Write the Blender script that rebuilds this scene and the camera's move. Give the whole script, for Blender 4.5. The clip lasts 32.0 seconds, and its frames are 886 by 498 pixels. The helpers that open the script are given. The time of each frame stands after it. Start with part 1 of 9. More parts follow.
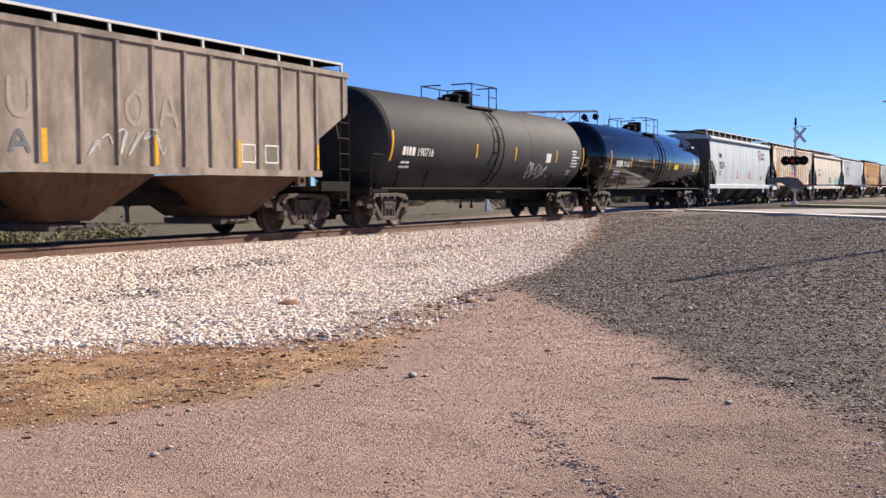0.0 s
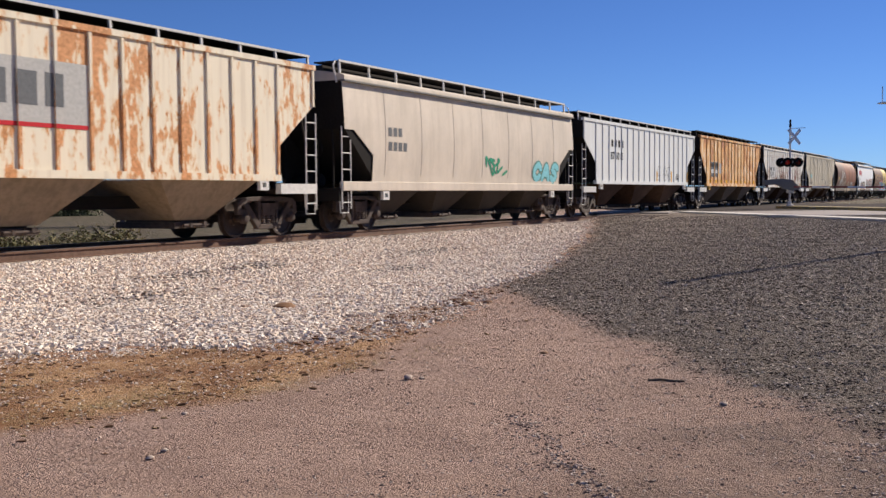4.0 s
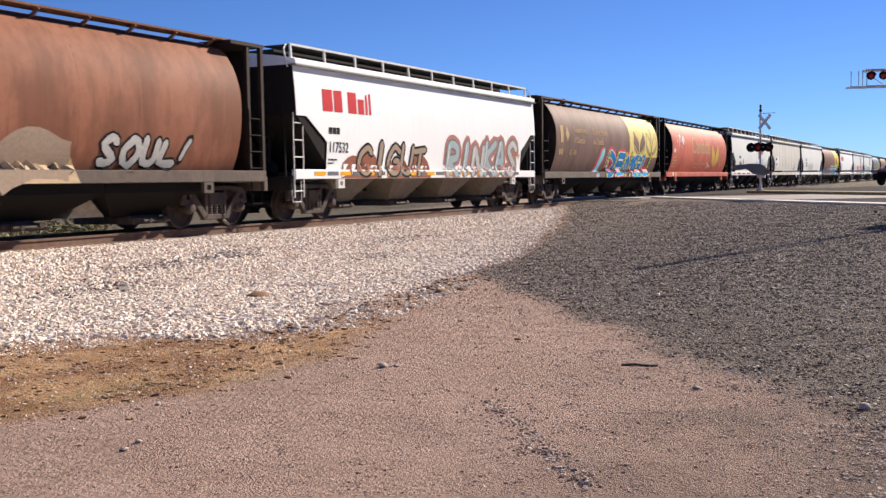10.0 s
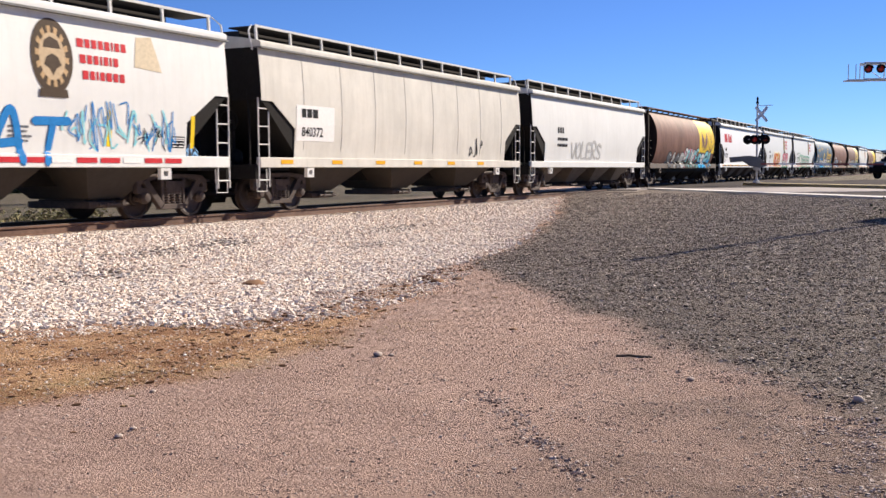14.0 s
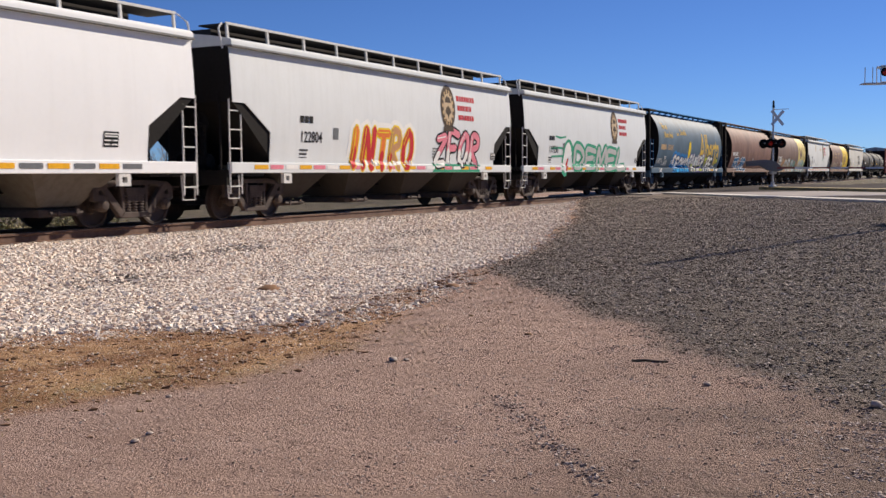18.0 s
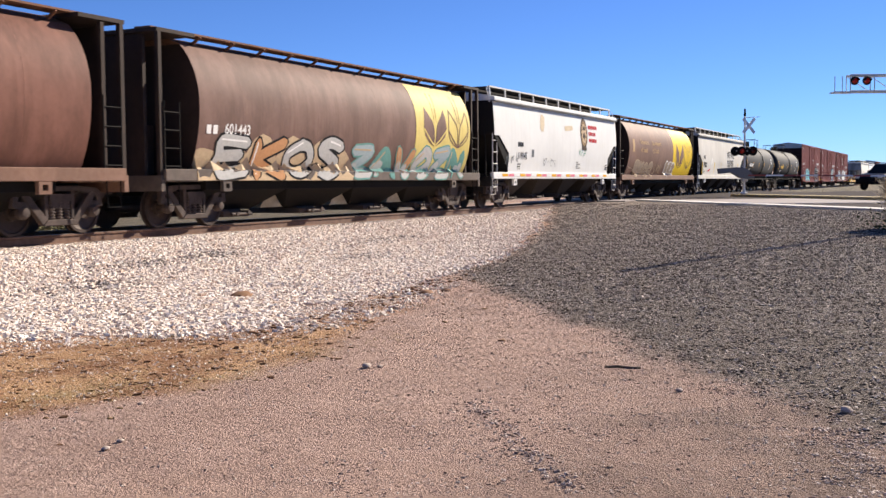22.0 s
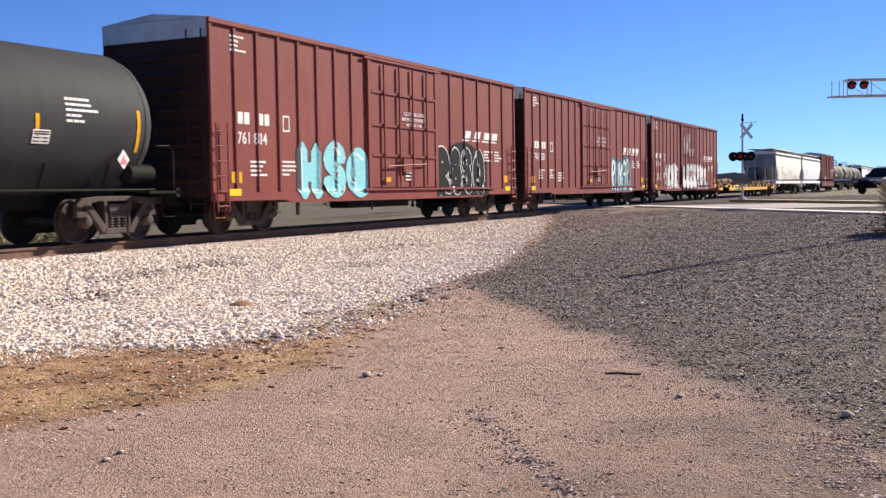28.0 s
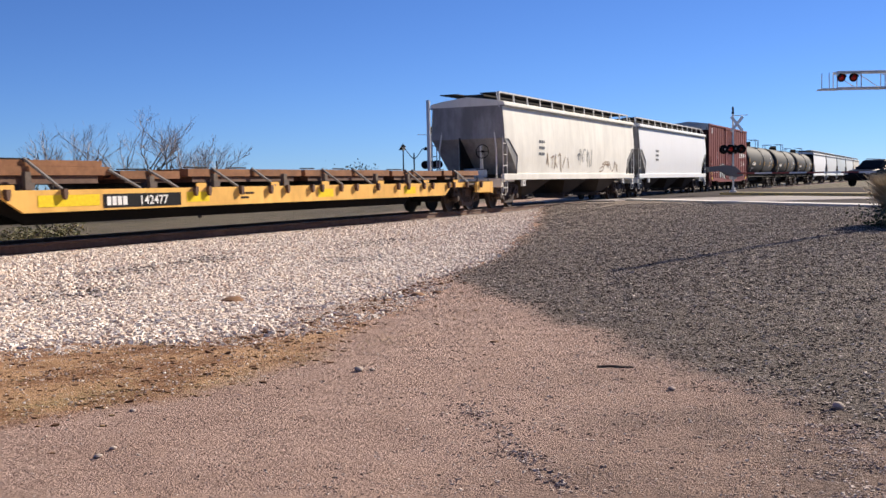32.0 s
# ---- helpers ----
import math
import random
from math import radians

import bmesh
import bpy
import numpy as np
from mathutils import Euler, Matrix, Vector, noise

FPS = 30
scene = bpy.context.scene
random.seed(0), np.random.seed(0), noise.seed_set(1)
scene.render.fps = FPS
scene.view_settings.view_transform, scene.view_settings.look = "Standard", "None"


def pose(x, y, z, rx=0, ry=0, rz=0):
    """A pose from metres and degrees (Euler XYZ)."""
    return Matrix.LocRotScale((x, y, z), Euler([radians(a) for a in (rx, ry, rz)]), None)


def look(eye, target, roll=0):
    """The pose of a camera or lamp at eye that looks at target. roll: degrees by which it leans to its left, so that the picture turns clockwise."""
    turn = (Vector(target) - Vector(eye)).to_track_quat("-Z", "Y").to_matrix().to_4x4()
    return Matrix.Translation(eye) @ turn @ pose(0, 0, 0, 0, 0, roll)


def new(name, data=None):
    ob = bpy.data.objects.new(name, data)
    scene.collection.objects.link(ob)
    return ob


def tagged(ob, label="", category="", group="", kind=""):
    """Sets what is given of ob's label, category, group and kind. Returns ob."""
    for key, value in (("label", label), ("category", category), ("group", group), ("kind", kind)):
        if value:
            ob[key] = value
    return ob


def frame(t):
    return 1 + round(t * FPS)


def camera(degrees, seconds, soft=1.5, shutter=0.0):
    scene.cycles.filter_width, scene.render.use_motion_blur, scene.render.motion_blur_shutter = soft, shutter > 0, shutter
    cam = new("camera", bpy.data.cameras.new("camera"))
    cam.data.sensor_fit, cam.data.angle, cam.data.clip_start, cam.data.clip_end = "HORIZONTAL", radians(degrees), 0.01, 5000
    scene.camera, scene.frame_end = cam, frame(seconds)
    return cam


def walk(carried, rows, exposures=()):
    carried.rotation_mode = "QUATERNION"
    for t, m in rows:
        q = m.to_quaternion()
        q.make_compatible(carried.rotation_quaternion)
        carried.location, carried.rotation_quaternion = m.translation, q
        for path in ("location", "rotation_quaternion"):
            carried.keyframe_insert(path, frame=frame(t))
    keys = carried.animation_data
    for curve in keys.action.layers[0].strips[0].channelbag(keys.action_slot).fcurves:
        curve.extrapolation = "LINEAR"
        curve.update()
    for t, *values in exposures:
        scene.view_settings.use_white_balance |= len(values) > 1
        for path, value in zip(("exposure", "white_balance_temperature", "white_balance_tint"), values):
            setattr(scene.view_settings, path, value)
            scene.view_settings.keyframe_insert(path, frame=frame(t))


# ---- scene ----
# ---- camera: hand-held beside the line, turning slightly ----
EYE = (0.0, 0.0, 0.979)
TRACK = 16.6            # the line runs along x at this y; z = 0 is the top of the rails
END = 32.0


def aim(rx, ry, rz):
    return pose(*EYE, rx, ry, rz)


cam = camera(45.27, END, soft=1.5, shutter=0.07)
walk(cam, [
    (0, aim(86.927, 0.325, -61.976)),
    (0.5, aim(86.920, 0.425, -61.972)),
    (1, aim(86.911, 0.491, -61.918)),
    (1.5, aim(87.010, 0.515, -61.761)),
    (2, aim(86.994, 0.504, -61.670)),
    (2.5, aim(87.058, 0.458, -61.669)),
    (3, aim(87.042, 0.400, -61.743)),
    (3.5, aim(87.052, 0.387, -61.959)),
    (5.5, aim(86.949, 0.609, -62.772)),
    (6, aim(86.924, 0.643, -62.802)),
    (6.5, aim(86.962, 0.682, -62.830)),
    (7, aim(86.931, 0.698, -62.816)),
    (7.5, aim(86.896, 0.749, -62.961)),
    (8, aim(86.905, 0.853, -63.092)),
    (8.5, aim(86.887, 0.955, -63.225)),
    (9, aim(86.922, 0.964, -63.541)),
    (9.5, aim(86.580, 0.864, -63.657)),
    (10, aim(86.354, 0.878, -63.679)),
    (10.5, aim(86.280, 0.719, -63.724)),
    (11, aim(86.253, 0.711, -63.742)),
    (11.5, aim(86.064, 0.573, -63.766)),
    (12, aim(85.962, 0.462, -63.733)),
    (12.5, aim(85.919, 0.446, -63.735)),
    (13, aim(85.889, 0.392, -63.780)),
    (13.5, aim(85.885, 0.389, -63.813)),
    (14, aim(85.796, 0.392, -63.870)),
    (14.5, aim(85.783, 0.363, -63.784)),
    (16.5, aim(85.905, 0.487, -63.717)),
    (17, aim(85.873, 0.519, -63.625)),
    (17.5, aim(86.006, 0.517, -63.273)),
    (18, aim(86.067, 0.557, -63.069)),
    (18.5, aim(85.968, 0.386, -63.160)),
    (19, aim(86.052, 0.196, -63.120)),
    (19.5, aim(86.151, 0.252, -63.270)),
    (20, aim(86.224, 0.236, -63.406)),
    (20.5, aim(86.199, 0.272, -63.544)),
    (21, aim(86.221, 0.179, -64.010)),
    (21.5, aim(86.279, 0.180, -64.339)),
    (22, aim(86.398, 0.375, -64.475)),
    (22.5, aim(86.415, 0.425, -64.523)),
    (23, aim(86.427, 0.519, -64.576)),
    (23.5, aim(86.388, 0.633, -64.630)),
    (24, aim(86.425, 0.784, -64.564)),
    (24.5, aim(86.416, 0.849, -64.557)),
    (25, aim(86.420, 0.831, -64.861)),
    (25.5, aim(86.376, 0.783, -64.893)),
    (27.5, aim(86.786, 0.957, -64.791)),
    (28, aim(86.822, 0.897, -64.555)),
    (28.5, aim(86.890, 0.886, -64.543)),
    (29, aim(86.862, 0.900, -64.671)),
    (29.5, aim(86.613, 0.869, -64.829)),
    (30, aim(86.549, 0.847, -64.946)),
    (30.5, aim(86.544, 0.853, -64.998)),
    (31, aim(86.525, 1.021, -65.057)),
    (31.5, aim(86.511, 1.060, -65.065)),
    (32, aim(86.504, 1.173, -65.027))],
    exposures=[(0.0, 1.1), (1.0, 1.2), (2.0, 1.08), (3.0, 0.8), (5.5, 0.42), (6.0, 0.46), (7.0, 0.64), (8.0, 0.72), (9.0, 0.75), (10.0, 0.92), (11.0, 0.48), (12.0, 0.82), (13.0, 1.02), (14.5, 1.0), (17.0, 0.7), (18.0, 0.52), (19.0, 0.7), (20.0, 0.76), (21.0, 1.1), (25.0, 1.07), (28.0, 1.12), (29.0, 1.1), (30.0, 1.15), (31.0, 0.92), (END, 0.86)])

# ---- sky and sun ----
SUN_WAY = Vector((0.927, -0.375, 0.53)).normalized()      # towards the sun
world = bpy.data.worlds.new("world")
scene.world = world
world.use_nodes = True
wn = world.node_tree.nodes
sky = wn.new("ShaderNodeTexSky")
sky.sky_type = "NISHITA"
sky.sun_disc = False
sky.sun_elevation = math.asin(SUN_WAY.z)
sky.sun_rotation = math.atan2(SUN_WAY.x, SUN_WAY.y)
sky.altitude = 3000
sky.air_density, sky.dust_density, sky.ozone_density = 1.0, 0.0, 2.0
wn["Background"].inputs["Strength"].default_value = 0.042
tint = wn.new("ShaderNodeMix")          # the deep blue of dry air
tint.data_type, tint.blend_type = "RGBA", "MULTIPLY"
tint.inputs["Factor"].default_value = 1.0
tint.inputs["B"].default_value = (0.58, 0.86, 1.44, 1.0)
world.node_tree.links.new(sky.outputs[0], tint.inputs["A"])
world.node_tree.links.new(tint.outputs["Result"], wn["Background"].inputs["Color"])
sun_data = bpy.data.lights.new("sun", "SUN")
sun_data.energy, sun_data.angle, sun_data.color = 5.0, radians(0.53), (1.0, 0.88, 0.74)
sun = new("sun", sun_data)
sun.matrix_world = look((30, -20, 40), Vector((30, -20, 40)) - SUN_WAY)

# ---- lettering, filled once while the scene is still empty ----
def letters_of(body, bold=0.0):
    cu = bpy.data.curves.new("lettering", "FONT")
    cu.body, cu.size, cu.offset, cu.resolution_u = body, 1.0, bold, 3
    ob = new("lettering", cu)
    bpy.context.view_layer.update()
    me = bpy.data.meshes.new_from_object(ob.evaluated_get(bpy.context.evaluated_depsgraph_get()))
    polys = [[(me.vertices[i].co.x, me.vertices[i].co.y) for i in p.vertices] for p in me.polygons]
    wide = max(p[0] for q in polys for p in q)
    bpy.data.objects.remove(ob)
    bpy.data.curves.remove(cu)
    bpy.data.meshes.remove(me)
    return polys, wide


WORDS = ["601443", "190716", "191657", "93274", "BUILDING", "AMERICA", "87 60 8", "62 05 76", "117532", "120474", "840372", "117728", "122804",
         "119236", "119145", "90801", "600825", "761 834", "761 750", "761 789", "142477", "CLOSE AND LOCK", "BOTH DOORS BEFORE", "MOVING CAR", "WE WILL", "DELIVER", "Canada", "Alberta", "Government", "of Canada", "Gouvernement", "du Canada", "60 380", "82 73 91", "628347", "Take an", "Alberta Break", "visit", "Coaldale"]
LETTERS = {w: letters_of(w, 0.012) for w in WORDS}

# ---- materials ----
def mat_new(name):
    m = bpy.data.materials.new(name)
    m.use_nodes = True
    return m, m.node_tree.nodes, m.node_tree.links, m.node_tree.nodes["Principled BSDF"]


def noise_at(nodes, links, vec, scale, detail=4.0, rough=0.6, stretch=None):
    n = nodes.new("ShaderNodeTexNoise")
    n.inputs["Scale"].default_value = scale
    n.inputs["Detail"].default_value = detail
    n.inputs["Roughness"].default_value = rough
    if stretch:
        mp = nodes.new("ShaderNodeMapping")
        mp.inputs["Scale"].default_value = stretch
        links.new(vec, mp.inputs["Vector"])
        vec = mp.outputs[0]
    links.new(vec, n.inputs["Vector"])
    return n.outputs["Fac"]


def ramp(nodes, links, fac, lo, hi):
    r = nodes.new("ShaderNodeMapRange")
    r.inputs["From Min"].default_value, r.inputs["From Max"].default_value = lo, hi
    links.new(fac, r.inputs["Value"])
    return r.outputs[0]


def mix(nodes, links, fac, a, b, mode="MIX"):
    m = nodes.new("ShaderNodeMix")
    m.data_type, m.blend_type = "RGBA", mode
    for sock, v in ((m.inputs["Factor"], fac), (m.inputs["A"], a), (m.inputs["B"], b)):
        if isinstance(v, (int, float)):
            sock.default_value = v
        elif isinstance(v, tuple):
            sock.default_value = (*v, 1.0)
        else:
            links.new(v, sock)
    return m.outputs["Result"]


def times(nodes, links, a, b, op="MULTIPLY"):
    m = nodes.new("ShaderNodeMath")
    m.operation = op
    m.use_clamp = True
    for sock, v in zip(m.inputs, (a, b)):
        if isinstance(v, (int, float)):
            sock.default_value = v
        else:
            links.new(v, sock)
    return m.outputs[0]


def bump(nodes, links, bsdf, height, strength, dist=0.02):
    b = nodes.new("ShaderNodeBump")
    b.inputs["Strength"].default_value, b.inputs["Distance"].default_value = strength, dist
    links.new(height, b.inputs["Height"])
    links.new(b.outputs[0], bsdf.inputs["Normal"])


def place_vec(nodes, links, shift):
    """Object space, moved by a fixed amount so that no two paints share their stains."""
    tc = nodes.new("ShaderNodeTexCoord")
    mp = nodes.new("ShaderNodeMapping")
    mp.inputs["Location"].default_value = (shift * 7.3, shift * 3.1, shift * 5.7)
    links.new(tc.outputs["Object"], mp.inputs["Vector"])
    return mp.outputs[0]


RUST = (0.16, 0.055, 0.022)
PALE_RUST = (0.42, 0.17, 0.06)


def paint(name, colour, shift=0.0, rust=0.0, dirt=0.3, rough=0.45, fade=0.15, streaks=0.3, rust_colour=RUST, coat=0.0, pale_rust=PALE_RUST, blotch=0.0):
    """Weathered car paint: fading, streaks running down, rust patches and road dirt."""
    m, n, l, b = mat_new(name)
    v = place_vec(n, l, shift)
    big = noise_at(n, l, v, 0.7, 5)
    fine = noise_at(n, l, v, 9.0, 6, 0.7)
    runs = noise_at(n, l, v, 1.0, 6, 0.65, (5.0, 5.0, 0.28))
    if min(colour) > 0.4:
        streaks, dirt = streaks * 0.55, dirt * 0.7
    elif rough > 0.3:
        streaks = streaks * 0.55
    light = tuple(min(1.0, c * 1.2 + 0.008) for c in colour)
    col = mix(n, l, times(n, l, ramp(n, l, big, 0.35, 0.7), fade * 3), colour, light)
    col = mix(n, l, times(n, l, ramp(n, l, runs, 0.47, 0.66), streaks), col, tuple(c * k for c, k in zip(colour, (0.46, 0.42, 0.36))))
    col = mix(n, l, times(n, l, ramp(n, l, fine, 0.45, 0.8), dirt * 0.8), col, tuple(c * 0.62 for c in colour))
    if blotch > 0:
        smear = noise_at(n, l, v, 0.85, 5, 0.6, (1.3, 1.3, 0.55))
        col = mix(n, l, times(n, l, ramp(n, l, smear, 0.42, 0.60), blotch), col, tuple(c * 0.42 for c in colour))
    if rust > 0:
        lim = 0.80 - 0.42 * rust
        patch = times(n, l, times(n, l, big, 0.55), times(n, l, runs, 0.45), "ADD")
        spots = times(n, l, times(n, l, patch, 0.72), times(n, l, fine, 0.28), "ADD")
        rc = mix(n, l, ramp(n, l, fine, 0.35, 0.7), rust_colour, pale_rust)
        col = mix(n, l, ramp(n, l, spots, lim, lim + 0.12), col, rc)
    l.new(col, b.inputs["Base Color"])
    b.inputs["Specular IOR Level"].default_value = 0.5 if rough < 0.3 else 0.09
    b.inputs["Roughness"].default_value = rough
    b.inputs["Coat Weight"].default_value = coat
    bump(n, l, b, fine, 0.12, 0.01)
    return m


def rusty(name, a, c, rough=0.8, scale=6.0, metal=0.0, shift=0.0, gloss=0.25):
    m, n, l, b = mat_new(name)
    v = place_vec(n, l, shift)
    f = noise_at(n, l, v, scale, 7, 0.7)
    f2 = noise_at(n, l, v, scale * 0.15, 3)
    col = mix(n, l, ramp(n, l, f, 0.3, 0.7), a, c)
    col = mix(n, l, times(n, l, ramp(n, l, f2, 0.4, 0.7), 0.5), col, tuple(x * 0.45 for x in a))
    l.new(col, b.inputs["Base Color"])
    b.inputs["Roughness"].default_value, b.inputs["Metallic"].default_value = rough, metal
    b.inputs["Specular IOR Level"].default_value = gloss
    bump(n, l, b, f, 0.35, 0.01)
    return m


def plain(name, colour, rough=0.5, metal=0.0, grain=0.25):
    m, n, l, b = mat_new(name)
    v = place_vec(n, l, 0.37)
    f = noise_at(n, l, v, 14.0, 5, 0.65)
    col = mix(n, l, ramp(n, l, f, 0.35, 0.75), colour, tuple(c * (1 - grain) for c in colour))
    l.new(col, b.inputs["Base Color"])
    b.inputs["Roughness"].default_value, b.inputs["Metallic"].default_value = rough, metal
    b.inputs["Specular IOR Level"].default_value = 0.5 if rough < 0.35 or metal > 0 else 0.04
    return m


def stones(name, cols, rough=0.9):
    """Broken stone: one colour of several for each piece."""
    m, n, l, b = mat_new(name)
    g = n.new("ShaderNodeNewGeometry")
    cr = n.new("ShaderNodeValToRGB")
    cr.color_ramp.interpolation = "LINEAR"
    els = cr.color_ramp.elements
    while len(els) < len(cols):
        els.new(0.5)
    for i, c in enumerate(cols):
        els[i].position = i / (len(cols) - 1)
        els[i].color = (*c, 1)
    l.new(g.outputs["Random Per Island"], cr.inputs["Fac"])
    tc = n.new("ShaderNodeTexCoord")
    f = noise_at(n, l, tc.outputs["Object"], 60.0, 3)
    col = mix(n, l, times(n, l, ramp(n, l, f, 0.4, 0.7), 0.3), cr.outputs["Color"], tuple(c * 0.6 for c in cols[0]))
    l.new(col, b.inputs["Base Color"])
    b.inputs["Roughness"].default_value = rough
    b.inputs["Specular IOR Level"].default_value = 0.2
    return m


def ground_material():
    """Dirt, crushed stone and asphalt millings, by the zones stored on the sheet, with broken borders."""
    m, n, l, b = mat_new("ground_dirt_and_gravel")
    tc = n.new("ShaderNodeTexCoord")
    v = tc.outputs["Object"]
    zone = n.new("ShaderNodeVertexColor")
    zone.layer_name = "zones"
    sep = n.new("ShaderNodeSeparateColor")
    l.new(zone.outputs["Color"], sep.inputs[0])
    huge, mid, fine, tiny = (noise_at(n, l, v, s, d, 0.65) for s, d in ((0.25, 4), (1.4, 6), (11.0, 6), (60.0, 4)))
    edge = times(n, l, times(n, l, mid, 0.65), times(n, l, fine, 0.35), "ADD")

    def border(ch, soft=0.28):
        d = n.new("ShaderNodeMath")
        d.operation = "ADD"
        l.new(sep.outputs[ch], d.inputs[0])
        k = n.new("ShaderNodeMath")
        k.operation = "MULTIPLY_ADD"
        l.new(edge, k.inputs[0])
        k.inputs[1].default_value, k.inputs[2].default_value = 1.2, -0.6
        l.new(k.outputs[0], d.inputs[1])
        return ramp(n, l, d.outputs[0], 0.5 - soft / 2, 0.5 + soft / 2)

    dirt = mix(n, l, ramp(n, l, mid, 0.3, 0.7), (0.335, 0.225, 0.178), (0.43, 0.30, 0.243))
    dirt = mix(n, l, times(n, l, ramp(n, l, huge, 0.4, 0.7), 0.5), dirt, (0.40, 0.265, 0.20))
    dirt = mix(n, l, times(n, l, ramp(n, l, fine, 0.5, 0.8), 0.55), dirt, (0.24, 0.165, 0.13))
    dirt = mix(n, l, times(n, l, ramp(n, l, tiny, 0.62, 0.8), 0.5), dirt, (0.58, 0.45, 0.37))
    grit = noise_at(n, l, v, 140.0, 2, 0.5)
    dirt = mix(n, l, times(n, l, ramp(n, l, grit, 0.60, 0.72), 0.55), dirt, (0.14, 0.085, 0.058))
    dirt = mix(n, l, times(n, l, ramp(n, l, grit, 0.38, 0.28), 0.5), dirt, (0.50, 0.38, 0.31))
    mud = mix(n, l, ramp(n, l, mid, 0.42, 0.56), (0.45, 0.27, 0.14), (0.25, 0.125, 0.06))
    mud = mix(n, l, times(n, l, ramp(n, l, fine, 0.52, 0.72), 0.6), mud, (0.54, 0.38, 0.22))
    mud = mix(n, l, times(n, l, ramp(n, l, fine, 0.42, 0.30), 0.6), mud, (0.15, 0.07, 0.032))
    vo = n.new("ShaderNodeTexVoronoi")
    vo.inputs["Scale"].default_value = 17.0
    l.new(v, vo.inputs["Vector"])
    cell = n.new("ShaderNodeSeparateColor")
    l.new(vo.outputs["Color"], cell.inputs[0])
    rock = mix(n, l, ramp(n, l, cell.outputs[0], 0.0, 1.0), (0.58, 0.45, 0.37), (0.88, 0.78, 0.70))
    rock = mix(n, l, ramp(n, l, vo.outputs["Distance"], 0.45, 0.7), rock, (0.40, 0.29, 0.22))
    soil = times(n, l, ramp(n, l, sep.outputs[0], 1.0, 0.6), ramp(n, l, mid, 0.30, 0.50))
    rock = mix(n, l, times(n, l, ramp(n, l, mid, 0.5, 0.75), 0.45), rock, (0.56, 0.38, 0.29))
    rock = mix(n, l, soil, rock, (0.34, 0.19, 0.115))
    vs = n.new("ShaderNodeTexVoronoi")
    vs.inputs["Scale"].default_value = 48.0
    l.new(v, vs.inputs["Vector"])
    chip = n.new("ShaderNodeSeparateColor")
    l.new(vs.outputs["Color"], chip.inputs[0])
    mill = mix(n, l, ramp(n, l, chip.outputs[0], 0.2, 1.0), (0.05, 0.038, 0.031), (0.205, 0.16, 0.131))
    mill = mix(n, l, times(n, l, ramp(n, l, huge, 0.35, 0.7), 0.35), mill, (0.115, 0.096, 0.086))
    spot = n.new("ShaderNodeSeparateXYZ")
    l.new(v, spot.inputs[0])
    dusty = times(n, l, ramp(n, l, spot.outputs[1], 4.5, 9.5), ramp(n, l, mid, 0.25, 0.55))
    mill = mix(n, l, times(n, l, dusty, 0.55), mill, (0.215, 0.165, 0.128))
    far = n.new("ShaderNodeVertexColor")
    far.layer_name = "scrub"
    fs = n.new("ShaderNodeSeparateColor")
    l.new(far.outputs["Color"], fs.inputs[0])
    dirt = mix(n, l, times(n, l, fs.outputs[1], ramp(n, l, mid, 0.2, 0.6)), dirt, mix(n, l, ramp(n, l, tiny, 0.4, 0.6), (0.22, 0.15, 0.118), (0.115, 0.078, 0.06)))
    col = mix(n, l, border(2, 0.5), dirt, mud)
    col = mix(n, l, border(1, 0.55), col, mill)
    col = mix(n, l, border(0, 0.6), col, rock)
    scrub = mix(n, l, ramp(n, l, mid, 0.35, 0.65), (0.145, 0.115, 0.08), (0.085, 0.076, 0.045))
    col = mix(n, l, fs.outputs[0], col, scrub)
    l.new(col, b.inputs["Base Color"])
    b.inputs["Roughness"].default_value = 0.95
    b.inputs["Specular IOR Level"].default_value = 0.2
    hgt = times(n, l, times(n, l, fine, 0.6), times(n, l, tiny, 0.4), "ADD")
    bump(n, l, b, hgt, 1.0, 0.075)
    return m


def burnt_paint(name, shift):
    """Orange paint burnt by rust: brown mottling, tan runs and bare pale streaks below the eaves."""
    m, n, l, b = mat_new(name)
    v = place_vec(n, l, shift)
    panel = noise_at(n, l, v, 0.9, 2, 0.5, (1.0, 1.0, 0.15))
    runs = noise_at(n, l, v, 1.0, 6, 0.7, (7.0, 7.0, 0.35))
    mott = noise_at(n, l, v, 1.6, 7, 0.65, (1.6, 1.6, 0.8))
    fine = noise_at(n, l, v, 12.0, 6, 0.7)
    col = mix(n, l, ramp(n, l, runs, 0.42, 0.58), (0.60, 0.25, 0.055), (0.78, 0.47, 0.17))
    col = mix(n, l, times(n, l, ramp(n, l, mott, 0.47, 0.58), 0.9), col, (0.33, 0.11, 0.04))
    col = mix(n, l, times(n, l, ramp(n, l, panel, 0.5, 0.6), 0.55), col, (0.80, 0.55, 0.25))
    peel = times(n, l, ramp(n, l, runs, 0.52, 0.56), ramp(n, l, mott, 0.50, 0.43))
    col = mix(n, l, peel, col, (0.80, 0.74, 0.62))
    col = mix(n, l, times(n, l, ramp(n, l, fine, 0.55, 0.75), 0.5), col, (0.28, 0.10, 0.04))
    l.new(col, b.inputs["Base Color"])
    b.inputs["Roughness"].default_value = 0.75
    b.inputs["Specular IOR Level"].default_value = 0.2
    bump(n, l, b, fine, 0.2, 0.01)
    return m


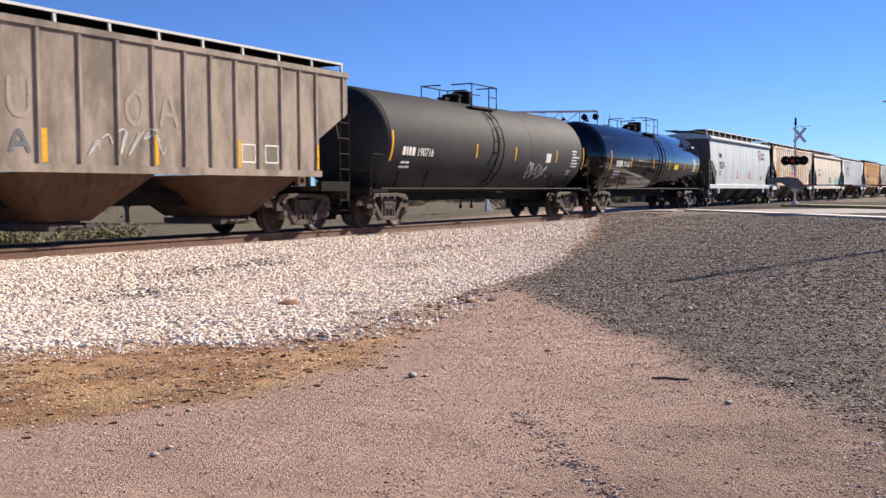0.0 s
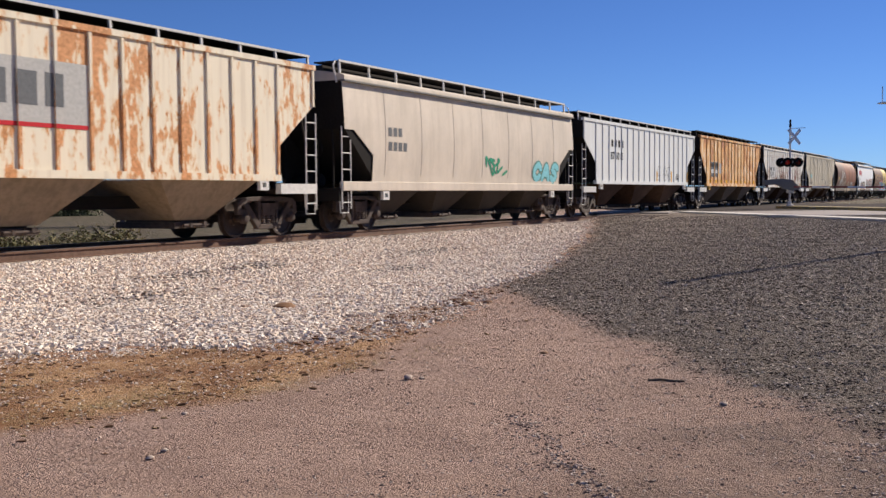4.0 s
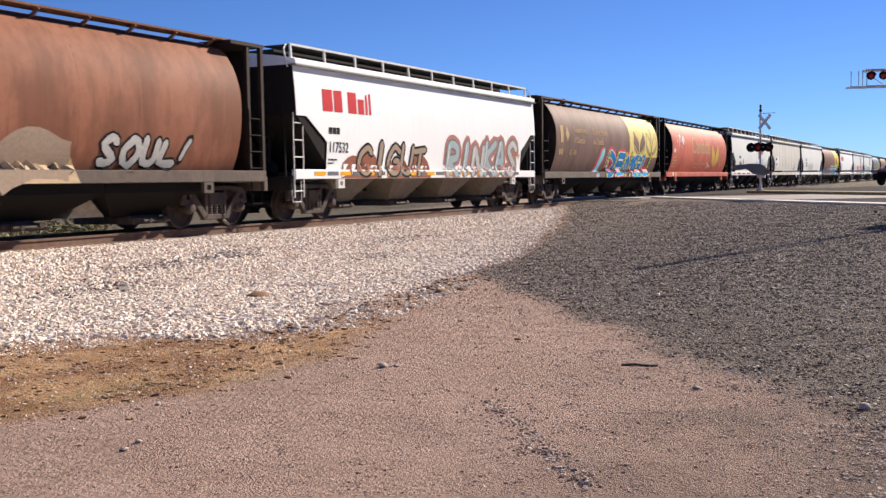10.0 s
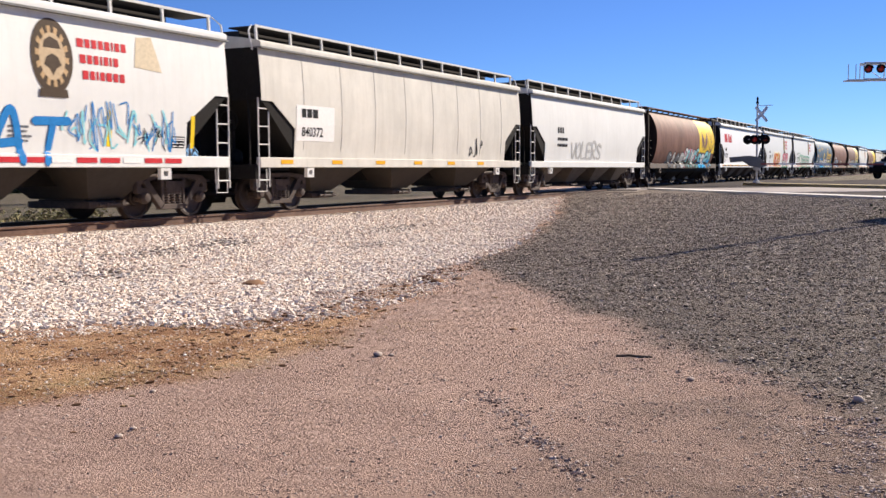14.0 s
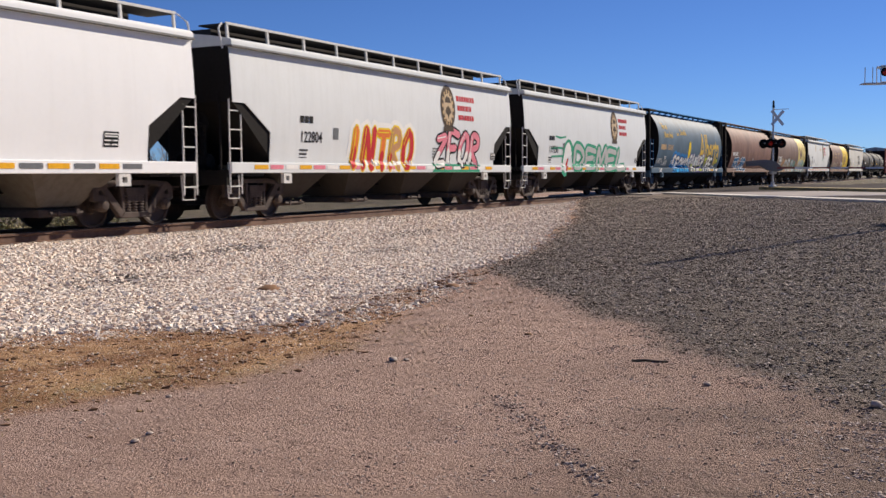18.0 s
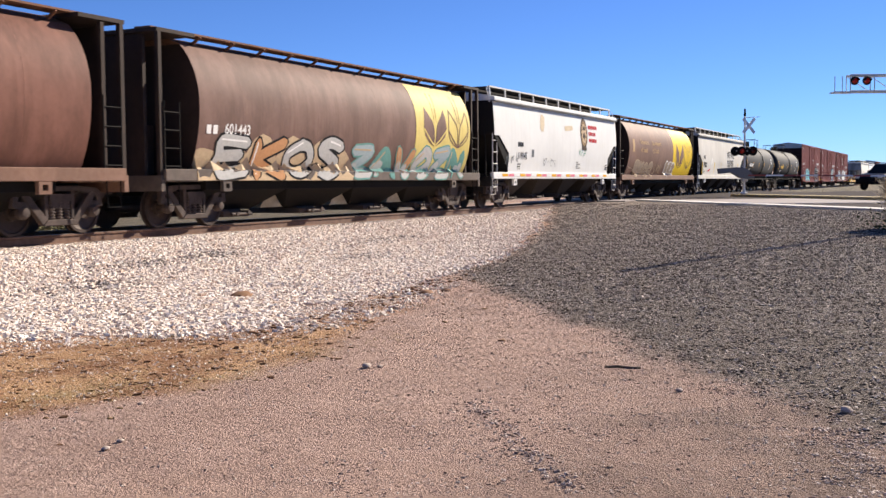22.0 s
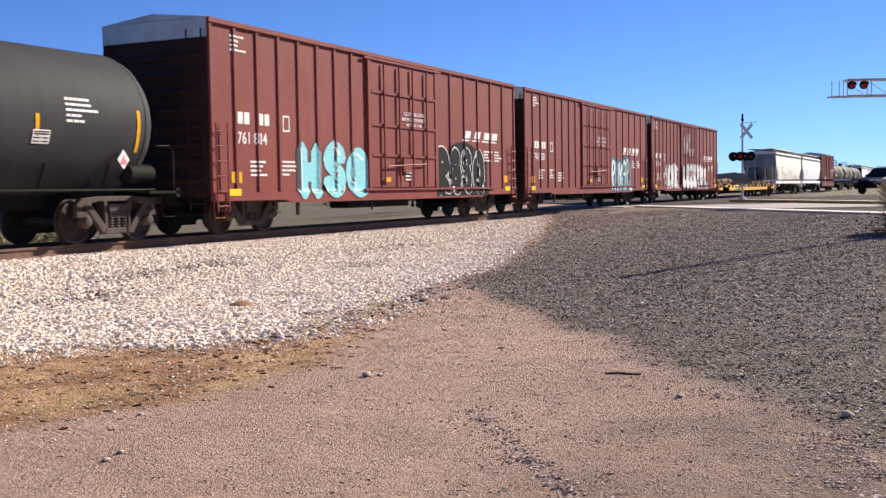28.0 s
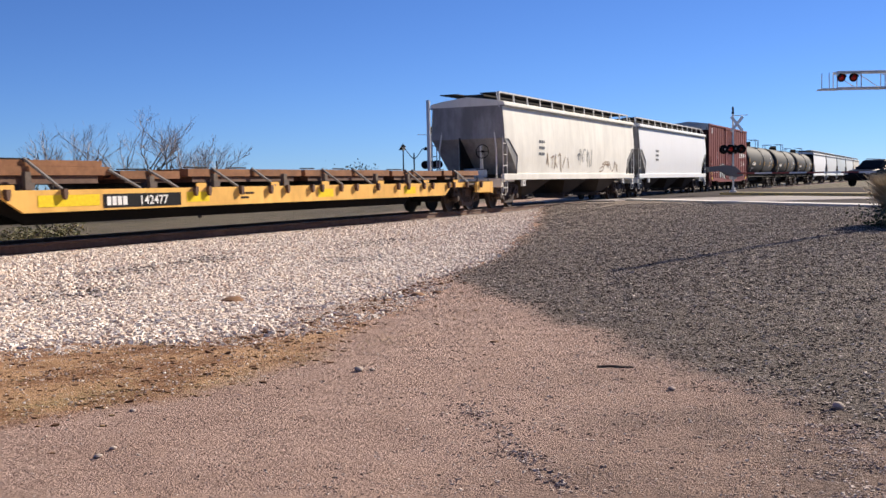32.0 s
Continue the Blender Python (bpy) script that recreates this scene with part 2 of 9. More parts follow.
def flaked_paint(name, colour, shift, amount=0.5, core=(0.12, 0.045, 0.022), rim=(0.52, 0.29, 0.14)):
    """Off-white paint broken by clusters of dark brown rust flakes, longer than wide."""
    m, n, l, b = mat_new(name)
    v = place_vec(n, l, shift)
    group = noise_at(n, l, v, 0.55, 2, 0.5, (1.5, 1.5, 0.7))
    flake = noise_at(n, l, v, 3.4, 5, 0.62, (1.7, 1.7, 0.62))
    runs = noise_at(n, l, v, 1.0, 5, 0.65, (6.0, 6.0, 0.3))
    fine = noise_at(n, l, v, 11.0, 6, 0.7)
    col = mix(n, l, times(n, l, ramp(n, l, runs, 0.5, 0.75), 0.4), colour, (0.40, 0.31, 0.22))
    hot = times(n, l, times(n, l, group, 0.5), times(n, l, flake, 0.5), "ADD")
    edge = 0.64 - 0.16 * amount
    col = mix(n, l, times(n, l, ramp(n, l, hot, edge - 0.035, edge), 0.6), col, rim)
    col = mix(n, l, ramp(n, l, hot, edge, edge + 0.015), col, mix(n, l, ramp(n, l, fine, 0.4, 0.6), core, tuple(c * 1.5 + 0.03 for c in core)))
    l.new(col, b.inputs["Base Color"])
    b.inputs["Roughness"].default_value = 0.6
    b.inputs["Specular IOR Level"].default_value = 0.2
    bump(n, l, b, fine, 0.15, 0.01)
    return m


GROUND = ground_material()
BALLAST = stones("pale_pink_crushed_stone", [(0.50, 0.36, 0.27), (0.76, 0.62, 0.50), (0.87, 0.76, 0.64), (0.90, 0.82, 0.71), (0.93, 0.87, 0.79), (0.84, 0.74, 0.62), (0.58, 0.44, 0.34)])
CHIPS = stones("dark_asphalt_millings", [(0.026, 0.02, 0.016), (0.085, 0.065, 0.054), (0.175, 0.132, 0.105), (0.37, 0.295, 0.24), (0.78, 0.67, 0.57), (0.26, 0.198, 0.155), (0.045, 0.035, 0.028)])
PEBBLES = stones("mixed_pebbles", [(0.13, 0.08, 0.058), (0.34, 0.235, 0.185), (0.46, 0.335, 0.27), (0.74, 0.63, 0.54), (0.24, 0.155, 0.115)])
CLODS = stones("dark_earth_clods", [(0.14, 0.07, 0.035), (0.24, 0.13, 0.07), (0.30, 0.20, 0.10)])
RAIL = rusty("rusty_rail_steel", (0.11, 0.055, 0.035), (0.19, 0.11, 0.075), 0.7, 9.0)
RAIL_TOP = plain("polished_rail_head", (0.24, 0.20, 0.17), 0.5, 0.5)
TIE = rusty("weathered_sleeper_wood", (0.12, 0.09, 0.07), (0.20, 0.16, 0.13), 0.9, 10)
CONCRETE = rusty("pale_crossing_concrete", (0.66, 0.61, 0.56), (0.76, 0.72, 0.67), 0.85, 3.0)
ASPHALT = rusty("worn_grey_asphalt", (0.052, 0.044, 0.042), (0.088, 0.074, 0.071), 1.0, 7.0, gloss=0.04)

# ---- mesh helpers ----
class Geo:
    """Collects plain vertices and faces of one part."""

    def __init__(self):
        self.v, self.f = [], []

    def add(self, verts, faces):
        k = len(self.v)
        self.v.extend(tuple(p) for p in verts)
        self.f.extend(tuple(i + k for i in f) for f in faces)
        return self

    def box(self, x0, x1, y0, y1, z0, z1):
        vs = [(x, y, z) for x in (x0, x1) for y in (y0, y1) for z in (z0, z1)]
        return self.add(vs, [(0, 1, 3, 2), (4, 6, 7, 5), (0, 4, 5, 1), (2, 3, 7, 6), (0, 2, 6, 4), (1, 5, 7, 3)])

    def prism(self, poly, axis, a, b):
        """A polygon pushed along an axis: poly in (x, z) for y, (y, z) for x, (x, y) for z."""
        def at(p, s):
            return {"x": (s, p[0], p[1]), "y": (p[0], s, p[1]), "z": (p[0], p[1], s)}[axis]
        n = len(poly)
        vs = [at(p, a) for p in poly] + [at(p, b) for p in poly]
        fs = [tuple(range(n))[::-1], tuple(range(n, 2 * n))]
        fs += [(i, (i + 1) % n, n + (i + 1) % n, n + i) for i in range(n)]
        return self.add(vs, fs)

    def tube(self, pts, r, n=6):
        pts = [Vector(p) for p in pts]
        rings = []
        for i, p in enumerate(pts):
            d = (pts[min(i + 1, len(pts) - 1)] - pts[max(i - 1, 0)]).normalized()
            a = d.orthogonal().normalized() if abs(d.z) < 0.9 else d.cross(Vector((0, 1, 0))).normalized()
            if abs(d.z) < 0.9:
                a = d.cross(Vector((0, 0, 1))).normalized()
            c = d.cross(a)
            rings.append([p + (a * math.cos(k * math.tau / n) + c * math.sin(k * math.tau / n)) * r for k in range(n)])
        vs = [v for ring in rings for v in ring]
        fs = [(i * n + k, i * n + (k + 1) % n, (i + 1) * n + (k + 1) % n, (i + 1) * n + k) for i in range(len(pts) - 1) for k in range(n)]
        fs += [tuple(range(n))[::-1], tuple((len(pts) - 1) * n + k for k in range(n))]
        return self.add(vs, fs)

    def lathe(self, prof, n=32, axis="x", centre=(0, 0, 0)):
        """Turns (along, radius) pairs round an axis."""
        cx, cy, cz = centre
        vs = []
        for a, r in prof:
            for k in range(n):
                c, s = math.cos(k * math.tau / n) * r, math.sin(k * math.tau / n) * r
                vs.append({"x": (cx + a, cy + c, cz + s), "y": (cx + s, cy + a, cz + c), "z": (cx + c, cy + s, cz + a)}[axis])
        m = len(prof)
        fs = [(i * n + k, i * n + (k + 1) % n, (i + 1) * n + (k + 1) % n, (i + 1) * n + k) for i in range(m - 1) for k in range(n)]
        fs += [tuple(range(n))[::-1], tuple((m - 1) * n + k for k in range(n))]
        return self.add(vs, fs)


def mesh_from(name, g, smooth=0.0, bevel=0.0):
    me = bpy.data.meshes.new(name)
    me.from_pydata(g.v, [], g.f)
    bm = bmesh.new()
    bm.from_mesh(me)
    bmesh.ops.recalc_face_normals(bm, faces=bm.faces)
    if bevel:
        bmesh.ops.bevel(bm, geom=[e for e in bm.edges if len(e.link_faces) == 2 and e.calc_face_angle(0) > 0.6], offset=bevel, segments=1, affect="EDGES", clamp_overlap=True)
    bm.to_mesh(me)
    bm.free()
    if smooth:
        me.polygons.foreach_set("use_smooth", [True] * len(me.polygons))
        me.set_sharp_from_angle(angle=radians(smooth))
    me.materials.append(None)
    return me


MESHES = {}


def part(name, make, material, parent=None, label="", key=None, smooth=0.0, bevel=0.0, at=None):
    """One mesh object. make: a Geo, or a function that returns one (kept under key, so alike parts share a mesh)."""
    if key is not None and key in MESHES:
        me = MESHES[key]
    else:
        me = mesh_from(name, make() if callable(make) else make, smooth, bevel)
        if key is not None:
            MESHES[key] = me
    ob = new(name, me)
    ob.material_slots[0].link = "OBJECT"
    ob.material_slots[0].material = material
    ob.parent = parent
    if at is not None:
        ob.matrix_basis = at
    if label:
        ob["label"] = label
    return ob


def thing(name, label, category, group="", at=None, kind=""):
    ob = new(name)
    ob.empty_display_size = 0.3
    if at is not None:
        ob.matrix_basis = at
    return tagged(ob, label, category, group, kind)


def blend(a, b, t):
    t = min(1.0, max(0.0, t))
    t = t * t * (3 - 2 * t)
    return a + (b - a) * t


# ---- ground ----
ROAD_AT, ROAD_ALONG, ROAD_ACROSS = (54.0, 15.0), (0.794, 0.607), (0.607, -0.794)


def road_side(x, y):
    """Metres from the road's near edge; negative on the road."""
    return -((x - ROAD_AT[0]) * ROAD_ACROSS[0] + (y - ROAD_AT[1]) * ROAD_ACROSS[1])


def ground_height(x, y):
    base = -0.6 + 0.03 * noise.noise((x * 0.3, y * 0.3, 0)) + 0.018 * noise.noise((x * 1.7, y * 1.7, 3)) + (0.011 * noise.noise((x * 4.3, y * 4.3, 5)) if x < 23.5 and y < 8.6 else 0.0)
    d = road_side(x, y)
    if -45 < d < 17.5 or d <= -45:
        base = base + (0.58 * min(1.0, (17.5 - d) / 17.5)) * (1.0 if d > -60 else max(0.0, 1 - (-60 - d) / 60))
        if d < 0.3:
            base = min(base, -0.06)
    off = abs(y - TRACK)
    bed = blend(-0.21, -0.62, (off - 1.7) / 4.2)
    h = max(base, bed) if off < 6 else base
    if off < 1.7:
        h = min(h, -0.2)
    if 42.0 < x < 60 and TRACK - 3.5 < y < TRACK - 0.84:
        h = max(h, blend(-0.2, -0.035, (x - 42.0) / 3.5))
    return h


# the front edge of the crushed stone, out to where it meets the rails at the crossing
TOE = [(4.0, 10.0), (5.6, 9.4), (7.3, 8.4), (8.35, 7.85), (8.75, 6.85), (9.95, 6.35), (11.6, 6.45), (14.0, 7.1), (16.8, 7.6), (19.0, 7.95), (23.1, 8.98), (30.5, 11.1), (46.0, 16.4)]


def zones_at(x, y):
    """Crushed stone, millings, churned earth and far scrub, 0 to 1 each, 0.5 on the border."""
    d = road_side(x, y)
    toe = TOE[-1][1]
    for (x0, y0), (x1, y1) in zip(TOE, TOE[1:]):
        if x < x1:
            toe = y0 + (y1 - y0) * max(0.0, (x - x0) / (x1 - x0))
            break
    near = 0.5 + (y - toe + (0.3 if x < 15 else 0.2) * noise.noise((x * 0.9, y * 1.3, 2))) * (0.42 if x < 15 else 0.9)
    far = 0.5 + (TRACK + 5.5 - y) * 0.5
    side = 0.5 + (46.5 - x) * 0.6 if y < TRACK else 1.0
    rock = max(0.0, min(1.0, near, far, side))
    mill = max(0.0, min(1.0, 0.5 + (17.0 + 0.16 * noise.noise((x * 0.6, y * 0.6, 9)) + 0.1 * noise.noise((x * 2.1, y * 2.1, 19)) - d) * 1.15, 0.5 + (TRACK + 2.0 - y)))
    low = 5.25 + max(0.0, 6.3 - x) * 0.55 + max(0.0, x - 8.0) * 0.26 + 0.22 * noise.noise((x * 0.9, y * 0.9, 31))
    mud = max(0.0, min(1.0, 0.5 + (y - low) * 1.3)) * blend(1.0, 0.35, (x - 9.5) / 5) * blend(1.0, 0.0, (x - 14.0) / 2.5)
    scrub = max(0.0, min(1.0, (y - TRACK - 6.5) / 2.0)) if d > 0 or y > TRACK else 0.0
    if x < -6 or x > 160 or y < -25 or d < -25:
        scrub = 1.0
    return rock, mill, mud, scrub


def build_ground():
    xs = [-3000, -1200, -400, -150, -60, -25, -12, -5] + list(np.arange(-1, 24, 0.2)) + list(np.arange(24, 60, 0.5)) + list(np.arange(60, 140, 2.5)) + [150, 170, 200, 260, 400, 700, 1400, 4000]
    ys = [-3000, -1200, -400, -150, -60, -30, -16, -9, -6, -4.5] + list(np.arange(-3, 9, 0.2)) + list(np.arange(9, 24, 0.4)) + list(np.arange(24, 70, 2.5)) + [75, 90, 120, 180, 300, 600, 1400, 4000]
    nx, ny = len(xs), len(ys)
    vs = [(float(x), float(y), ground_height(float(x), float(y))) for y in ys for x in xs]
    fs = [(j * nx + i, j * nx + i + 1, (j + 1) * nx + i + 1, (j + 1) * nx + i) for j in range(ny - 1) for i in range(nx - 1)]
    me = bpy.data.meshes.new("ground")
    me.from_pydata(vs, [], fs)
    za = me.color_attributes.new("zones", "FLOAT_COLOR", "POINT")
    sa = me.color_attributes.new("scrub", "FLOAT_COLOR", "POINT")
    zs, ss = [], []
    for x, y, z in vs:
        r, g, b, s = zones_at(x, y)
        zs += [r, g, b, 1.0]
        fines = max(0.0, min(1.0, (2.9 - y + 0.9 * noise.noise((x * 0.9, y * 0.9, 71))) * 0.45)) * blend(0.0, 1.0, (x + 4.0) / 8.0) * blend(0.0, 1.0, (y + 9.0) / 5.0)
        ss += [s, fines, s, 1.0]
    za.data.foreach_set("color", zs)
    sa.data.foreach_set("color", ss)
    me.polygons.foreach_set("use_smooth", [True] * len(me.polygons))
    me.materials.append(GROUND)
    return tagged(new("ground", me), "pinkish dirt ground with pale crushed stone and grey millings", "ground", kind="structure")


build_ground()


def scatter(name, count, region, size, material, label, seed, sink=0.35, flat=0.7, stretch=None):
    """Many small broken stones in one mesh, strewn where region(x, y) allows."""
    rng = np.random.default_rng(seed)
    pts = []
    while len(pts) < count:
        p = region(rng)
        if p:
            pts.append(p)
    base = np.array([(1.1 * math.cos(a), 1.1 * math.sin(a), -0.75) for a in (0, 2.1, 4.2)] + [(0.85 * math.cos(a), 0.85 * math.sin(a), 0.75) for a in (0.5, 2.6, 4.7)], float)
    tris = np.array([(3, 4, 5), (0, 1, 3), (1, 4, 3), (1, 2, 4), (2, 5, 4), (2, 0, 5), (0, 3, 5), (0, 2, 1)])
    n = len(pts)
    r = rng.uniform(size[0], size[1], (n, 1, 1)) * rng.uniform(0.8, 1.25, (n, 6, 1))
    v = base[None] * r + rng.normal(0, 0.2, (n, 6, 3)) * r
    v[:, :, 2] *= flat
    a = rng.uniform(0, math.tau, n)
    c, s = np.cos(a)[:, None], np.sin(a)[:, None]
    x, y = v[:, :, 0] * c - v[:, :, 1] * s, v[:, :, 0] * s + v[:, :, 1] * c
    z = v[:, :, 2]
    px = np.array([p[0] for p in pts])[:, None]
    py = np.array([p[1] for p in pts])[:, None]
    pz = np.array([p[2] if len(p) > 2 else ground_height(p[0], p[1]) for p in pts])[:, None]
    lift = r.mean(axis=(1, 2))[:, None] * flat * (1 - 2 * sink)
    verts = np.stack([x + px, y + py, z + pz + lift], -1).reshape(-1, 3)
    faces = (tris[None] + (np.arange(n) * 6)[:, None, None]).reshape(-1, 3)
    me = bpy.data.meshes.new(name)
    me.from_pydata(verts.tolist(), [], faces.tolist())
    me.materials.append(material)
    return tagged(new(name, me), label, "gravel", kind="stuff")


# ---- track ----
def build_track():
    prof = [(-0.075, -0.19), (0.075, -0.19), (0.075, -0.175), (0.012, -0.16), (0.009, -0.05), (0.036, -0.04), (0.036, -0.004), (0.03, 0.0), (-0.03, 0.0), (-0.036, -0.004), (-0.036, -0.04), (-0.009, -0.05), (-0.012, -0.16), (-0.075, -0.175)]
    track = thing("railway_track", "rusty steel rails on wooden sleepers in pale stone", "railway track", kind="structure")
    for side in (-1, 1):
        y = TRACK + side * 0.7535
        part("rail", Geo().prism([(y + p[0], p[1]) for p in prof], "x", -250, 1500), RAIL, track)
        part("rail_head", Geo().box(-250, 1500, y - 0.027, y + 0.027, 0.0, 0.003), RAIL_TOP, track, "polished running surface")
    rng = random.Random(4)
    for i in range(90):
        x = 3 + i * 0.53
        if 42 < x:
            break
        part("sleeper", lambda: Geo().box(-0.115, 0.115, -1.3, 1.3, -0.18, 0), TIE, track, key="sleeper", at=pose(x + rng.uniform(-0.02, 0.02), TRACK + rng.uniform(-0.05, 0.05), -0.192, 0, 0, rng.uniform(-1, 1)))


build_track()


# ---- road and level crossing ----
def road_point(along, across):
    return (ROAD_AT[0] + ROAD_ALONG[0] * along + ROAD_ACROSS[0] * across, ROAD_AT[1] + ROAD_ALONG[1] * along + ROAD_ACROSS[1] * across)


def road_slab(name, along, across, z, material, label, kind="structure", category="road"):
    poly = [road_point(a, c) for a, c in ((along[0], across[0]), (along[1], across[0]), (along[1], across[1]), (along[0], across[1]))]
    return tagged(part(name, Geo().prism(poly, "z", z - 0.25, z), material), label, category, kind=kind)



# ---- the train ----
BLACK = plain("black_underframe", (0.018, 0.016, 0.015), 0.7)
CAST = rusty("dusty_brown_cast_steel", (0.046, 0.033, 0.028), (0.098, 0.07, 0.059), 0.8, 7.0)
WHEEL = rusty("wheel_steel", (0.04, 0.026, 0.02), (0.085, 0.058, 0.045), 0.55, 5.0, 0.3)
GRATE = plain("dark_roof_walkway", (0.05, 0.045, 0.042), 0.75)
WHITE_STEEL = plain("white_painted_steel", (0.70, 0.69, 0.66), 0.5)
YELLOW = plain("yellow_reflective_tape", (0.80, 0.42, 0.03), 0.4)
LIME = plain("bright_yellow_tape", (0.85, 0.62, 0.04), 0.4)
WHITE = plain("white_lettering", (0.80, 0.79, 0.76), 0.6, grain=0.12)
INK = plain("black_lettering", (0.02, 0.02, 0.022), 0.6)
CRIMSON = plain("red_lettering", (0.55, 0.04, 0.05), 0.55)
TAN = plain("brown_emblem_paint", (0.085, 0.062, 0.045), 0.6)
CYAN = plain("pale_blue_spray", (0.28, 0.66, 0.72), 0.55)
BLUE = plain("blue_spray", (0.03, 0.22, 0.55), 0.55)
GREEN = plain("green_spray", (0.05, 0.33, 0.20), 0.6)
PINK = plain("pink_spray", (0.75, 0.24, 0.30), 0.6)
ORANGE = plain("orange_spray", (0.75, 0.20, 0.05), 0.6)
GOLD = plain("golden_yellow_paint", (0.66, 0.44, 0.08), 0.55)
WHEAT = paint("faded_yellow_paint", (0.62, 0.50, 0.16), 32.0, 0.14, 0.35, 0.6, 0.15, 0.35)
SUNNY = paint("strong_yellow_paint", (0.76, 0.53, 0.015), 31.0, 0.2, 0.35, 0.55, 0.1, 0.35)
SILVER = plain("silver_spray", (0.50, 0.50, 0.48), 0.5)
BEIGE = plain("beige_overspray", (0.36, 0.28, 0.21), 0.7)
FADED = plain("faded_cream_lettering", (0.52, 0.36, 0.20), 0.7)
CREAM_SPRAY = plain("cream_spray", (0.55, 0.42, 0.27), 0.6)
SLATE = plain("grey_patch_paint", (0.16, 0.17, 0.18), 0.6)

# places of the couplings along the line at the start, one car between each two
COUPLINGS = [5.1, 23.7, 41.6, 60.0, 78.27, 96.61, 114.35, 133.07, 150.94, 169.38, 187.87, 206.02, 223.51, 242.33, 260.28, 277.44, 295.09,
             312.42, 330.25, 347.73, 364.74, 381.71, 399.53, 417.54, 435.46, 452.33, 470.25, 488.23, 505.49, 523.84, 543.49, 563.15, 582.78,
             610.54, 630.84, 650.59, 668.18, 685.8, 703.5, 721.5, 739.6, 757.7, 775.8, 793.9, 812.0]
# how far the painted marks of each car lie from its middle line
PAINT_AT = [-0.163, -0.163, -0.0, -0.015, -0.03, -0.025, -0.02, -0.12, -0.143, -0.23, -0.29, -0.27, -0.495, -0.557, -0.255, 0.01, -0.015, -0.14, -0.152, -0.128, -0.255, -0.445, -0.588, -0.653, -0.375, -0.205, -0.36, -0.3, -0.195, -0.095, -0.04, -0.15, -0.195, -0.085, -0.0, -0.0, -0.0, -0.0, -0.0, -0.0, -0.0, -0.0, -0.0, -0.0]
MARKS = {}
DUSTED = rusty("grain_dust_on_steel", (0.30, 0.24, 0.15), (0.50, 0.43, 0.32), 0.9, 8.0)
AXLE, RADIUS, BASE = 0.457, 0.457, 0.89


def travel(t):
    """Metres that the train has gone since the start; it slows slightly."""
    return ((-0.000298411 * t - 0.01185011) * t + 18.600563) * t - 0.1005


class Side:
    """The near side of a car as a surface: half width by height, and ribs that stand proud."""

    def __init__(self, width, ribs=(), rib_half=0.05, rib_deep=0.06, step=0.0, sill=None, limit=None, low=0.8):
        self.limit, self.low = limit, low
        self.width, self.ribs, self.rib_half, self.rib_deep, self.step, self.sill = width, ribs, rib_half, rib_deep, step, sill

    def out(self, x, z):
        for r in self.ribs:
            if abs(x - r) < self.rib_half:
                return self.width(z) + self.rib_deep
        return self.width(z)


def clip(poly, axis, at, keep):
    out = []
    for i, p in enumerate(poly):
        q = poly[(i + 1) % len(poly)]
        a, b = (p[axis] - at) * keep, (q[axis] - at) * keep
        if a >= 0:
            out.append(p)
        if (a > 0 > b) or (a < 0 < b):
            k = a / (a - b)
            out.append((p[0] + (q[0] - p[0]) * k, p[1] + (q[1] - p[1]) * k))
    return out


def slices(poly, axis, cuts):
    pieces, rest = [], poly
    for c in cuts:
        lo = [p[axis] for p in rest]
        if not lo or c <= min(lo) or c >= max(lo):
            continue
        low = clip(rest, axis, c, -1)
        rest = clip(rest, axis, c, 1)
        if len(low) > 2:
            pieces.append(low)
        if len(rest) < 3:
            return pieces
    return pieces + [rest]


def decal(name, polys, material, car, side, layer=0, label=""):
    """Paint on the near side: flat polygons (x, z) laid 4 mm or more over the sheet, over ribs as well."""
    if name in ("owner_name", "owner_mark", "billboard_mark", "car_number_bars", "worn_billboard", "data_panel_print") and len(polys) > 1:
        for poly in polys:
            decal(name, [poly], material, car, side, layer, label)
        return None
    cuts_x = sorted([r + s * side.rib_half for r in side.ribs for s in (-1, 1)])
    g = Geo()
    dx = MARKS[car.name]
    polys = [[(px + dx, pz) for px, pz in poly] for poly in polys]
    if side.limit:
        polys = [q for q in (clip(clip(poly, 0, -side.limit, 1), 0, side.limit, -1) for poly in polys) if len(q) > 2]
    for k, poly in enumerate(polys):
        off = 0.005 + 0.002 * layer + 0.00006 * (k % 62)
        parts = slices(poly, 0, cuts_x) if cuts_x else [poly]
        if side.step:
            z0, z1 = min(p[1] for p in poly), max(p[1] for p in poly)
            cuts_z = [k * side.step for k in range(int(z0 / side.step), int(z1 / side.step) + 1)]
            parts = [q for p in parts for q in slices(p, 1, cuts_z)]
        if side.sill:
            parts = [q for p in parts for q in slices(p, 1, [side.sill[0]])]
        for p in parts:
            mid = sum(v[0] for v in p) / len(p)
            if side.sill and sum(v[1] for v in p) / len(p) < side.sill[0]:
                g.add([(x, -(side.sill[1] + off), z) for x, z in p], [tuple(range(len(p)))])
                continue
            rise = side.out(mid, p[0][1]) - side.width(p[0][1])
            g.add([(x, -(side.width(z) + rise + off), z) for x, z in p], [tuple(range(len(p)))])
    return part(name, g, material, car, label)


def rect(x0, z0, x1, z1):
    return [(x0, z0), (x1, z0), (x1, z1), (x0, z1)]


def word(text, x, z, high, squeeze=1.0):
    """Filled letters with their lower left corner at x, z; high: height of the capitals."""
    polys, wide = LETTERS[text]
    k = high / 0.72
    return [[(x + px * k * squeeze, z + py * k) for px, py in p] for p in polys]


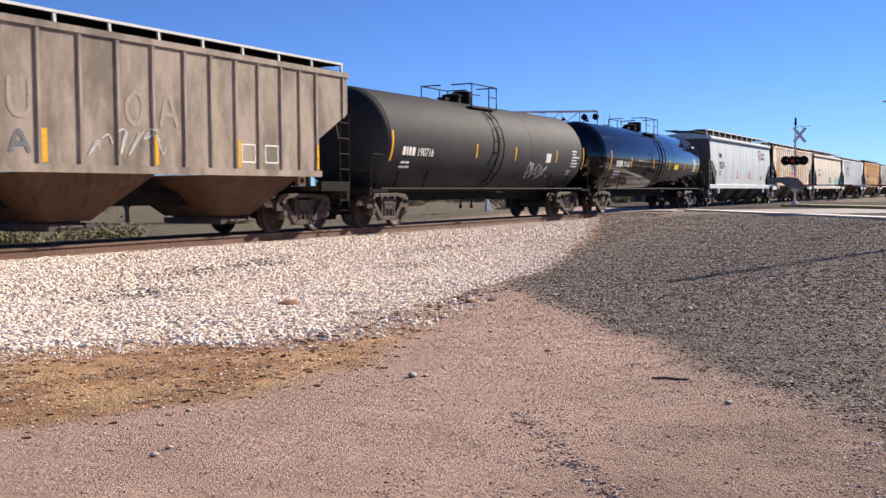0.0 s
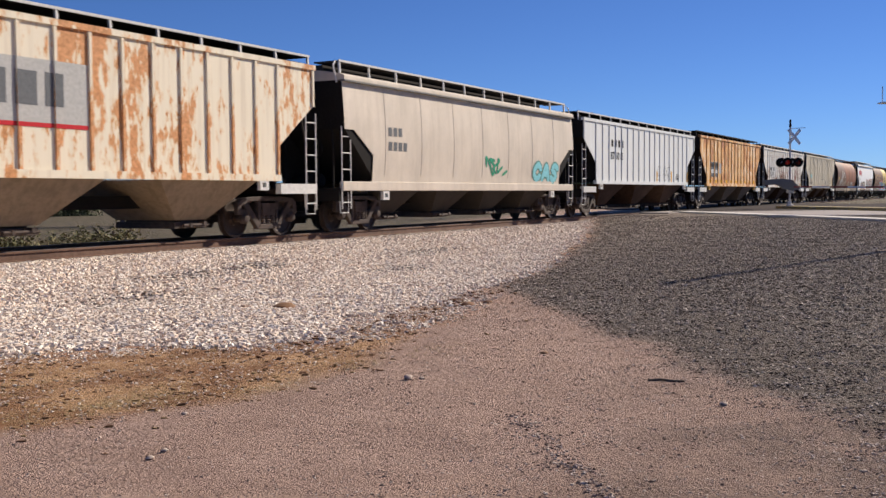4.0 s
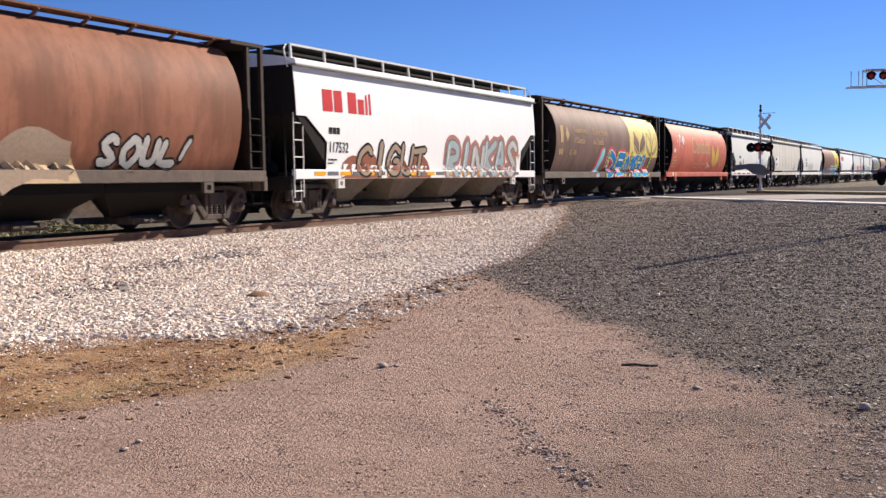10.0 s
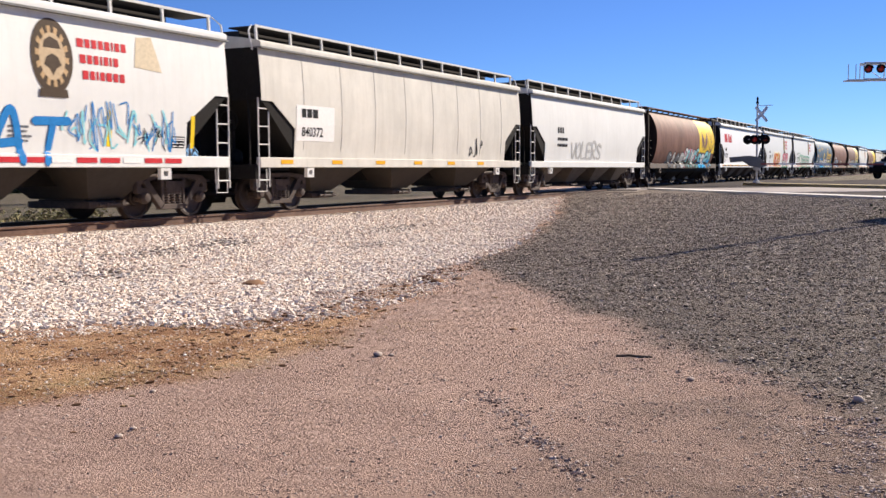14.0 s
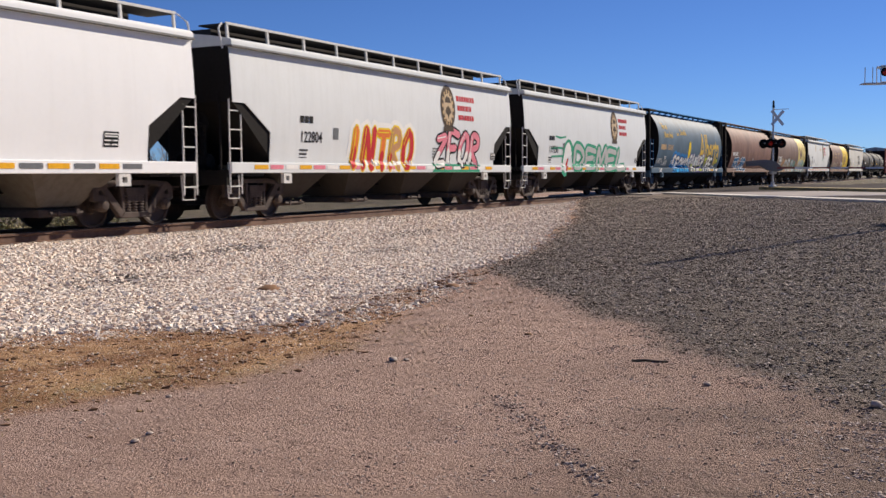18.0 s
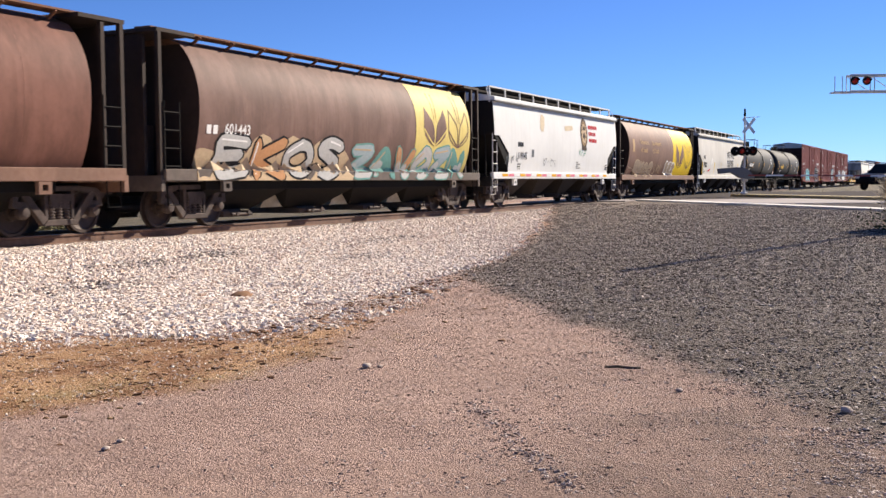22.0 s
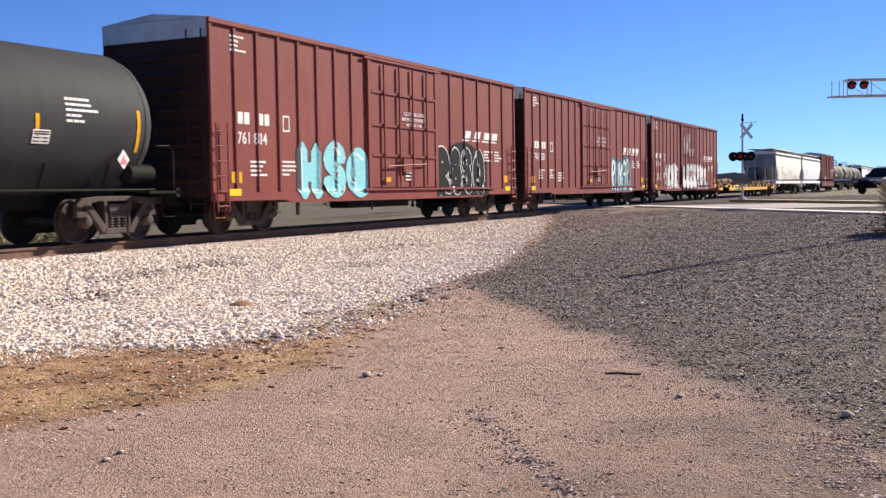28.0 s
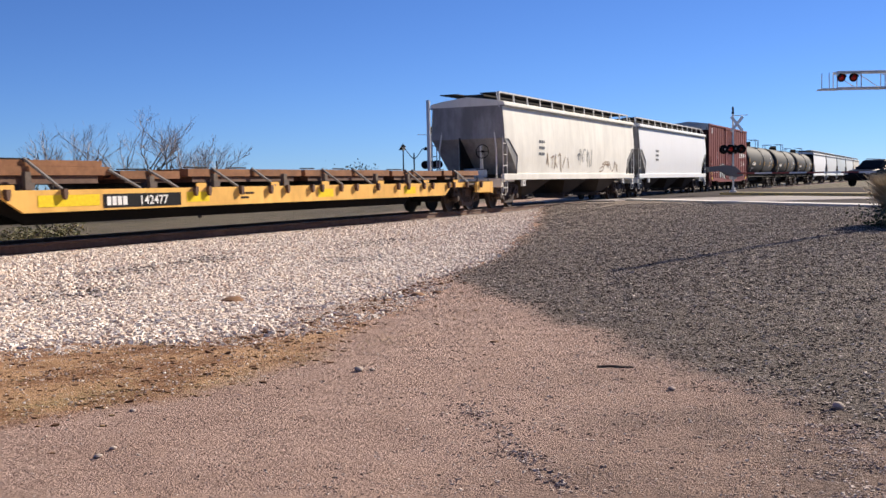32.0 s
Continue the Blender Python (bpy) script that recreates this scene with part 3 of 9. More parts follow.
def bars(x, z, sizes, high, gap=0.35):
    """Writing that cannot be read, or that names a firm: plain bars."""
    out = []
    for s in sizes:
        out.append(rect(x, z, x + s * high, z + high))
        x += (s + gap) * high
    return out


def ribbon(pts, wide, fine=4, taper=0.75):
    """A spray stroke along smooth points."""
    pts = [Vector((p[0], p[1])) for p in pts]
    ext = [pts[0] * 2 - pts[1]] + pts + [pts[-1] * 2 - pts[-2]]
    line = []
    for i in range(1, len(ext) - 2):
        a, b, c, d = ext[i - 1], ext[i], ext[i + 1], ext[i + 2]
        for k in range(fine):
            t = k / fine
            line.append(0.5 * ((2 * b) + (c - a) * t + (2 * a - 5 * b + 4 * c - d) * t * t + (3 * b - a - 3 * c + d) * t ** 3))
    line.append(pts[-1])
    n = len(line)
    out, rows = [], []
    for i, p in enumerate(line):
        d = line[min(i + 1, n - 1)] - line[max(i - 1, 0)]
        d = d.normalized() if d.length > 1e-6 else Vector((1, 0))
        w = wide / 2 * (taper + (1 - taper) * math.sin(math.pi * (i + 0.5) / n))
        s = Vector((-d.y, d.x)) * w
        rows.append((p + s, p - s, d * w))
    for (a, b, _), (c, d, _) in zip(rows, rows[1:]):
        out.append([tuple(a), tuple(b), tuple(d), tuple(c)])
    if wide > 0.16:
        for i, p in enumerate(line):
            w = wide / 2 * (taper + (1 - taper) * math.sin(math.pi * (i + 0.5) / n)) * 0.99
            out.append([(p.x + w * math.cos(k * math.tau / 10), p.y + w * math.sin(k * math.tau / 10)) for k in range(10)])
    a, b, d = rows[-1]
    out.append([tuple(a), tuple(b), tuple(b + d * 0.7), tuple(a + d * 0.7)])
    a, b, d = rows[0]
    out.append([tuple(a), tuple(a - d * 0.7), tuple(b - d * 0.7), tuple(b)])
    return out


# letter-like shapes of spray pieces, each a few strokes in a unit box
GLYPHS = {
    "A": [[(0.02, 0), (0.45, 1), (0.98, 0)], [(0.22, 0.36), (0.8, 0.36)]],
    "B": [[(0.08, 0), (0.05, 1), (0.7, 0.95), (0.78, 0.68), (0.15, 0.52), (0.92, 0.34), (0.75, 0.03), (0.1, 0.02)]],
    "C": [[(0.95, 0.78), (0.55, 1), (0.06, 0.65), (0.1, 0.25), (0.55, 0), (0.95, 0.2)]],
    "D": [[(0.08, 0.02), (0.05, 0.98), (0.6, 0.92), (0.95, 0.5), (0.6, 0.06), (0.1, 0.02)]],
    "E": [[(0.92, 0.95), (0.08, 1), (0.06, 0.5), (0.08, 0), (0.95, 0.05)], [(0.1, 0.5), (0.75, 0.54)]],
    "F": [[(0.08, 0), (0.06, 0.98), (0.95, 0.95)], [(0.1, 0.5), (0.75, 0.54)]],
    "G": [[(0.9, 0.82), (0.5, 1), (0.06, 0.6), (0.14, 0.15), (0.6, 0), (0.92, 0.2), (0.92, 0.46), (0.58, 0.45)]],
    "I": [[(0.5, 0), (0.5, 1)]],
    "K": [[(0.08, 0), (0.06, 1)], [(0.92, 1), (0.2, 0.5), (0.96, 0)]],
    "L": [[(0.1, 1), (0.06, 0.04), (0.95, 0.03)]],
    "M": [[(0.02, 0), (0.14, 0.98), (0.5, 0.3), (0.86, 0.98), (0.98, 0)]],
    "N": [[(0.04, 0), (0.08, 0.98), (0.9, 0.02), (0.95, 1)]],
    "O": [[(0.5, 1), (0.06, 0.62), (0.16, 0.12), (0.6, 0), (0.94, 0.45), (0.75, 0.92), (0.45, 0.98)]],
    "P": [[(0.08, 0), (0.06, 0.98), (0.75, 0.95), (0.88, 0.62), (0.2, 0.46)]],
    "R": [[(0.06, 0), (0.08, 0.98), (0.78, 0.95), (0.84, 0.62), (0.22, 0.48), (0.95, 0.0)]],
    "S": [[(0.92, 0.84), (0.5, 1), (0.1, 0.78), (0.5, 0.52), (0.9, 0.26), (0.5, 0), (0.05, 0.14)]],
    "T": [[(0.02, 0.95), (0.98, 1)], [(0.5, 0), (0.52, 0.95)]],
    "W": [[(0.0, 1), (0.25, 0), (0.5, 0.7), (0.75, 0), (1, 1)]],
    "U": [[(0.06, 1), (0.1, 0.2), (0.5, 0), (0.9, 0.2), (0.94, 1)]],
    "V": [[(0.02, 1), (0.5, 0), (0.98, 1)]],
    "Y": [[(0.04, 1), (0.45, 0.5), (0.95, 1)], [(0.46, 0.5), (0.42, 0)]],
    "Z": [[(0.06, 0.95), (0.9, 1), (0.1, 0.04), (0.95, 0.02)]],
    "H": [[(0.08, 0), (0.06, 1)], [(0.92, 0), (0.94, 1)], [(0.08, 0.5), (0.92, 0.52)]],
}


def smooth_line(pts, fine):
    pts = [Vector((p[0], p[1])) for p in pts]
    ext = [pts[0] * 2 - pts[1]] + pts + [pts[-1] * 2 - pts[-2]]
    line = []
    for a, b, c, d in zip(ext, ext[1:], ext[2:], ext[3:]):
        n = max(2, int((c - b).length / fine))
        for k in range(n):
            t = k / n
            line.append(0.5 * ((2 * b) + (c - a) * t + (2 * a - 5 * b + 4 * c - d) * t * t + (3 * b - a - 3 * c + d) * t ** 3))
    return line + [pts[-1]]


def spray(name, car, side, pts, wide, material, layer=1.0, fine=0.09, below=None):
    """One sprayed stroke: a connected strip with rounded ends laid over the sheet."""
    line = smooth_line(pts, fine)
    if below is not None:
        keep = [i for i, p in enumerate(line) if p.y < below]
        if len(keep) < 3:
            return
        run = [keep[0]]
        for i in keep[1:]:
            if i != run[-1] + 1:
                if len(run) > 2:
                    break
                run = []
            run.append(i)
        if len(run) < 3:
            return
        line = [line[i] for i in run]
    n, dx = len(line), MARKS[car.name]
    cross = (-1.0, -0.5, 0.0, 0.5, 1.0) if wide > 0.2 else (-1.0, 0.0, 1.0)
    dirs = [(line[min(i + 1, n - 1)] - line[max(i - 1, 0)]).normalized() for i in range(n)]
    rows = [(line[0] - dirs[0] * wide * 0.46, dirs[0], 0.3)] + [(p, d, 1.0) for p, d in zip(line, dirs)] + [(line[-1] + dirs[-1] * wide * 0.46, dirs[-1], 0.3)]
    g, m = Geo(), len(cross)
    for i, (p, d, k) in enumerate(rows):
        for c in cross:
            x, z = p.x - d.y * c * wide / 2 * k + dx, p.y + d.x * c * wide / 2 * k
            z = max(z, side.low)
            if side.limit:
                x = max(-side.limit, min(side.limit, x))
            y = side.sill[1] if side.sill and z < side.sill[0] else side.out(x, z)
            g.v.append((x, -(y + 0.005 + 0.002 * layer + 0.00004 * i), z))
    g.f = [(i * m + c, i * m + c + 1, (i + 1) * m + c + 1, (i + 1) * m + c) for i in range(len(rows) - 1) for c in range(m - 1)]
    part(name, g, material, car)


def piece(car, side, text, x0, x1, z0, z1, fill, edge, halo=None, low=None, shine=None, heavy=0.3, edge_wide=0.06, slant=0.12, seed=1, jag=0.03, layer=2.0):
    """A sprayed piece of interlocking letter shapes: halo, dark or light edge, one or more fills, a second colour below, glints."""
    rng = random.Random(seed)
    step = (x1 - x0) / len(text)
    for i, ch in enumerate(text):
        high = (z1 - z0) * rng.uniform(0.88, 1.05)
        sx, bx, bz = step * rng.uniform(0.98, 1.12), x0 + i * step, z0 + (z1 - z0) * rng.uniform(0, 0.06)
        w = heavy * min(step, high) * (1.25 if ch == "I" else 1.0)
        f = fill[i % len(fill)] if isinstance(fill, tuple) else fill
        for k, stroke in enumerate(GLYPHS[ch]):
            pts = [(bx + w * 0.5 + p[0] * (sx - w) + slant * p[1] * high + rng.uniform(-jag, jag), bz + w * 0.5 + p[1] * (high - w) + rng.uniform(-jag, jag)) for p in stroke]
            lift = 0.22 * k + 0.12 * (i % 3)
            if halo:
                spray("graffiti_halo", car, side, pts, w + 4.5 * edge_wide + 0.16, halo, layer - 2 + lift)
            spray("graffiti_outline", car, side, pts, w + 2 * edge_wide, edge, layer + lift)
            if f:
                spray("graffiti_shape", car, side, pts, w, f, layer + 2 + lift)
            if low:
                spray("graffiti_fade", car, side, pts, w * 0.98, low, layer + 3 + lift, below=bz + high * 0.42)
            if shine and k == 0:
                spray("graffiti_shine", car, side, [(px - w * 0.16, pz + w * 0.12) for px, pz in pts[:2]], w * 0.16, shine, layer + 4.5)


def scribble(car, side, x, z, wide, high, seed, material, thick=0.035, count=7):
    """A quick tag in thin strokes."""
    rng = random.Random(seed)
    for i in range(count):
        bx = x + wide * i / count
        pts = [(bx + rng.uniform(-0.25, 1.1) * wide / count, z + rng.uniform(0, 1) * high) for _ in range(rng.randrange(3, 6))]
        spray("graffiti_tag", car, side, pts, thick, material, 3 + 0.15 * (i % 4), 0.07)


# boxcar red taken almost to black: the end's shade is in the colour
BOX_END = rusty("shaded_red_boxcar_end", (0.022, 0.009, 0.009), (0.042, 0.016, 0.014), 0.85, 5)
# grey that paints the shadow line under the white hopper roofs
EAVE_SHADE = plain("eave_shadow_grey", (0.22, 0.22, 0.21), 0.6)


# -- bogies and couplers --
def make_sideframe(s):
    g = Geo()
    y0, y1 = (s * 0.98, s * 1.10)
    g.prism([(-1.15, 0.55), (-1.14, 0.82), (-0.99, 0.92), (-0.5, 0.96), (0.5, 0.96), (0.99, 0.92), (1.14, 0.82), (1.15, 0.55), (1.03, 0.53), (0.99, 0.75), (0.55, 0.85), (-0.55, 0.85), (-0.99, 0.75), (-1.03, 0.53)], "y", y0, y1)
    for m in (-1, 1):
        pts = [(m * 0.97, 0.80), (m * 0.82, 0.87), (m * 0.33, 0.33), (m * 0.33, 0.19), (m * 0.44, 0.21)]
        g.prism(pts, "y", y0 + s * 0.01, y1 + s * 0.015)
        g.prism([(m * 0.37, 0.30), (m * 0.29, 0.30), (m * 0.29, 0.88), (m * 0.40, 0.88)], "y", y0 + s * 0.004, y1 + s * 0.006)
    g.prism([(-0.46, 0.19), (0.46, 0.19), (0.34, 0.31), (-0.34, 0.31)], "y", y0 - s * 0.02, y1 + s * 0.03)
    return g


def make_spring():
    prof = []
    for k in range(6):
        z = 0.315 + k * 0.058
        prof += [(z, 0.062), (z + 0.012, 0.082), (z + 0.036, 0.082), (z + 0.046, 0.062)]
    return Geo().lathe(prof, 10, "z")


def make_cap(s):
    prof = [(0.0, 0.13), (0.10, 0.13), (0.13, 0.10), (0.17, 0.09), (0.18, 0.05), (0.18, 0.01)]
    g = Geo().lathe([(s * (1.0 + a), r) for a, r in prof], 14, "y", (0, 0, AXLE))
    return g.box(-0.16, 0.16, min(s * 0.99, s * 1.10), max(s * 0.99, s * 1.10), AXLE + 0.08, AXLE + 0.20)


def make_wheelset():
    g = Geo()
    g.lathe([(-1.1, 0.075), (-0.78, 0.085), (-0.7, 0.10), (0.7, 0.10), (0.78, 0.085), (1.1, 0.075)], 12, "y")
    for s in (-1, 1):
        prof = [(0.68, 0.10), (0.68, 0.40), (0.69, 0.478), (0.715, 0.478), (0.725, RADIUS), (0.815, RADIUS - 0.006), (0.815, 0.395), (0.785, 0.375), (0.75, 0.26), (0.76, 0.17), (0.82, 0.15), (0.82, 0.09)]
        g.lathe([(s * a, r) for a, r in prof], 28, "y")
    return g


def bogie(car, x, mat=None):
    """One three-piece bogie; the wheelsets are keyed later."""
    mat = mat or CAST
    t = part("bogie", lambda: Geo().box(-0.24, 0.24, -1.12, 1.12, 0.52, 0.80).box(-0.28, 0.28, -1.14, -0.96, 0.66, 0.80).box(-0.28, 0.28, 0.96, 1.14, 0.66, 0.80).box(-0.3, 0.3, -0.35, 0.35, 0.78, 0.93).box(-0.65, -0.57, -0.8, 0.8, 0.38, 0.5).box(0.57, 0.65, -0.8, 0.8, 0.38, 0.5), mat, car, "dusty cast-steel bogie", key="bolster", at=pose(x, 0, 0))
    for s in (-1, 1):
        part("sideframe", lambda: make_sideframe(s), mat, t, key=("sideframe", s), bevel=0.015)
        for sx in (-0.19, 0.0, 0.19):
            part("spring", make_spring, mat, t, key="spring", smooth=40, at=pose(sx, s * 1.05, 0))
        for b in (-BASE, BASE):
            part("bearing_cap", lambda: make_cap(s), mat, t, key=("cap", s), smooth=40, at=pose(b, 0, 0))
    return [part("wheelset", make_wheelset, WHEEL, t, key="wheelset", smooth=35, at=pose(b, 0, AXLE)) for b in (-BASE, BASE)]


def make_coupler():
    g = Geo()
    g.box(-0.75, -0.22, -0.075, 0.075, 0.76, 0.92).box(-0.26, -0.02, -0.13, 0.10, 0.70, 0.98)
    g.prism([(-0.06, -0.14), (0.06, -0.12), (0.08, 0.0), (0.0, 0.02), (-0.06, -0.04)], "z", 0.70, 0.98)
    g.tube([(-0.5, -0.3, 0.8), (-0.35, -0.32, 0.5), (-0.1, -0.25, 0.36), (0.0, -0.1, 0.38)], 0.03)
    return g


def ladder_geo(x, y, z0, z1, wide=0.42, rungs=None, r=0.017):
    g = Geo()
    for s in (-1, 1):
        g.tube([(x + s * wide / 2, y, z0), (x + s * wide / 2, y, z1)], r * 1.15, 5)
    n = rungs or max(2, int((z1 - z0) / 0.36))
    for k in range(n):
        z = z0 + (k + 0.4) * (z1 - z0) / n
        g.tube([(x - wide / 2, y, z), (x + wide / 2, y, z)], r, 5)
    return g


def hull_geo(stations, width, top, levels=8, inset=0.0):
    """A closed body lofted along x: stations (x, lowest z); half width by height."""
    g = Geo()
    n = len(stations)
    for s in (-1, 1):
        vs = []
        for x, zb in stations:
            for k in range(levels + 1):
                z = zb + (top - zb) * k / levels
                vs.append((x, s * (width(z) - inset), z))
        m = levels + 1
        g.add(vs, [(i * m + k, (i + 1) * m + k, (i + 1) * m + k + 1, i * m + k + 1) for i in range(n - 1) for k in range(levels)])
    for k0 in (0, levels):
        vs = []
        for x, zb in stations:
            z = zb if k0 == 0 else top
            vs += [(x, -(width(z) - inset), z), (x, width(z) - inset, z)]
        g.add(vs, [(2 * i, 2 * i + 1, 2 * i + 3, 2 * i + 2) for i in range(n - 1)])
    for x, zb in (stations[0], stations[-1]):
        zs = [zb + (top - zb) * k / levels for k in range(levels + 1)]
        vs = [(x, -(width(z) - inset), z) for z in zs] + [(x, width(z) - inset, z) for z in zs[::-1]]
        g.add(vs, [tuple(range(len(vs)))])
    return g


def sheet_geo(stations, width, top, side, levels=10, thick=0.012):
    """One side sheet with thickness."""
    g = Geo()
    for o in (0.0, thick):
        vs = []
        for x, zb in stations:
            for k in range(levels + 1):
                z = zb + (top - zb) * k / levels
                vs.append((x, side * (width(z) - o), z))
        m = levels + 1
        g.add(vs, [(i * m + k, (i + 1) * m + k, (i + 1) * m + k + 1, i * m + k + 1) for i in range(len(stations) - 1) for k in range(levels)])
    return g


def bays_geo(x0, x1, z0, half=1.36, low=0.60, throat=0.42):
    """One hopper bay: a pyramid down to its outlet."""
    c = (x0 + x1) / 2
    inner = half - 0.62
    vs = [(x0, -half, z0), (x1, -half, z0), (x1, half, z0), (x0, half, z0), (c - throat, -inner, low), (c + throat, -inner, low), (c + throat, inner, low), (c - throat, inner, low)]
    return Geo().add(vs, [(0, 1, 5, 4), (1, 2, 6, 5), (2, 3, 7, 6), (3, 0, 4, 7), (4, 5, 6, 7), (3, 2, 1, 0)])


def outlet_geo(c, low):
    g = Geo().box(c - 0.52, c + 0.52, -0.85, 0.85, low - 0.16, low - 0.02).box(c - 0.42, c + 0.42, -0.66, 0.66, low - 0.02, low + 0.02)
    g.tube([(c - 0.4, -1.0, low - 0.09), (c + 0.4, -1.0, low - 0.09)], 0.04)
    g.tube([(c - 0.2, -1.05, low - 0.09), (c - 0.2, -0.8, low - 0.09)], 0.05).tube([(c + 0.25, -1.05, low - 0.06), (c + 0.25, -0.8, low - 0.06)], 0.06)
    return g


def underframe(car, length, mat, truck_mat=None, inset=2.03):
    half = length / 2
    part("centre_sill", lambda: Geo().box(-half + 0.5, half - 0.5, -0.2, 0.2, 0.72, 1.0), mat, car, key=("sill", round(length, 2)))
    for s in (-1, 1):
        part("coupler", make_coupler, CAST, car, "rusty knuckle coupler", key="coupler", at=pose(s * (half - 0.02), 0, 0, 0, 0, 0 if s > 0 else 180))
    sets = []
    for s in (-1, 1):
        sets += [(w, s * (half - inset) + b) for w, b in zip(bogie(car, s * (half - inset), truck_mat), (-BASE, BASE))]
    return sets


CARS = []


def enlist(car, index, sets):
    CARS.append((car, (COUPLINGS[index] + COUPLINGS[index + 1]) / 2, sets))


def car_thing(index, name, label, category):
    car = thing(name, label, category, "cars of the freight train", pose((COUPLINGS[index] + COUPLINGS[index + 1]) / 2, TRACK, 0))
    MARKS[car.name] = PAINT_AT[index]
    return car


def roof_walk(car, half, top, mat, post_mat, y=1.28, rise=0.27, step=1.28, key="", rail=False):
    """Roof walkways on brackets along both edges."""
    z = top + rise
    for s in (-1, 1):
        part("roof_walkway", lambda: Geo().box(-half, half, min(s * y, s * (y - 0.76)), max(s * y, s * (y - 0.76)), z - 0.035, z), mat, car, "dark grating walkway", key=("walk", key, round(half, 2), s))
    n = int(2 * half / step)
    for k in range(n + 1):
        x = -half + 0.05 + k * (2 * half - 0.1) / n
        part("walkway_post", lambda: Geo().prism([(-y - 0.05, top - 0.08), (-y + 0.0, top - 0.08), (-y + 0.03, z + 0.02), (-y - 0.02, z + 0.02)], "x", -0.03, 0.03), post_mat, car, key=("post", key, top, y, rise), at=pose(x, 0, 0))
    part("walkway_edge", lambda: Geo().box(-half, half, -y - 0.035, -y - 0.005, z - 0.03, z + 0.025), post_mat, car, key=("wedge", key, round(half, 2), z))


def wheel_ring(x, y, z):
    """A hand brake wheel: rim, hub and four spokes."""
    rim = [(x, y + 0.26 * math.cos(k * math.tau / 18), z + 0.26 * math.sin(k * math.tau / 18)) for k in range(19)]
    g = Geo().tube(rim, 0.018, 6).lathe([(-0.1, 0.05), (0.03, 0.05)], 8, "x", (x, y, z))
    for a, b in ((0.25, 0.0), (-0.25, 0.0), (0.0, 0.25), (0.0, -0.25)):
        g.tube([(x, y, z), (x, y + a, z + b)], 0.012, 5)
    return g


def end_gear(car, half, body, top, steel, dark, ladder_y, ladder_top, tall_end=True, key=""):
    """Platforms, ladders, posts and brake gear at both ends."""
    for s in (-1, 1):
        rot = pose(0, 0, 0, 0, 0, 0 if s > 0 else 180)
        part("end_platform", lambda: Geo().box(body - 1.3, half - 0.5, -1.42, 1.42, 1.02, 1.14).box(half - 0.62, half - 0.5, -1.45, 1.45, 0.82, 1.16), dark, car, key=("plat", key, round(half, 2), round(body, 2)), at=rot)
        for y in (-1.2, 1.2):
            part("end_brace", lambda: Geo().tube([(half - 0.62, y, 1.1), (half - 0.62, y, 2.3), (body - 0.05, y * 0.92, 3.0)], 0.03), dark, car, key=("ebrace", key, y, round(half, 2), round(body, 2)), at=rot)
            part("end_post", lambda: Geo().box(half - 1.0, half - 0.9, y * 0.375 - 0.05, y * 0.375 + 0.05, 1.1, 2.7), dark, car, key=("epost", y, round(half, 2)), at=rot)
        part("air_reservoir", lambda: Geo().lathe([(-0.5, 0.05), (-0.47, 0.16), (-0.4, 0.2), (0.4, 0.2), (0.47, 0.16), (0.5, 0.05)], 14, "y", (half - 1.05, 0.1, 1.36)), dark, car, key=("res", round(half, 2)), smooth=40, at=rot)
        for side in (-1, 1):
            part("ladder", lambda: ladder_geo(half - 0.78, -ladder_y, 0.62, ladder_top), steel, car, "steel side ladder", key=("lad", key, round(half, 2), ladder_y, ladder_top), at=pose(0, 0, 0, 0, 0, 0 if s * side < 0 else 180) if s > 0 else pose(-2 * (half - 0.78), 0, 0) if side < 0 else pose(2 * (half - 0.78), 0, 0, 0, 0, 180))
        part("stirrup", lambda: Geo().tube([(half - 0.98, -1.42, 1.05), (half - 0.96, -1.44, 0.52), (half - 0.58, -1.44, 0.52), (half - 0.56, -1.42, 1.05)], 0.018, 5), steel, car, key=("stir", round(half, 2)), at=pose(0, 0, 0) if s > 0 else pose(-2 * (half - 0.77), 0, 0))
    part("brake_wheel", lambda: wheel_ring(half - 0.55, 0.65, 2.2), SHADE, car, key=("bw", round(half, 2)), at=pose(0, 0, 0, 0, 0, 180))


def jack_pads(car, half, mat, z, y=1.5):
    for s in (-1, 1):
        part("jacking_pad", lambda: Geo().box(-0.16, -0.07, -0.03, 0.06, -0.17, -0.06).box(0.07, 0.16, -0.03, 0.06, -0.17, -0.06).box(-0.16, 0.16, -0.03, 0.06, -0.24, -0.17).box(-0.16, 0.16, -0.03, 0.06, -0.06, 0), mat, car, key="jackpad", at=pose(s * (half - 2.75), -y, z))


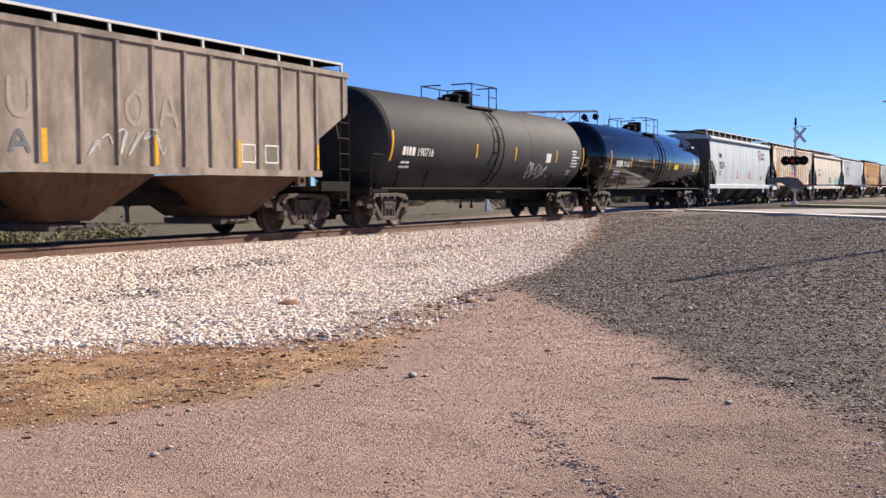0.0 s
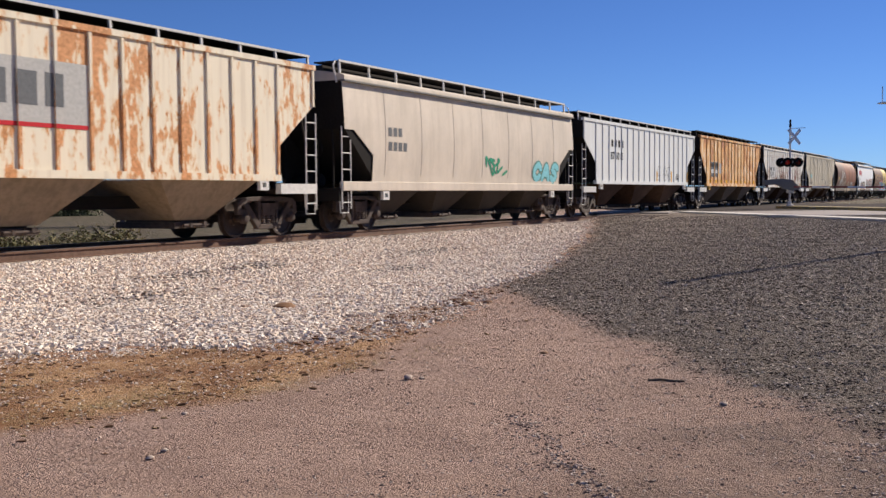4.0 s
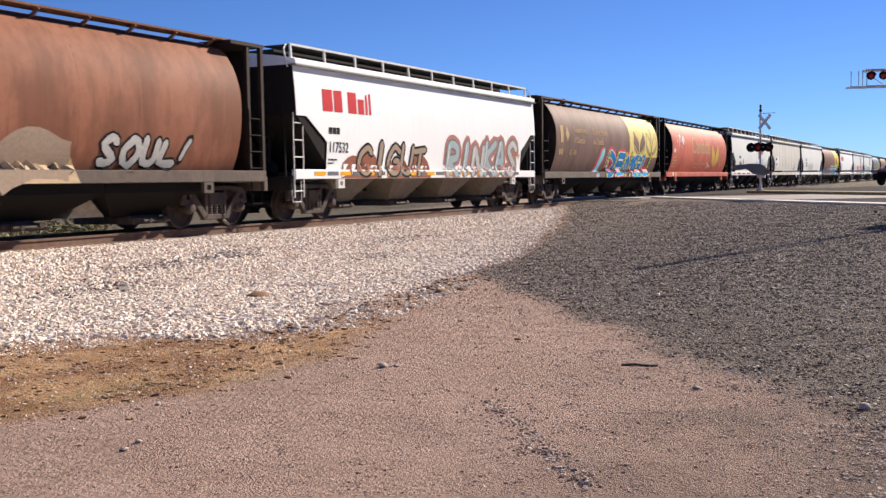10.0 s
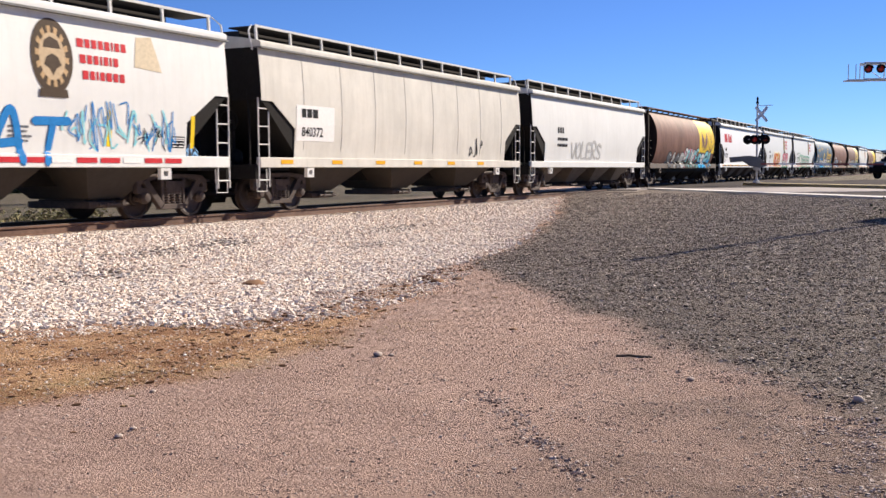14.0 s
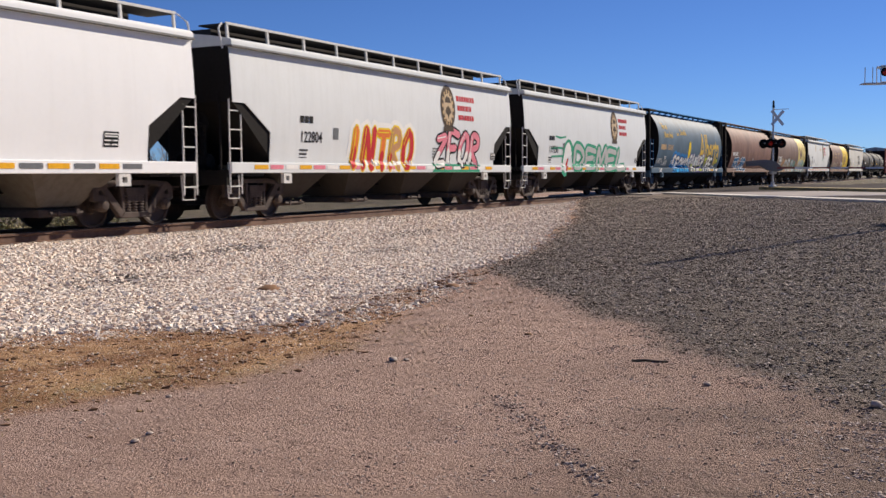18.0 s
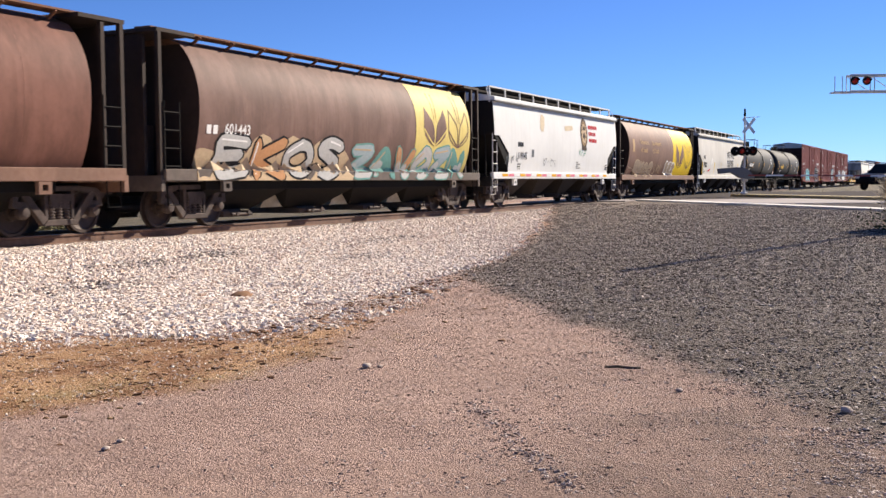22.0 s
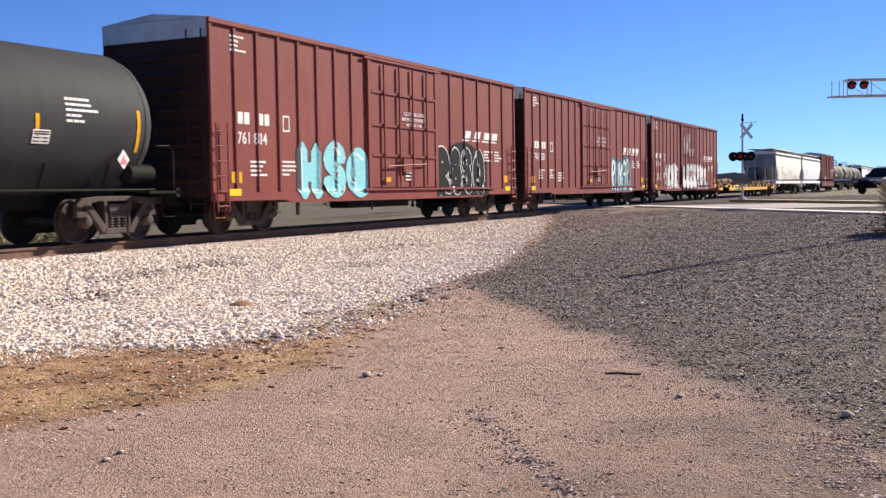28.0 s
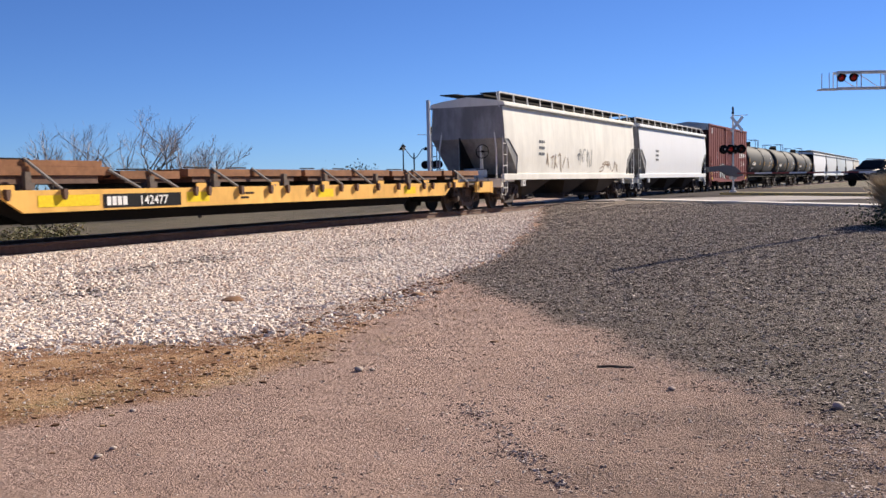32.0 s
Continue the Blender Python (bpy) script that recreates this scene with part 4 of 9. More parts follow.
def ribbed_hopper(index, label, body_paint, dark, bay_paint, steel, ribs=14, bays=3, sill_z=1.42, top=4.14, posts=None, pads=None, cut=1.55, cut_top=3.3, cut_low=2.1, rib_at=None):
    length = COUPLINGS[index + 1] - COUPLINGS[index]
    half, body = length / 2, length / 2 - 0.65
    car = car_thing(index, "covered_hopper", label, "hopper car")
    w = 1.5
    width = lambda z: w
    st = [(-body, cut_top), (-body + cut, cut_low), (-body + cut, sill_z), (body - cut, sill_z), (body - cut, cut_low), (body, cut_top)]
    k = ("rib", index)
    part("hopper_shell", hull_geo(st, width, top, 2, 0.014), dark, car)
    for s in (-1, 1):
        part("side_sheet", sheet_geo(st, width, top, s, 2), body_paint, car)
    # web coloured near-black, so the open corner reads as shade
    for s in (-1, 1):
        part("end_web", Geo().box(min(s * (body - cut - 0.3), s * body), max(s * (body - cut - 0.3), s * body), 0.3, 0.36, 1.0, cut_top + 0.05), SHADE, car, "web under the end slope in the dark shade colour")
    inner_end = body - cut
    xs = [-body + 0.06] + [-inner_end + i * 2 * inner_end / ribs for i in range(ribs + 1)] + [body - 0.06]
    if rib_at:
        xs = [x + MARKS[car.name] for x in rib_at]
    for x in xs:
        inner = abs(x) < body - cut + 0.02
        zb = sill_z if inner else cut_low + (cut_top - cut_low) * (abs(x) - (body - cut)) / cut
        part("rib", lambda: Geo().prism([(-0.045, 0), (-0.035, -0.034), (0.035, -0.034), (0.045, 0)], "z", zb, top - 0.06), body_paint, car, key=("ribm", round(zb, 2), top), at=pose(x, -w, 0))
    part("top_chord", Geo().prism([(-w - 0.045, top - 0.10), (-w - 0.045, top + 0.02), (-w + 0.1, top + 0.02), (-w + 0.1, top - 0.10)], "x", -body - 0.03, body + 0.03), body_paint, car)
    part("side_sill", Geo().box(-body + cut - 0.05, body - cut + 0.05, -w - 0.055, -w + 0.1, sill_z - 0.10, sill_z + 0.05), body_paint, car)
    for g in (Geo().box(-half + 0.62, -body + cut - 0.05, -w - 0.03, -w + 0.12, 1.02, 1.26), Geo().box(body - cut + 0.05, half - 0.62, -w - 0.03, -w + 0.12, 1.02, 1.26)):
        part("end_sill", g, steel, car)
    part("roof", Geo().prism([(-w - 0.02, top + 0.021), (-0.9, top + 0.17), (0.9, top + 0.17), (w + 0.02, top + 0.021)], "x", -body, body), dark, car)
    part("hatch_trough", Geo().box(-body + 0.7, body - 0.7, -0.32, 0.32, top + 0.17, top + 0.30), body_paint, car)
    step = (2 * (body - cut)) / bays
    for b in range(bays):
        x0 = -body + cut + b * step
        part("hopper_bay", bays_geo(x0 + step * 0.16, x0 + step * 0.84, sill_z - 0.1, 1.47, 0.46, 0.5), bay_paint, car, "sloping discharge bay")
        part("outlet_gate", outlet_geo(x0 + step / 2, 0.44), CAST, car)
    roof_walk(car, body + 0.1, top, GRATE, posts or steel, key="rib")
    end_gear(car, half, body, top, steel, dark, w - 0.02, 3.0)
    jack_pads(car, half, pads or steel, sill_z - 0.08, w + 0.02)
    sets = underframe(car, length, BLACK)
    enlist(car, index, sets)
    return car, Side(width, xs, 0.045, 0.034, limit=body), body - MARKS[car.name]


def smooth_width(z):
    if z < 1.34:
        return 1.49
    t = (z - 1.34) / 2.8
    return 1.47 + 0.10 * math.sin(math.pi * min(1, t * 0.96) ** 0.85) - 0.03 * t


def smooth_hopper(index, label, body_paint, dark, bay_paint, steel, sill_paint=None, bays=4, top=4.12, seams=0, posts=None, reflect=None, end_paint=None, walk=None):
    length = COUPLINGS[index + 1] - COUPLINGS[index]
    half, body = length / 2, length / 2 - 0.64
    car = car_thing(index, "covered_hopper", label, "hopper car")
    st = [(-body, 2.68), (-body + 0.45, 2.68), (-body + 1.42, 2.05), (-body + 1.42, 1.33), (body - 1.42, 1.33), (body - 1.42, 2.05), (body - 0.45, 2.68), (body, 2.68)]
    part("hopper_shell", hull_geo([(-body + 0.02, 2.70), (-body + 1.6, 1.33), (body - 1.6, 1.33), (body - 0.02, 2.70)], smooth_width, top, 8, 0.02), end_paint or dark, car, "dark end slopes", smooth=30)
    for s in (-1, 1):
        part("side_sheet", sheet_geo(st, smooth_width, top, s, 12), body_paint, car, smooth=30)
    # near-black web: shade below the end slope is in its colour
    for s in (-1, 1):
        part("end_web", Geo().box(min(s * (body - 1.75), s * body), max(s * (body - 1.75), s * body), 0.3, 0.36, 1.0, 2.75), SHADE, car, "web under the end slope in the dark shade colour")
    rim = [(1.555, top - 0.17), (1.562, top - 0.10), (1.55, top - 0.05), (1.50, top - 0.02), (1.30, top + 0.02), (0.95, top + 0.08)]
    part("roof", Geo().prism([(-y, z) for y, z in rim] + [(0, top + 0.2)] + rim[::-1], "x", -body, body), body_paint, car, smooth=35)
    # lip in grey: the shadow under the rim is put into its colour
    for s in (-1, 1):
        part("eave_lip", Geo().prism([(s * 1.40, top - 0.16), (s * 1.595, top - 0.165), (s * 1.595, top - 0.205), (s * 1.40, top - 0.20)], "x", -body - 0.02, body + 0.02), EAVE_SHADE, car, "eave lip painted grey as a shadow line")
    for g in (Geo().box(-half + 0.6, half - 0.6, -1.53, -1.40, 1.09, 1.335), Geo().box(-half + 0.6, half - 0.6, 1.40, 1.53, 1.09, 1.335)):
        part("side_sill", g, sill_paint or body_paint, car, bevel=0.012)
    part("hatch_trough", Geo().box(-body + 0.7, body - 0.7, -0.42, 0.42, top + 0.12, top + 0.34), GRATE, car)
    step = (2 * (body - 1.5)) / bays
    for b in range(bays):
        x0 = -body + 1.5 + b * step
        part("hopper_bay", bays_geo(x0 + step * 0.14, x0 + step * 0.86, 1.20, 1.42, 0.46, 0.5), bay_paint, car, "sloping discharge bay")
        part("outlet_gate", outlet_geo(x0 + step / 2, 0.43), CAST, car)
    if seams:
        for i in range(1, seams):
            x = -body + i * 2 * body / seams
            zb = 1.34 if abs(x) < body - 1.45 else 2.7
            part("seam", lambda: Geo().add([(dx, -(smooth_width(z) + dy), z) for z in [zb + (top - 0.08 - zb) * j / 10 for j in range(11)] for dx, dy in ((-0.012, 0.0), (0, 0.008), (0.012, 0.0))],
                 [(3 * j + c, 3 * j + c + 1, 3 * j + c + 4, 3 * j + c + 3) for j in range(10) for c in (0, 1)]), body_paint, car, key=("seam", zb, top), at=pose(x, 0, 0))
    roof_walk(car, body - 0.2, top + 0.03, GRATE, posts or steel, 1.24, 0.33, 1.45, key="smooth" + str(bool(posts)))
    part("roof_end_rail", Geo().tube([(-body + 0.1, -1.22, top + 0.35), (-body - 0.12, -1.3, top + 0.2), (-body - 0.12, -1.4, top - 0.25)], 0.022).tube([(body - 0.1, -1.22, top + 0.35), (body + 0.12, -1.3, top + 0.2), (body + 0.12, -1.4, top - 0.25)], 0.022), posts or steel, car)
    end_gear(car, half, body, top, steel, dark, 1.5, 2.75, key="s")
    jack_pads(car, half, WHITE_STEEL, 1.08, 1.5)
    side = Side(smooth_width, step=0.2, sill=(1.335, 1.531), limit=half - 0.62, low=1.1)
    rng = random.Random(index)
    n = 6 if reflect and len(reflect) == 1 else 22
    for i in range(n):
        if reflect:
            x = -half + 1.7 + i * (length - 3.6) / n
            part("reflector", lambda: Geo().box(-0.26, 0.26, -0.006, 0.002, -0.05, 0.05), reflect[i % len(reflect)], car, key="reflector", at=pose(x, -1.534, 1.23))
    sets = underframe(car, length, BLACK)
    enlist(car, index, sets)
    return car, side, body - MARKS[car.name]


def round_width(z):
    t = (z - 2.72) / 1.85
    return 1.60 * math.sqrt(max(0.05, 1 - min(1, abs(t)) ** 2.1 * (1.05 if t > 0 else 0.62)))


def round_hopper(index, label, body_paint, dark, sill_paint, steel, roof_paint=None, top=4.08):
    length = COUPLINGS[index + 1] - COUPLINGS[index]
    half, body = length / 2, length / 2 - 1.64
    car = car_thing(index, "cylindrical_hopper", label, "hopper car")
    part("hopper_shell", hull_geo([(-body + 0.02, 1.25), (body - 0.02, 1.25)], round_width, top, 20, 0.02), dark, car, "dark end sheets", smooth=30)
    n = 26
    for s in (-1, 1):
        part("side_sheet", sheet_geo([(-body + i * 2 * body / n, 1.25) for i in range(n + 1)], round_width, top, s, 22), body_paint, car, smooth=30)
    part("roof", Geo().prism([(-round_width(top), top), (-0.7, top + 0.16), (0, top + 0.2), (0.7, top + 0.16), (round_width(top), top)], "x", -body, body), roof_paint or dark, car)
    for g in (Geo().box(-half + 0.6, half - 0.6, -1.50, -1.36, 1.04, 1.30), Geo().box(-half + 0.6, half - 0.6, 1.36, 1.50, 1.04, 1.30)):
        part("side_sill", g, sill_paint, car, bevel=0.012)
    bays = 4
    step = (2 * (body - 0.6)) / bays
    for b in range(bays):
        x0 = -body + 0.6 + b * step
        part("hopper_bay", bays_geo(x0 + 0.01, x0 + step - 0.01, 0.84, 1.2, 0.34, 0.9).box(x0 + 0.01, x0 + step - 0.01, -1.24, 1.24, 0.842, 1.25), BLACK, car, "black discharge bay")
        part("outlet_gate", outlet_geo(x0 + step / 2, 0.33), CAST, car)
        if b:
            part("slope_sheet", Geo().prism([(x0 - 0.5, 0.36), (x0 + 0.5, 0.36), (x0 + 0.12, 0.74), (x0 - 0.12, 0.74)], "y", -0.7, 0.7), DUSTED, car, "dust-covered slope between the bays")
    for s in (-1, 1):
        part("roof_walkway", Geo().box(-half + 0.5, half - 0.5, min(s * 1.25, s * 0.8), max(s * 1.25, s * 0.8), top + 0.21, top + 0.25), roof_paint or GRATE, car, "grating walkway")
        part("end_roof_platform", Geo().box(s * (body - 0.1), s * (half - 0.48), -1.42, 1.42, top + 0.13, top + 0.21), dark, car)
        rot = pose(0, 0, 0, 0, 0, 0 if s > 0 else 180)
        part("end_frame", lambda: Geo().box(half - 0.62, half - 0.52, -1.42, -1.32, 1.1, top + 0.13).box(half - 0.62, half - 0.52, 1.32, 1.42, 1.1, top + 0.13).box(body + 0.02, half - 0.6, -0.3, 0.3, 1.1, 2.3).box(half - 1.16, half - 1.06, -1.42, -1.32, 1.1, top + 0.1).box(half - 0.66, half - 0.56, -0.95, 0.95, 1.1, top + 0.1), dark, car, key=("cframe", round(half, 2)), at=rot)
        part("end_platform", lambda: Geo().box(body - 0.3, half - 0.5, -1.42, 1.42, 1.02, 1.14).box(half - 0.62, half - 0.5, -1.45, 1.45, 0.82, 1.16), sill_paint, car, key=("cplat", round(half, 2)), at=rot)
        part("ladder", lambda: ladder_geo(0, -1.43, 1.2, 2.75, 0.5, 4), steel, car, "steel end ladder", key=("clad", top), at=pose(s * (half - 0.9), 0, 0))
        part("stirrup", lambda: Geo().tube([(-0.2, -1.42, 1.05), (-0.18, -1.44, 0.52), (0.18, -1.44, 0.52), (0.2, -1.42, 1.05)], 0.018, 5), steel, car, key="cstir", at=pose(s * (half - 0.9), 0, 0))
    for i in range(1, 9):
        x = -body + i * 2 * body / 9
        part("seam", lambda: Geo().add([(dx, -(round_width(z) + dy), z) for z in [1.31 + (top - 1.36) * j / 14 for j in range(15)] for dx, dy in ((-0.014, 0.0), (0, 0.003), (0.014, 0.0))], [(3 * j + c, 3 * j + c + 1, 3 * j + c + 4, 3 * j + c + 3) for j in range(14) for c in (0, 1)]), body_paint, car, key=("rseam", top), at=pose(x, 0, 0))
    nb = 12
    for i in range(nb):
        x = -body + 0.5 + i * (2 * body - 1.0) / (nb - 1)
        part("walkway_bracket", lambda: Geo().prism([(-1.28, 0.14), (-1.24, 0.17), (-0.95, 0.02), (-1.0, -0.03)], "x", -0.025, 0.025), roof_paint or dark, car, key=("wbr",), at=pose(x, 0, top + 0.03))
    part("brake_wheel", lambda: wheel_ring(half - 0.6, 0.65, 2.2), dark, car, key=("cbw", round(half, 2)), at=pose(0, 0, 0, 0, 0, 180))
    jack_pads(car, half, sill_paint, 1.04, 1.46)
    sets = underframe(car, length, BLACK)
    enlist(car, index, sets)
    return car, Side(round_width, step=0.1, sill=(1.30, 1.501), limit=body - 0.01, low=1.05), body - MARKS[car.name]


TANK_R, TANK_Z = 1.50, 2.48


def tank_width(z):
    return math.sqrt(max(0.02, TANK_R ** 2 - (z - TANK_Z) ** 2)) + 0.001


def tank_car(index, label, shell_paint, steel, platform_at=0.0, strips=(-7.2, -4.3, -1.2, 1.6, 4.7, 7.4)):
    length = COUPLINGS[index + 1] - COUPLINGS[index]
    half, cyl = length / 2, length / 2 - 1.55
    car = car_thing(index, "tank_car", label, "tank car")
    head = [(0.72 * math.sin(a), math.cos(a)) for a in [i * math.pi / 2 / 8 for i in range(9)]]
    prof = [(-cyl - h, max(0.02, r * TANK_R)) for h, r in head[::-1]] + [(cyl + h, max(0.02, r * TANK_R)) for h, r in head]
    part("tank_shell", Geo().lathe(prof, 56, "x", (0, 0, TANK_Z)), shell_paint, car, "long cylindrical steel tank", smooth=40)
    for x in (-cyl, cyl, cyl * 0.33):
        part("weld_band", lambda: Geo().lathe([(-0.03, TANK_R), (-0.02, TANK_R + 0.006), (0.02, TANK_R + 0.006), (0.03, TANK_R)], 48, "x", (0, 0, TANK_Z)), shell_paint, car, key="weldband", smooth=40, at=pose(x, 0, 0))
    for s in (-1, 1):
        rot = pose(0, 0, 0, 0, 0, 0 if s > 0 else 180)
        part("saddle", lambda: Geo().prism([(-0.9, 1.2), (-1.15, 1.75), (-0.6, 1.25), (0.6, 1.25), (1.15, 1.75), (0.9, 1.2), (0.5, 0.8), (-0.5, 0.8)], "x", half - 2.6, half - 1.7), shell_paint, car, key=("saddle", round(half, 2)), at=rot)
        part("end_platform", lambda: Geo().box(half - 2.9, half - 0.55, -0.35, 0.35, 0.78, 1.02).box(half - 1.45, half - 0.5, -1.45, 1.45, 1.0, 1.06).box(half - 0.6, half - 0.48, -1.45, 1.45, 0.92, 1.12), BLACK, car, key=("tplat", round(half, 2)), at=rot)
        for y in (-1, 1):
            part("handrail", lambda: Geo().tube([(half - 0.62, 1.4 * y, 1.05), (half - 0.62, 1.4 * y, 1.9), (half - 0.75, 1.4 * y, 2.02), (half - 1.2, 1.43 * y, 2.0)], 0.02).tube([(half - 0.62, 1.4 * y, 1.5), (half - 0.62, 0.4 * y, 1.5), (half - 0.62, 0.4 * y, 1.05)], 0.02), steel, car, key=("thand", round(half, 2), y), at=rot)
        part("stirrup", lambda: Geo().tube([(-0.2, -1.42, 1.05), (-0.18, -1.44, 0.5), (0.18, -1.44, 0.5), (0.2, -1.42, 1.05)], 0.018, 5), steel, car, key="tstir", at=pose(s * (half - 0.85), 0, 0))
        for dx in (0.4, 2.1):
            part("heat_pad", lambda: Geo().tube([(0, -tank_width(1.6) - 0.02, 1.6), (0.0, -1.0, 1.02)], 0.02, 5), steel, car, key="tbrace", at=pose(s * (half - 2.0 - dx), 0, 0))
    part("side_pipe", Geo().tube([(-half + 1.2, -1.36, 1.08), (half - 1.2, -1.36, 1.08)], 0.03), steel, car, "long safety rail")
    part("side_pipe", Geo().tube([(-half + 1.2, 1.36, 1.08), (half - 1.2, 1.36, 1.08)], 0.03), steel, car, "long safety rail")
    part("bottom_outlet", Geo().lathe([(0.72, 0.16), (0.8, 0.2), (0.98, 0.2), (1.05, 0.3)], 14, "z", (0, 0, 0)).tube([(-2.2, -0.5, 0.95), (2.5, -0.5, 0.95)], 0.04), BLACK, car, smooth=30)
    p = platform_at
    zt = TANK_Z + TANK_R
    part("manway", Geo().lathe([(0, 0.30), (0.22, 0.30), (0.24, 0.34), (0.30, 0.34), (0.34, 0.2), (0.36, 0.05)], 18, "z", (p - 0.55, 0, zt - 0.06)).lathe([(0, 0.33), (0.45, 0.33), (0.47, 0.28)], 16, "z", (p + 0.2, 0.0, zt - 0.05)).box(p - 1.3, p - 0.95, -0.15, 0.15, zt - 0.08, zt + 0.12), BLACK, car, "domed manway and valve housing", smooth=35)
    for g in (Geo().box(p - 0.95, p + 0.95, -0.95, -0.55, zt - 0.22, zt - 0.18), Geo().box(p - 0.95, p + 0.95, 0.55, 0.95, zt - 0.22, zt - 0.18)):
        part("top_platform", g, GRATE, car)
    for y in (-0.95, 0.95):
        part("platform_rail", lambda: Geo().tube([(p - 0.95, y, zt - 0.2), (p - 0.95, y, zt + 0.55), (p + 0.95, y, zt + 0.55), (p + 0.95, y, zt - 0.2)], 0.022).tube([(p - 0.95, y, zt + 0.2), (p - 0.35, y, zt + 0.2)], 0.018).tube([(p + 0.35, y, zt + 0.2), (p + 0.95, y, zt + 0.2)], 0.018).tube([(p + 0.35, y, zt - 0.2), (p + 0.35, y, zt + 0.55)], 0.02), BLACK, car, "black guard rail", key=("prail", p, y))
    for x in (p - 0.95, p + 0.95):
        for y0, y1 in ((-0.95, -0.2), (0.2, 0.95)):
            part("end_rail", lambda: Geo().tube([(0, y0, zt + 0.55), (0, y1, zt + 0.55)], 0.022), BLACK, car, at=pose(x, 0, 0))
    lad = Geo()
    pts = [(z, tank_width(z)) for z in (1.1, 1.4, 1.8, 2.2, 2.6, 3.0, 3.4, 3.7)]
    for dx in (-0.22, 0.22):
        lad.tube([(p + dx, -1.5, 0.5)] + [(p + dx, -(w + 0.09), z) for z, w in pts], 0.022, 5)
    for k in range(9):
        z = 0.6 + k * 0.36
        lad.tube([(p - 0.22, -(max(tank_width(max(z, 1.1)), 1.4 if z < 1.3 else 0) + 0.09), z), (p + 0.22, -(max(tank_width(max(z, 1.1)), 1.4 if z < 1.3 else 0) + 0.09), z)], 0.017, 5)
    part("ladder", lad, BLACK, car, "black side ladder")
    for dx, tall in [(x, 0.85 if abs(x) > 6.5 else 0.45) for x in strips]:
        part("reflector", lambda: Geo().add([(x, -(tank_width(z) + 0.006), z) for z in [2.28 - tall / 2 + tall * j / 8 for j in range(9)] for x in (-0.045, 0.045)], [(2 * j, 2 * j + 1, 2 * j + 3, 2 * j + 2) for j in range(8)]), YELLOW, car, "yellow reflective strip", key=("tref", tall), at=pose(dx, 0, 0))
    sets = underframe(car, length, BLACK)
    enlist(car, index, sets)
    return car, Side(tank_width, step=0.12), cyl - MARKS[car.name]


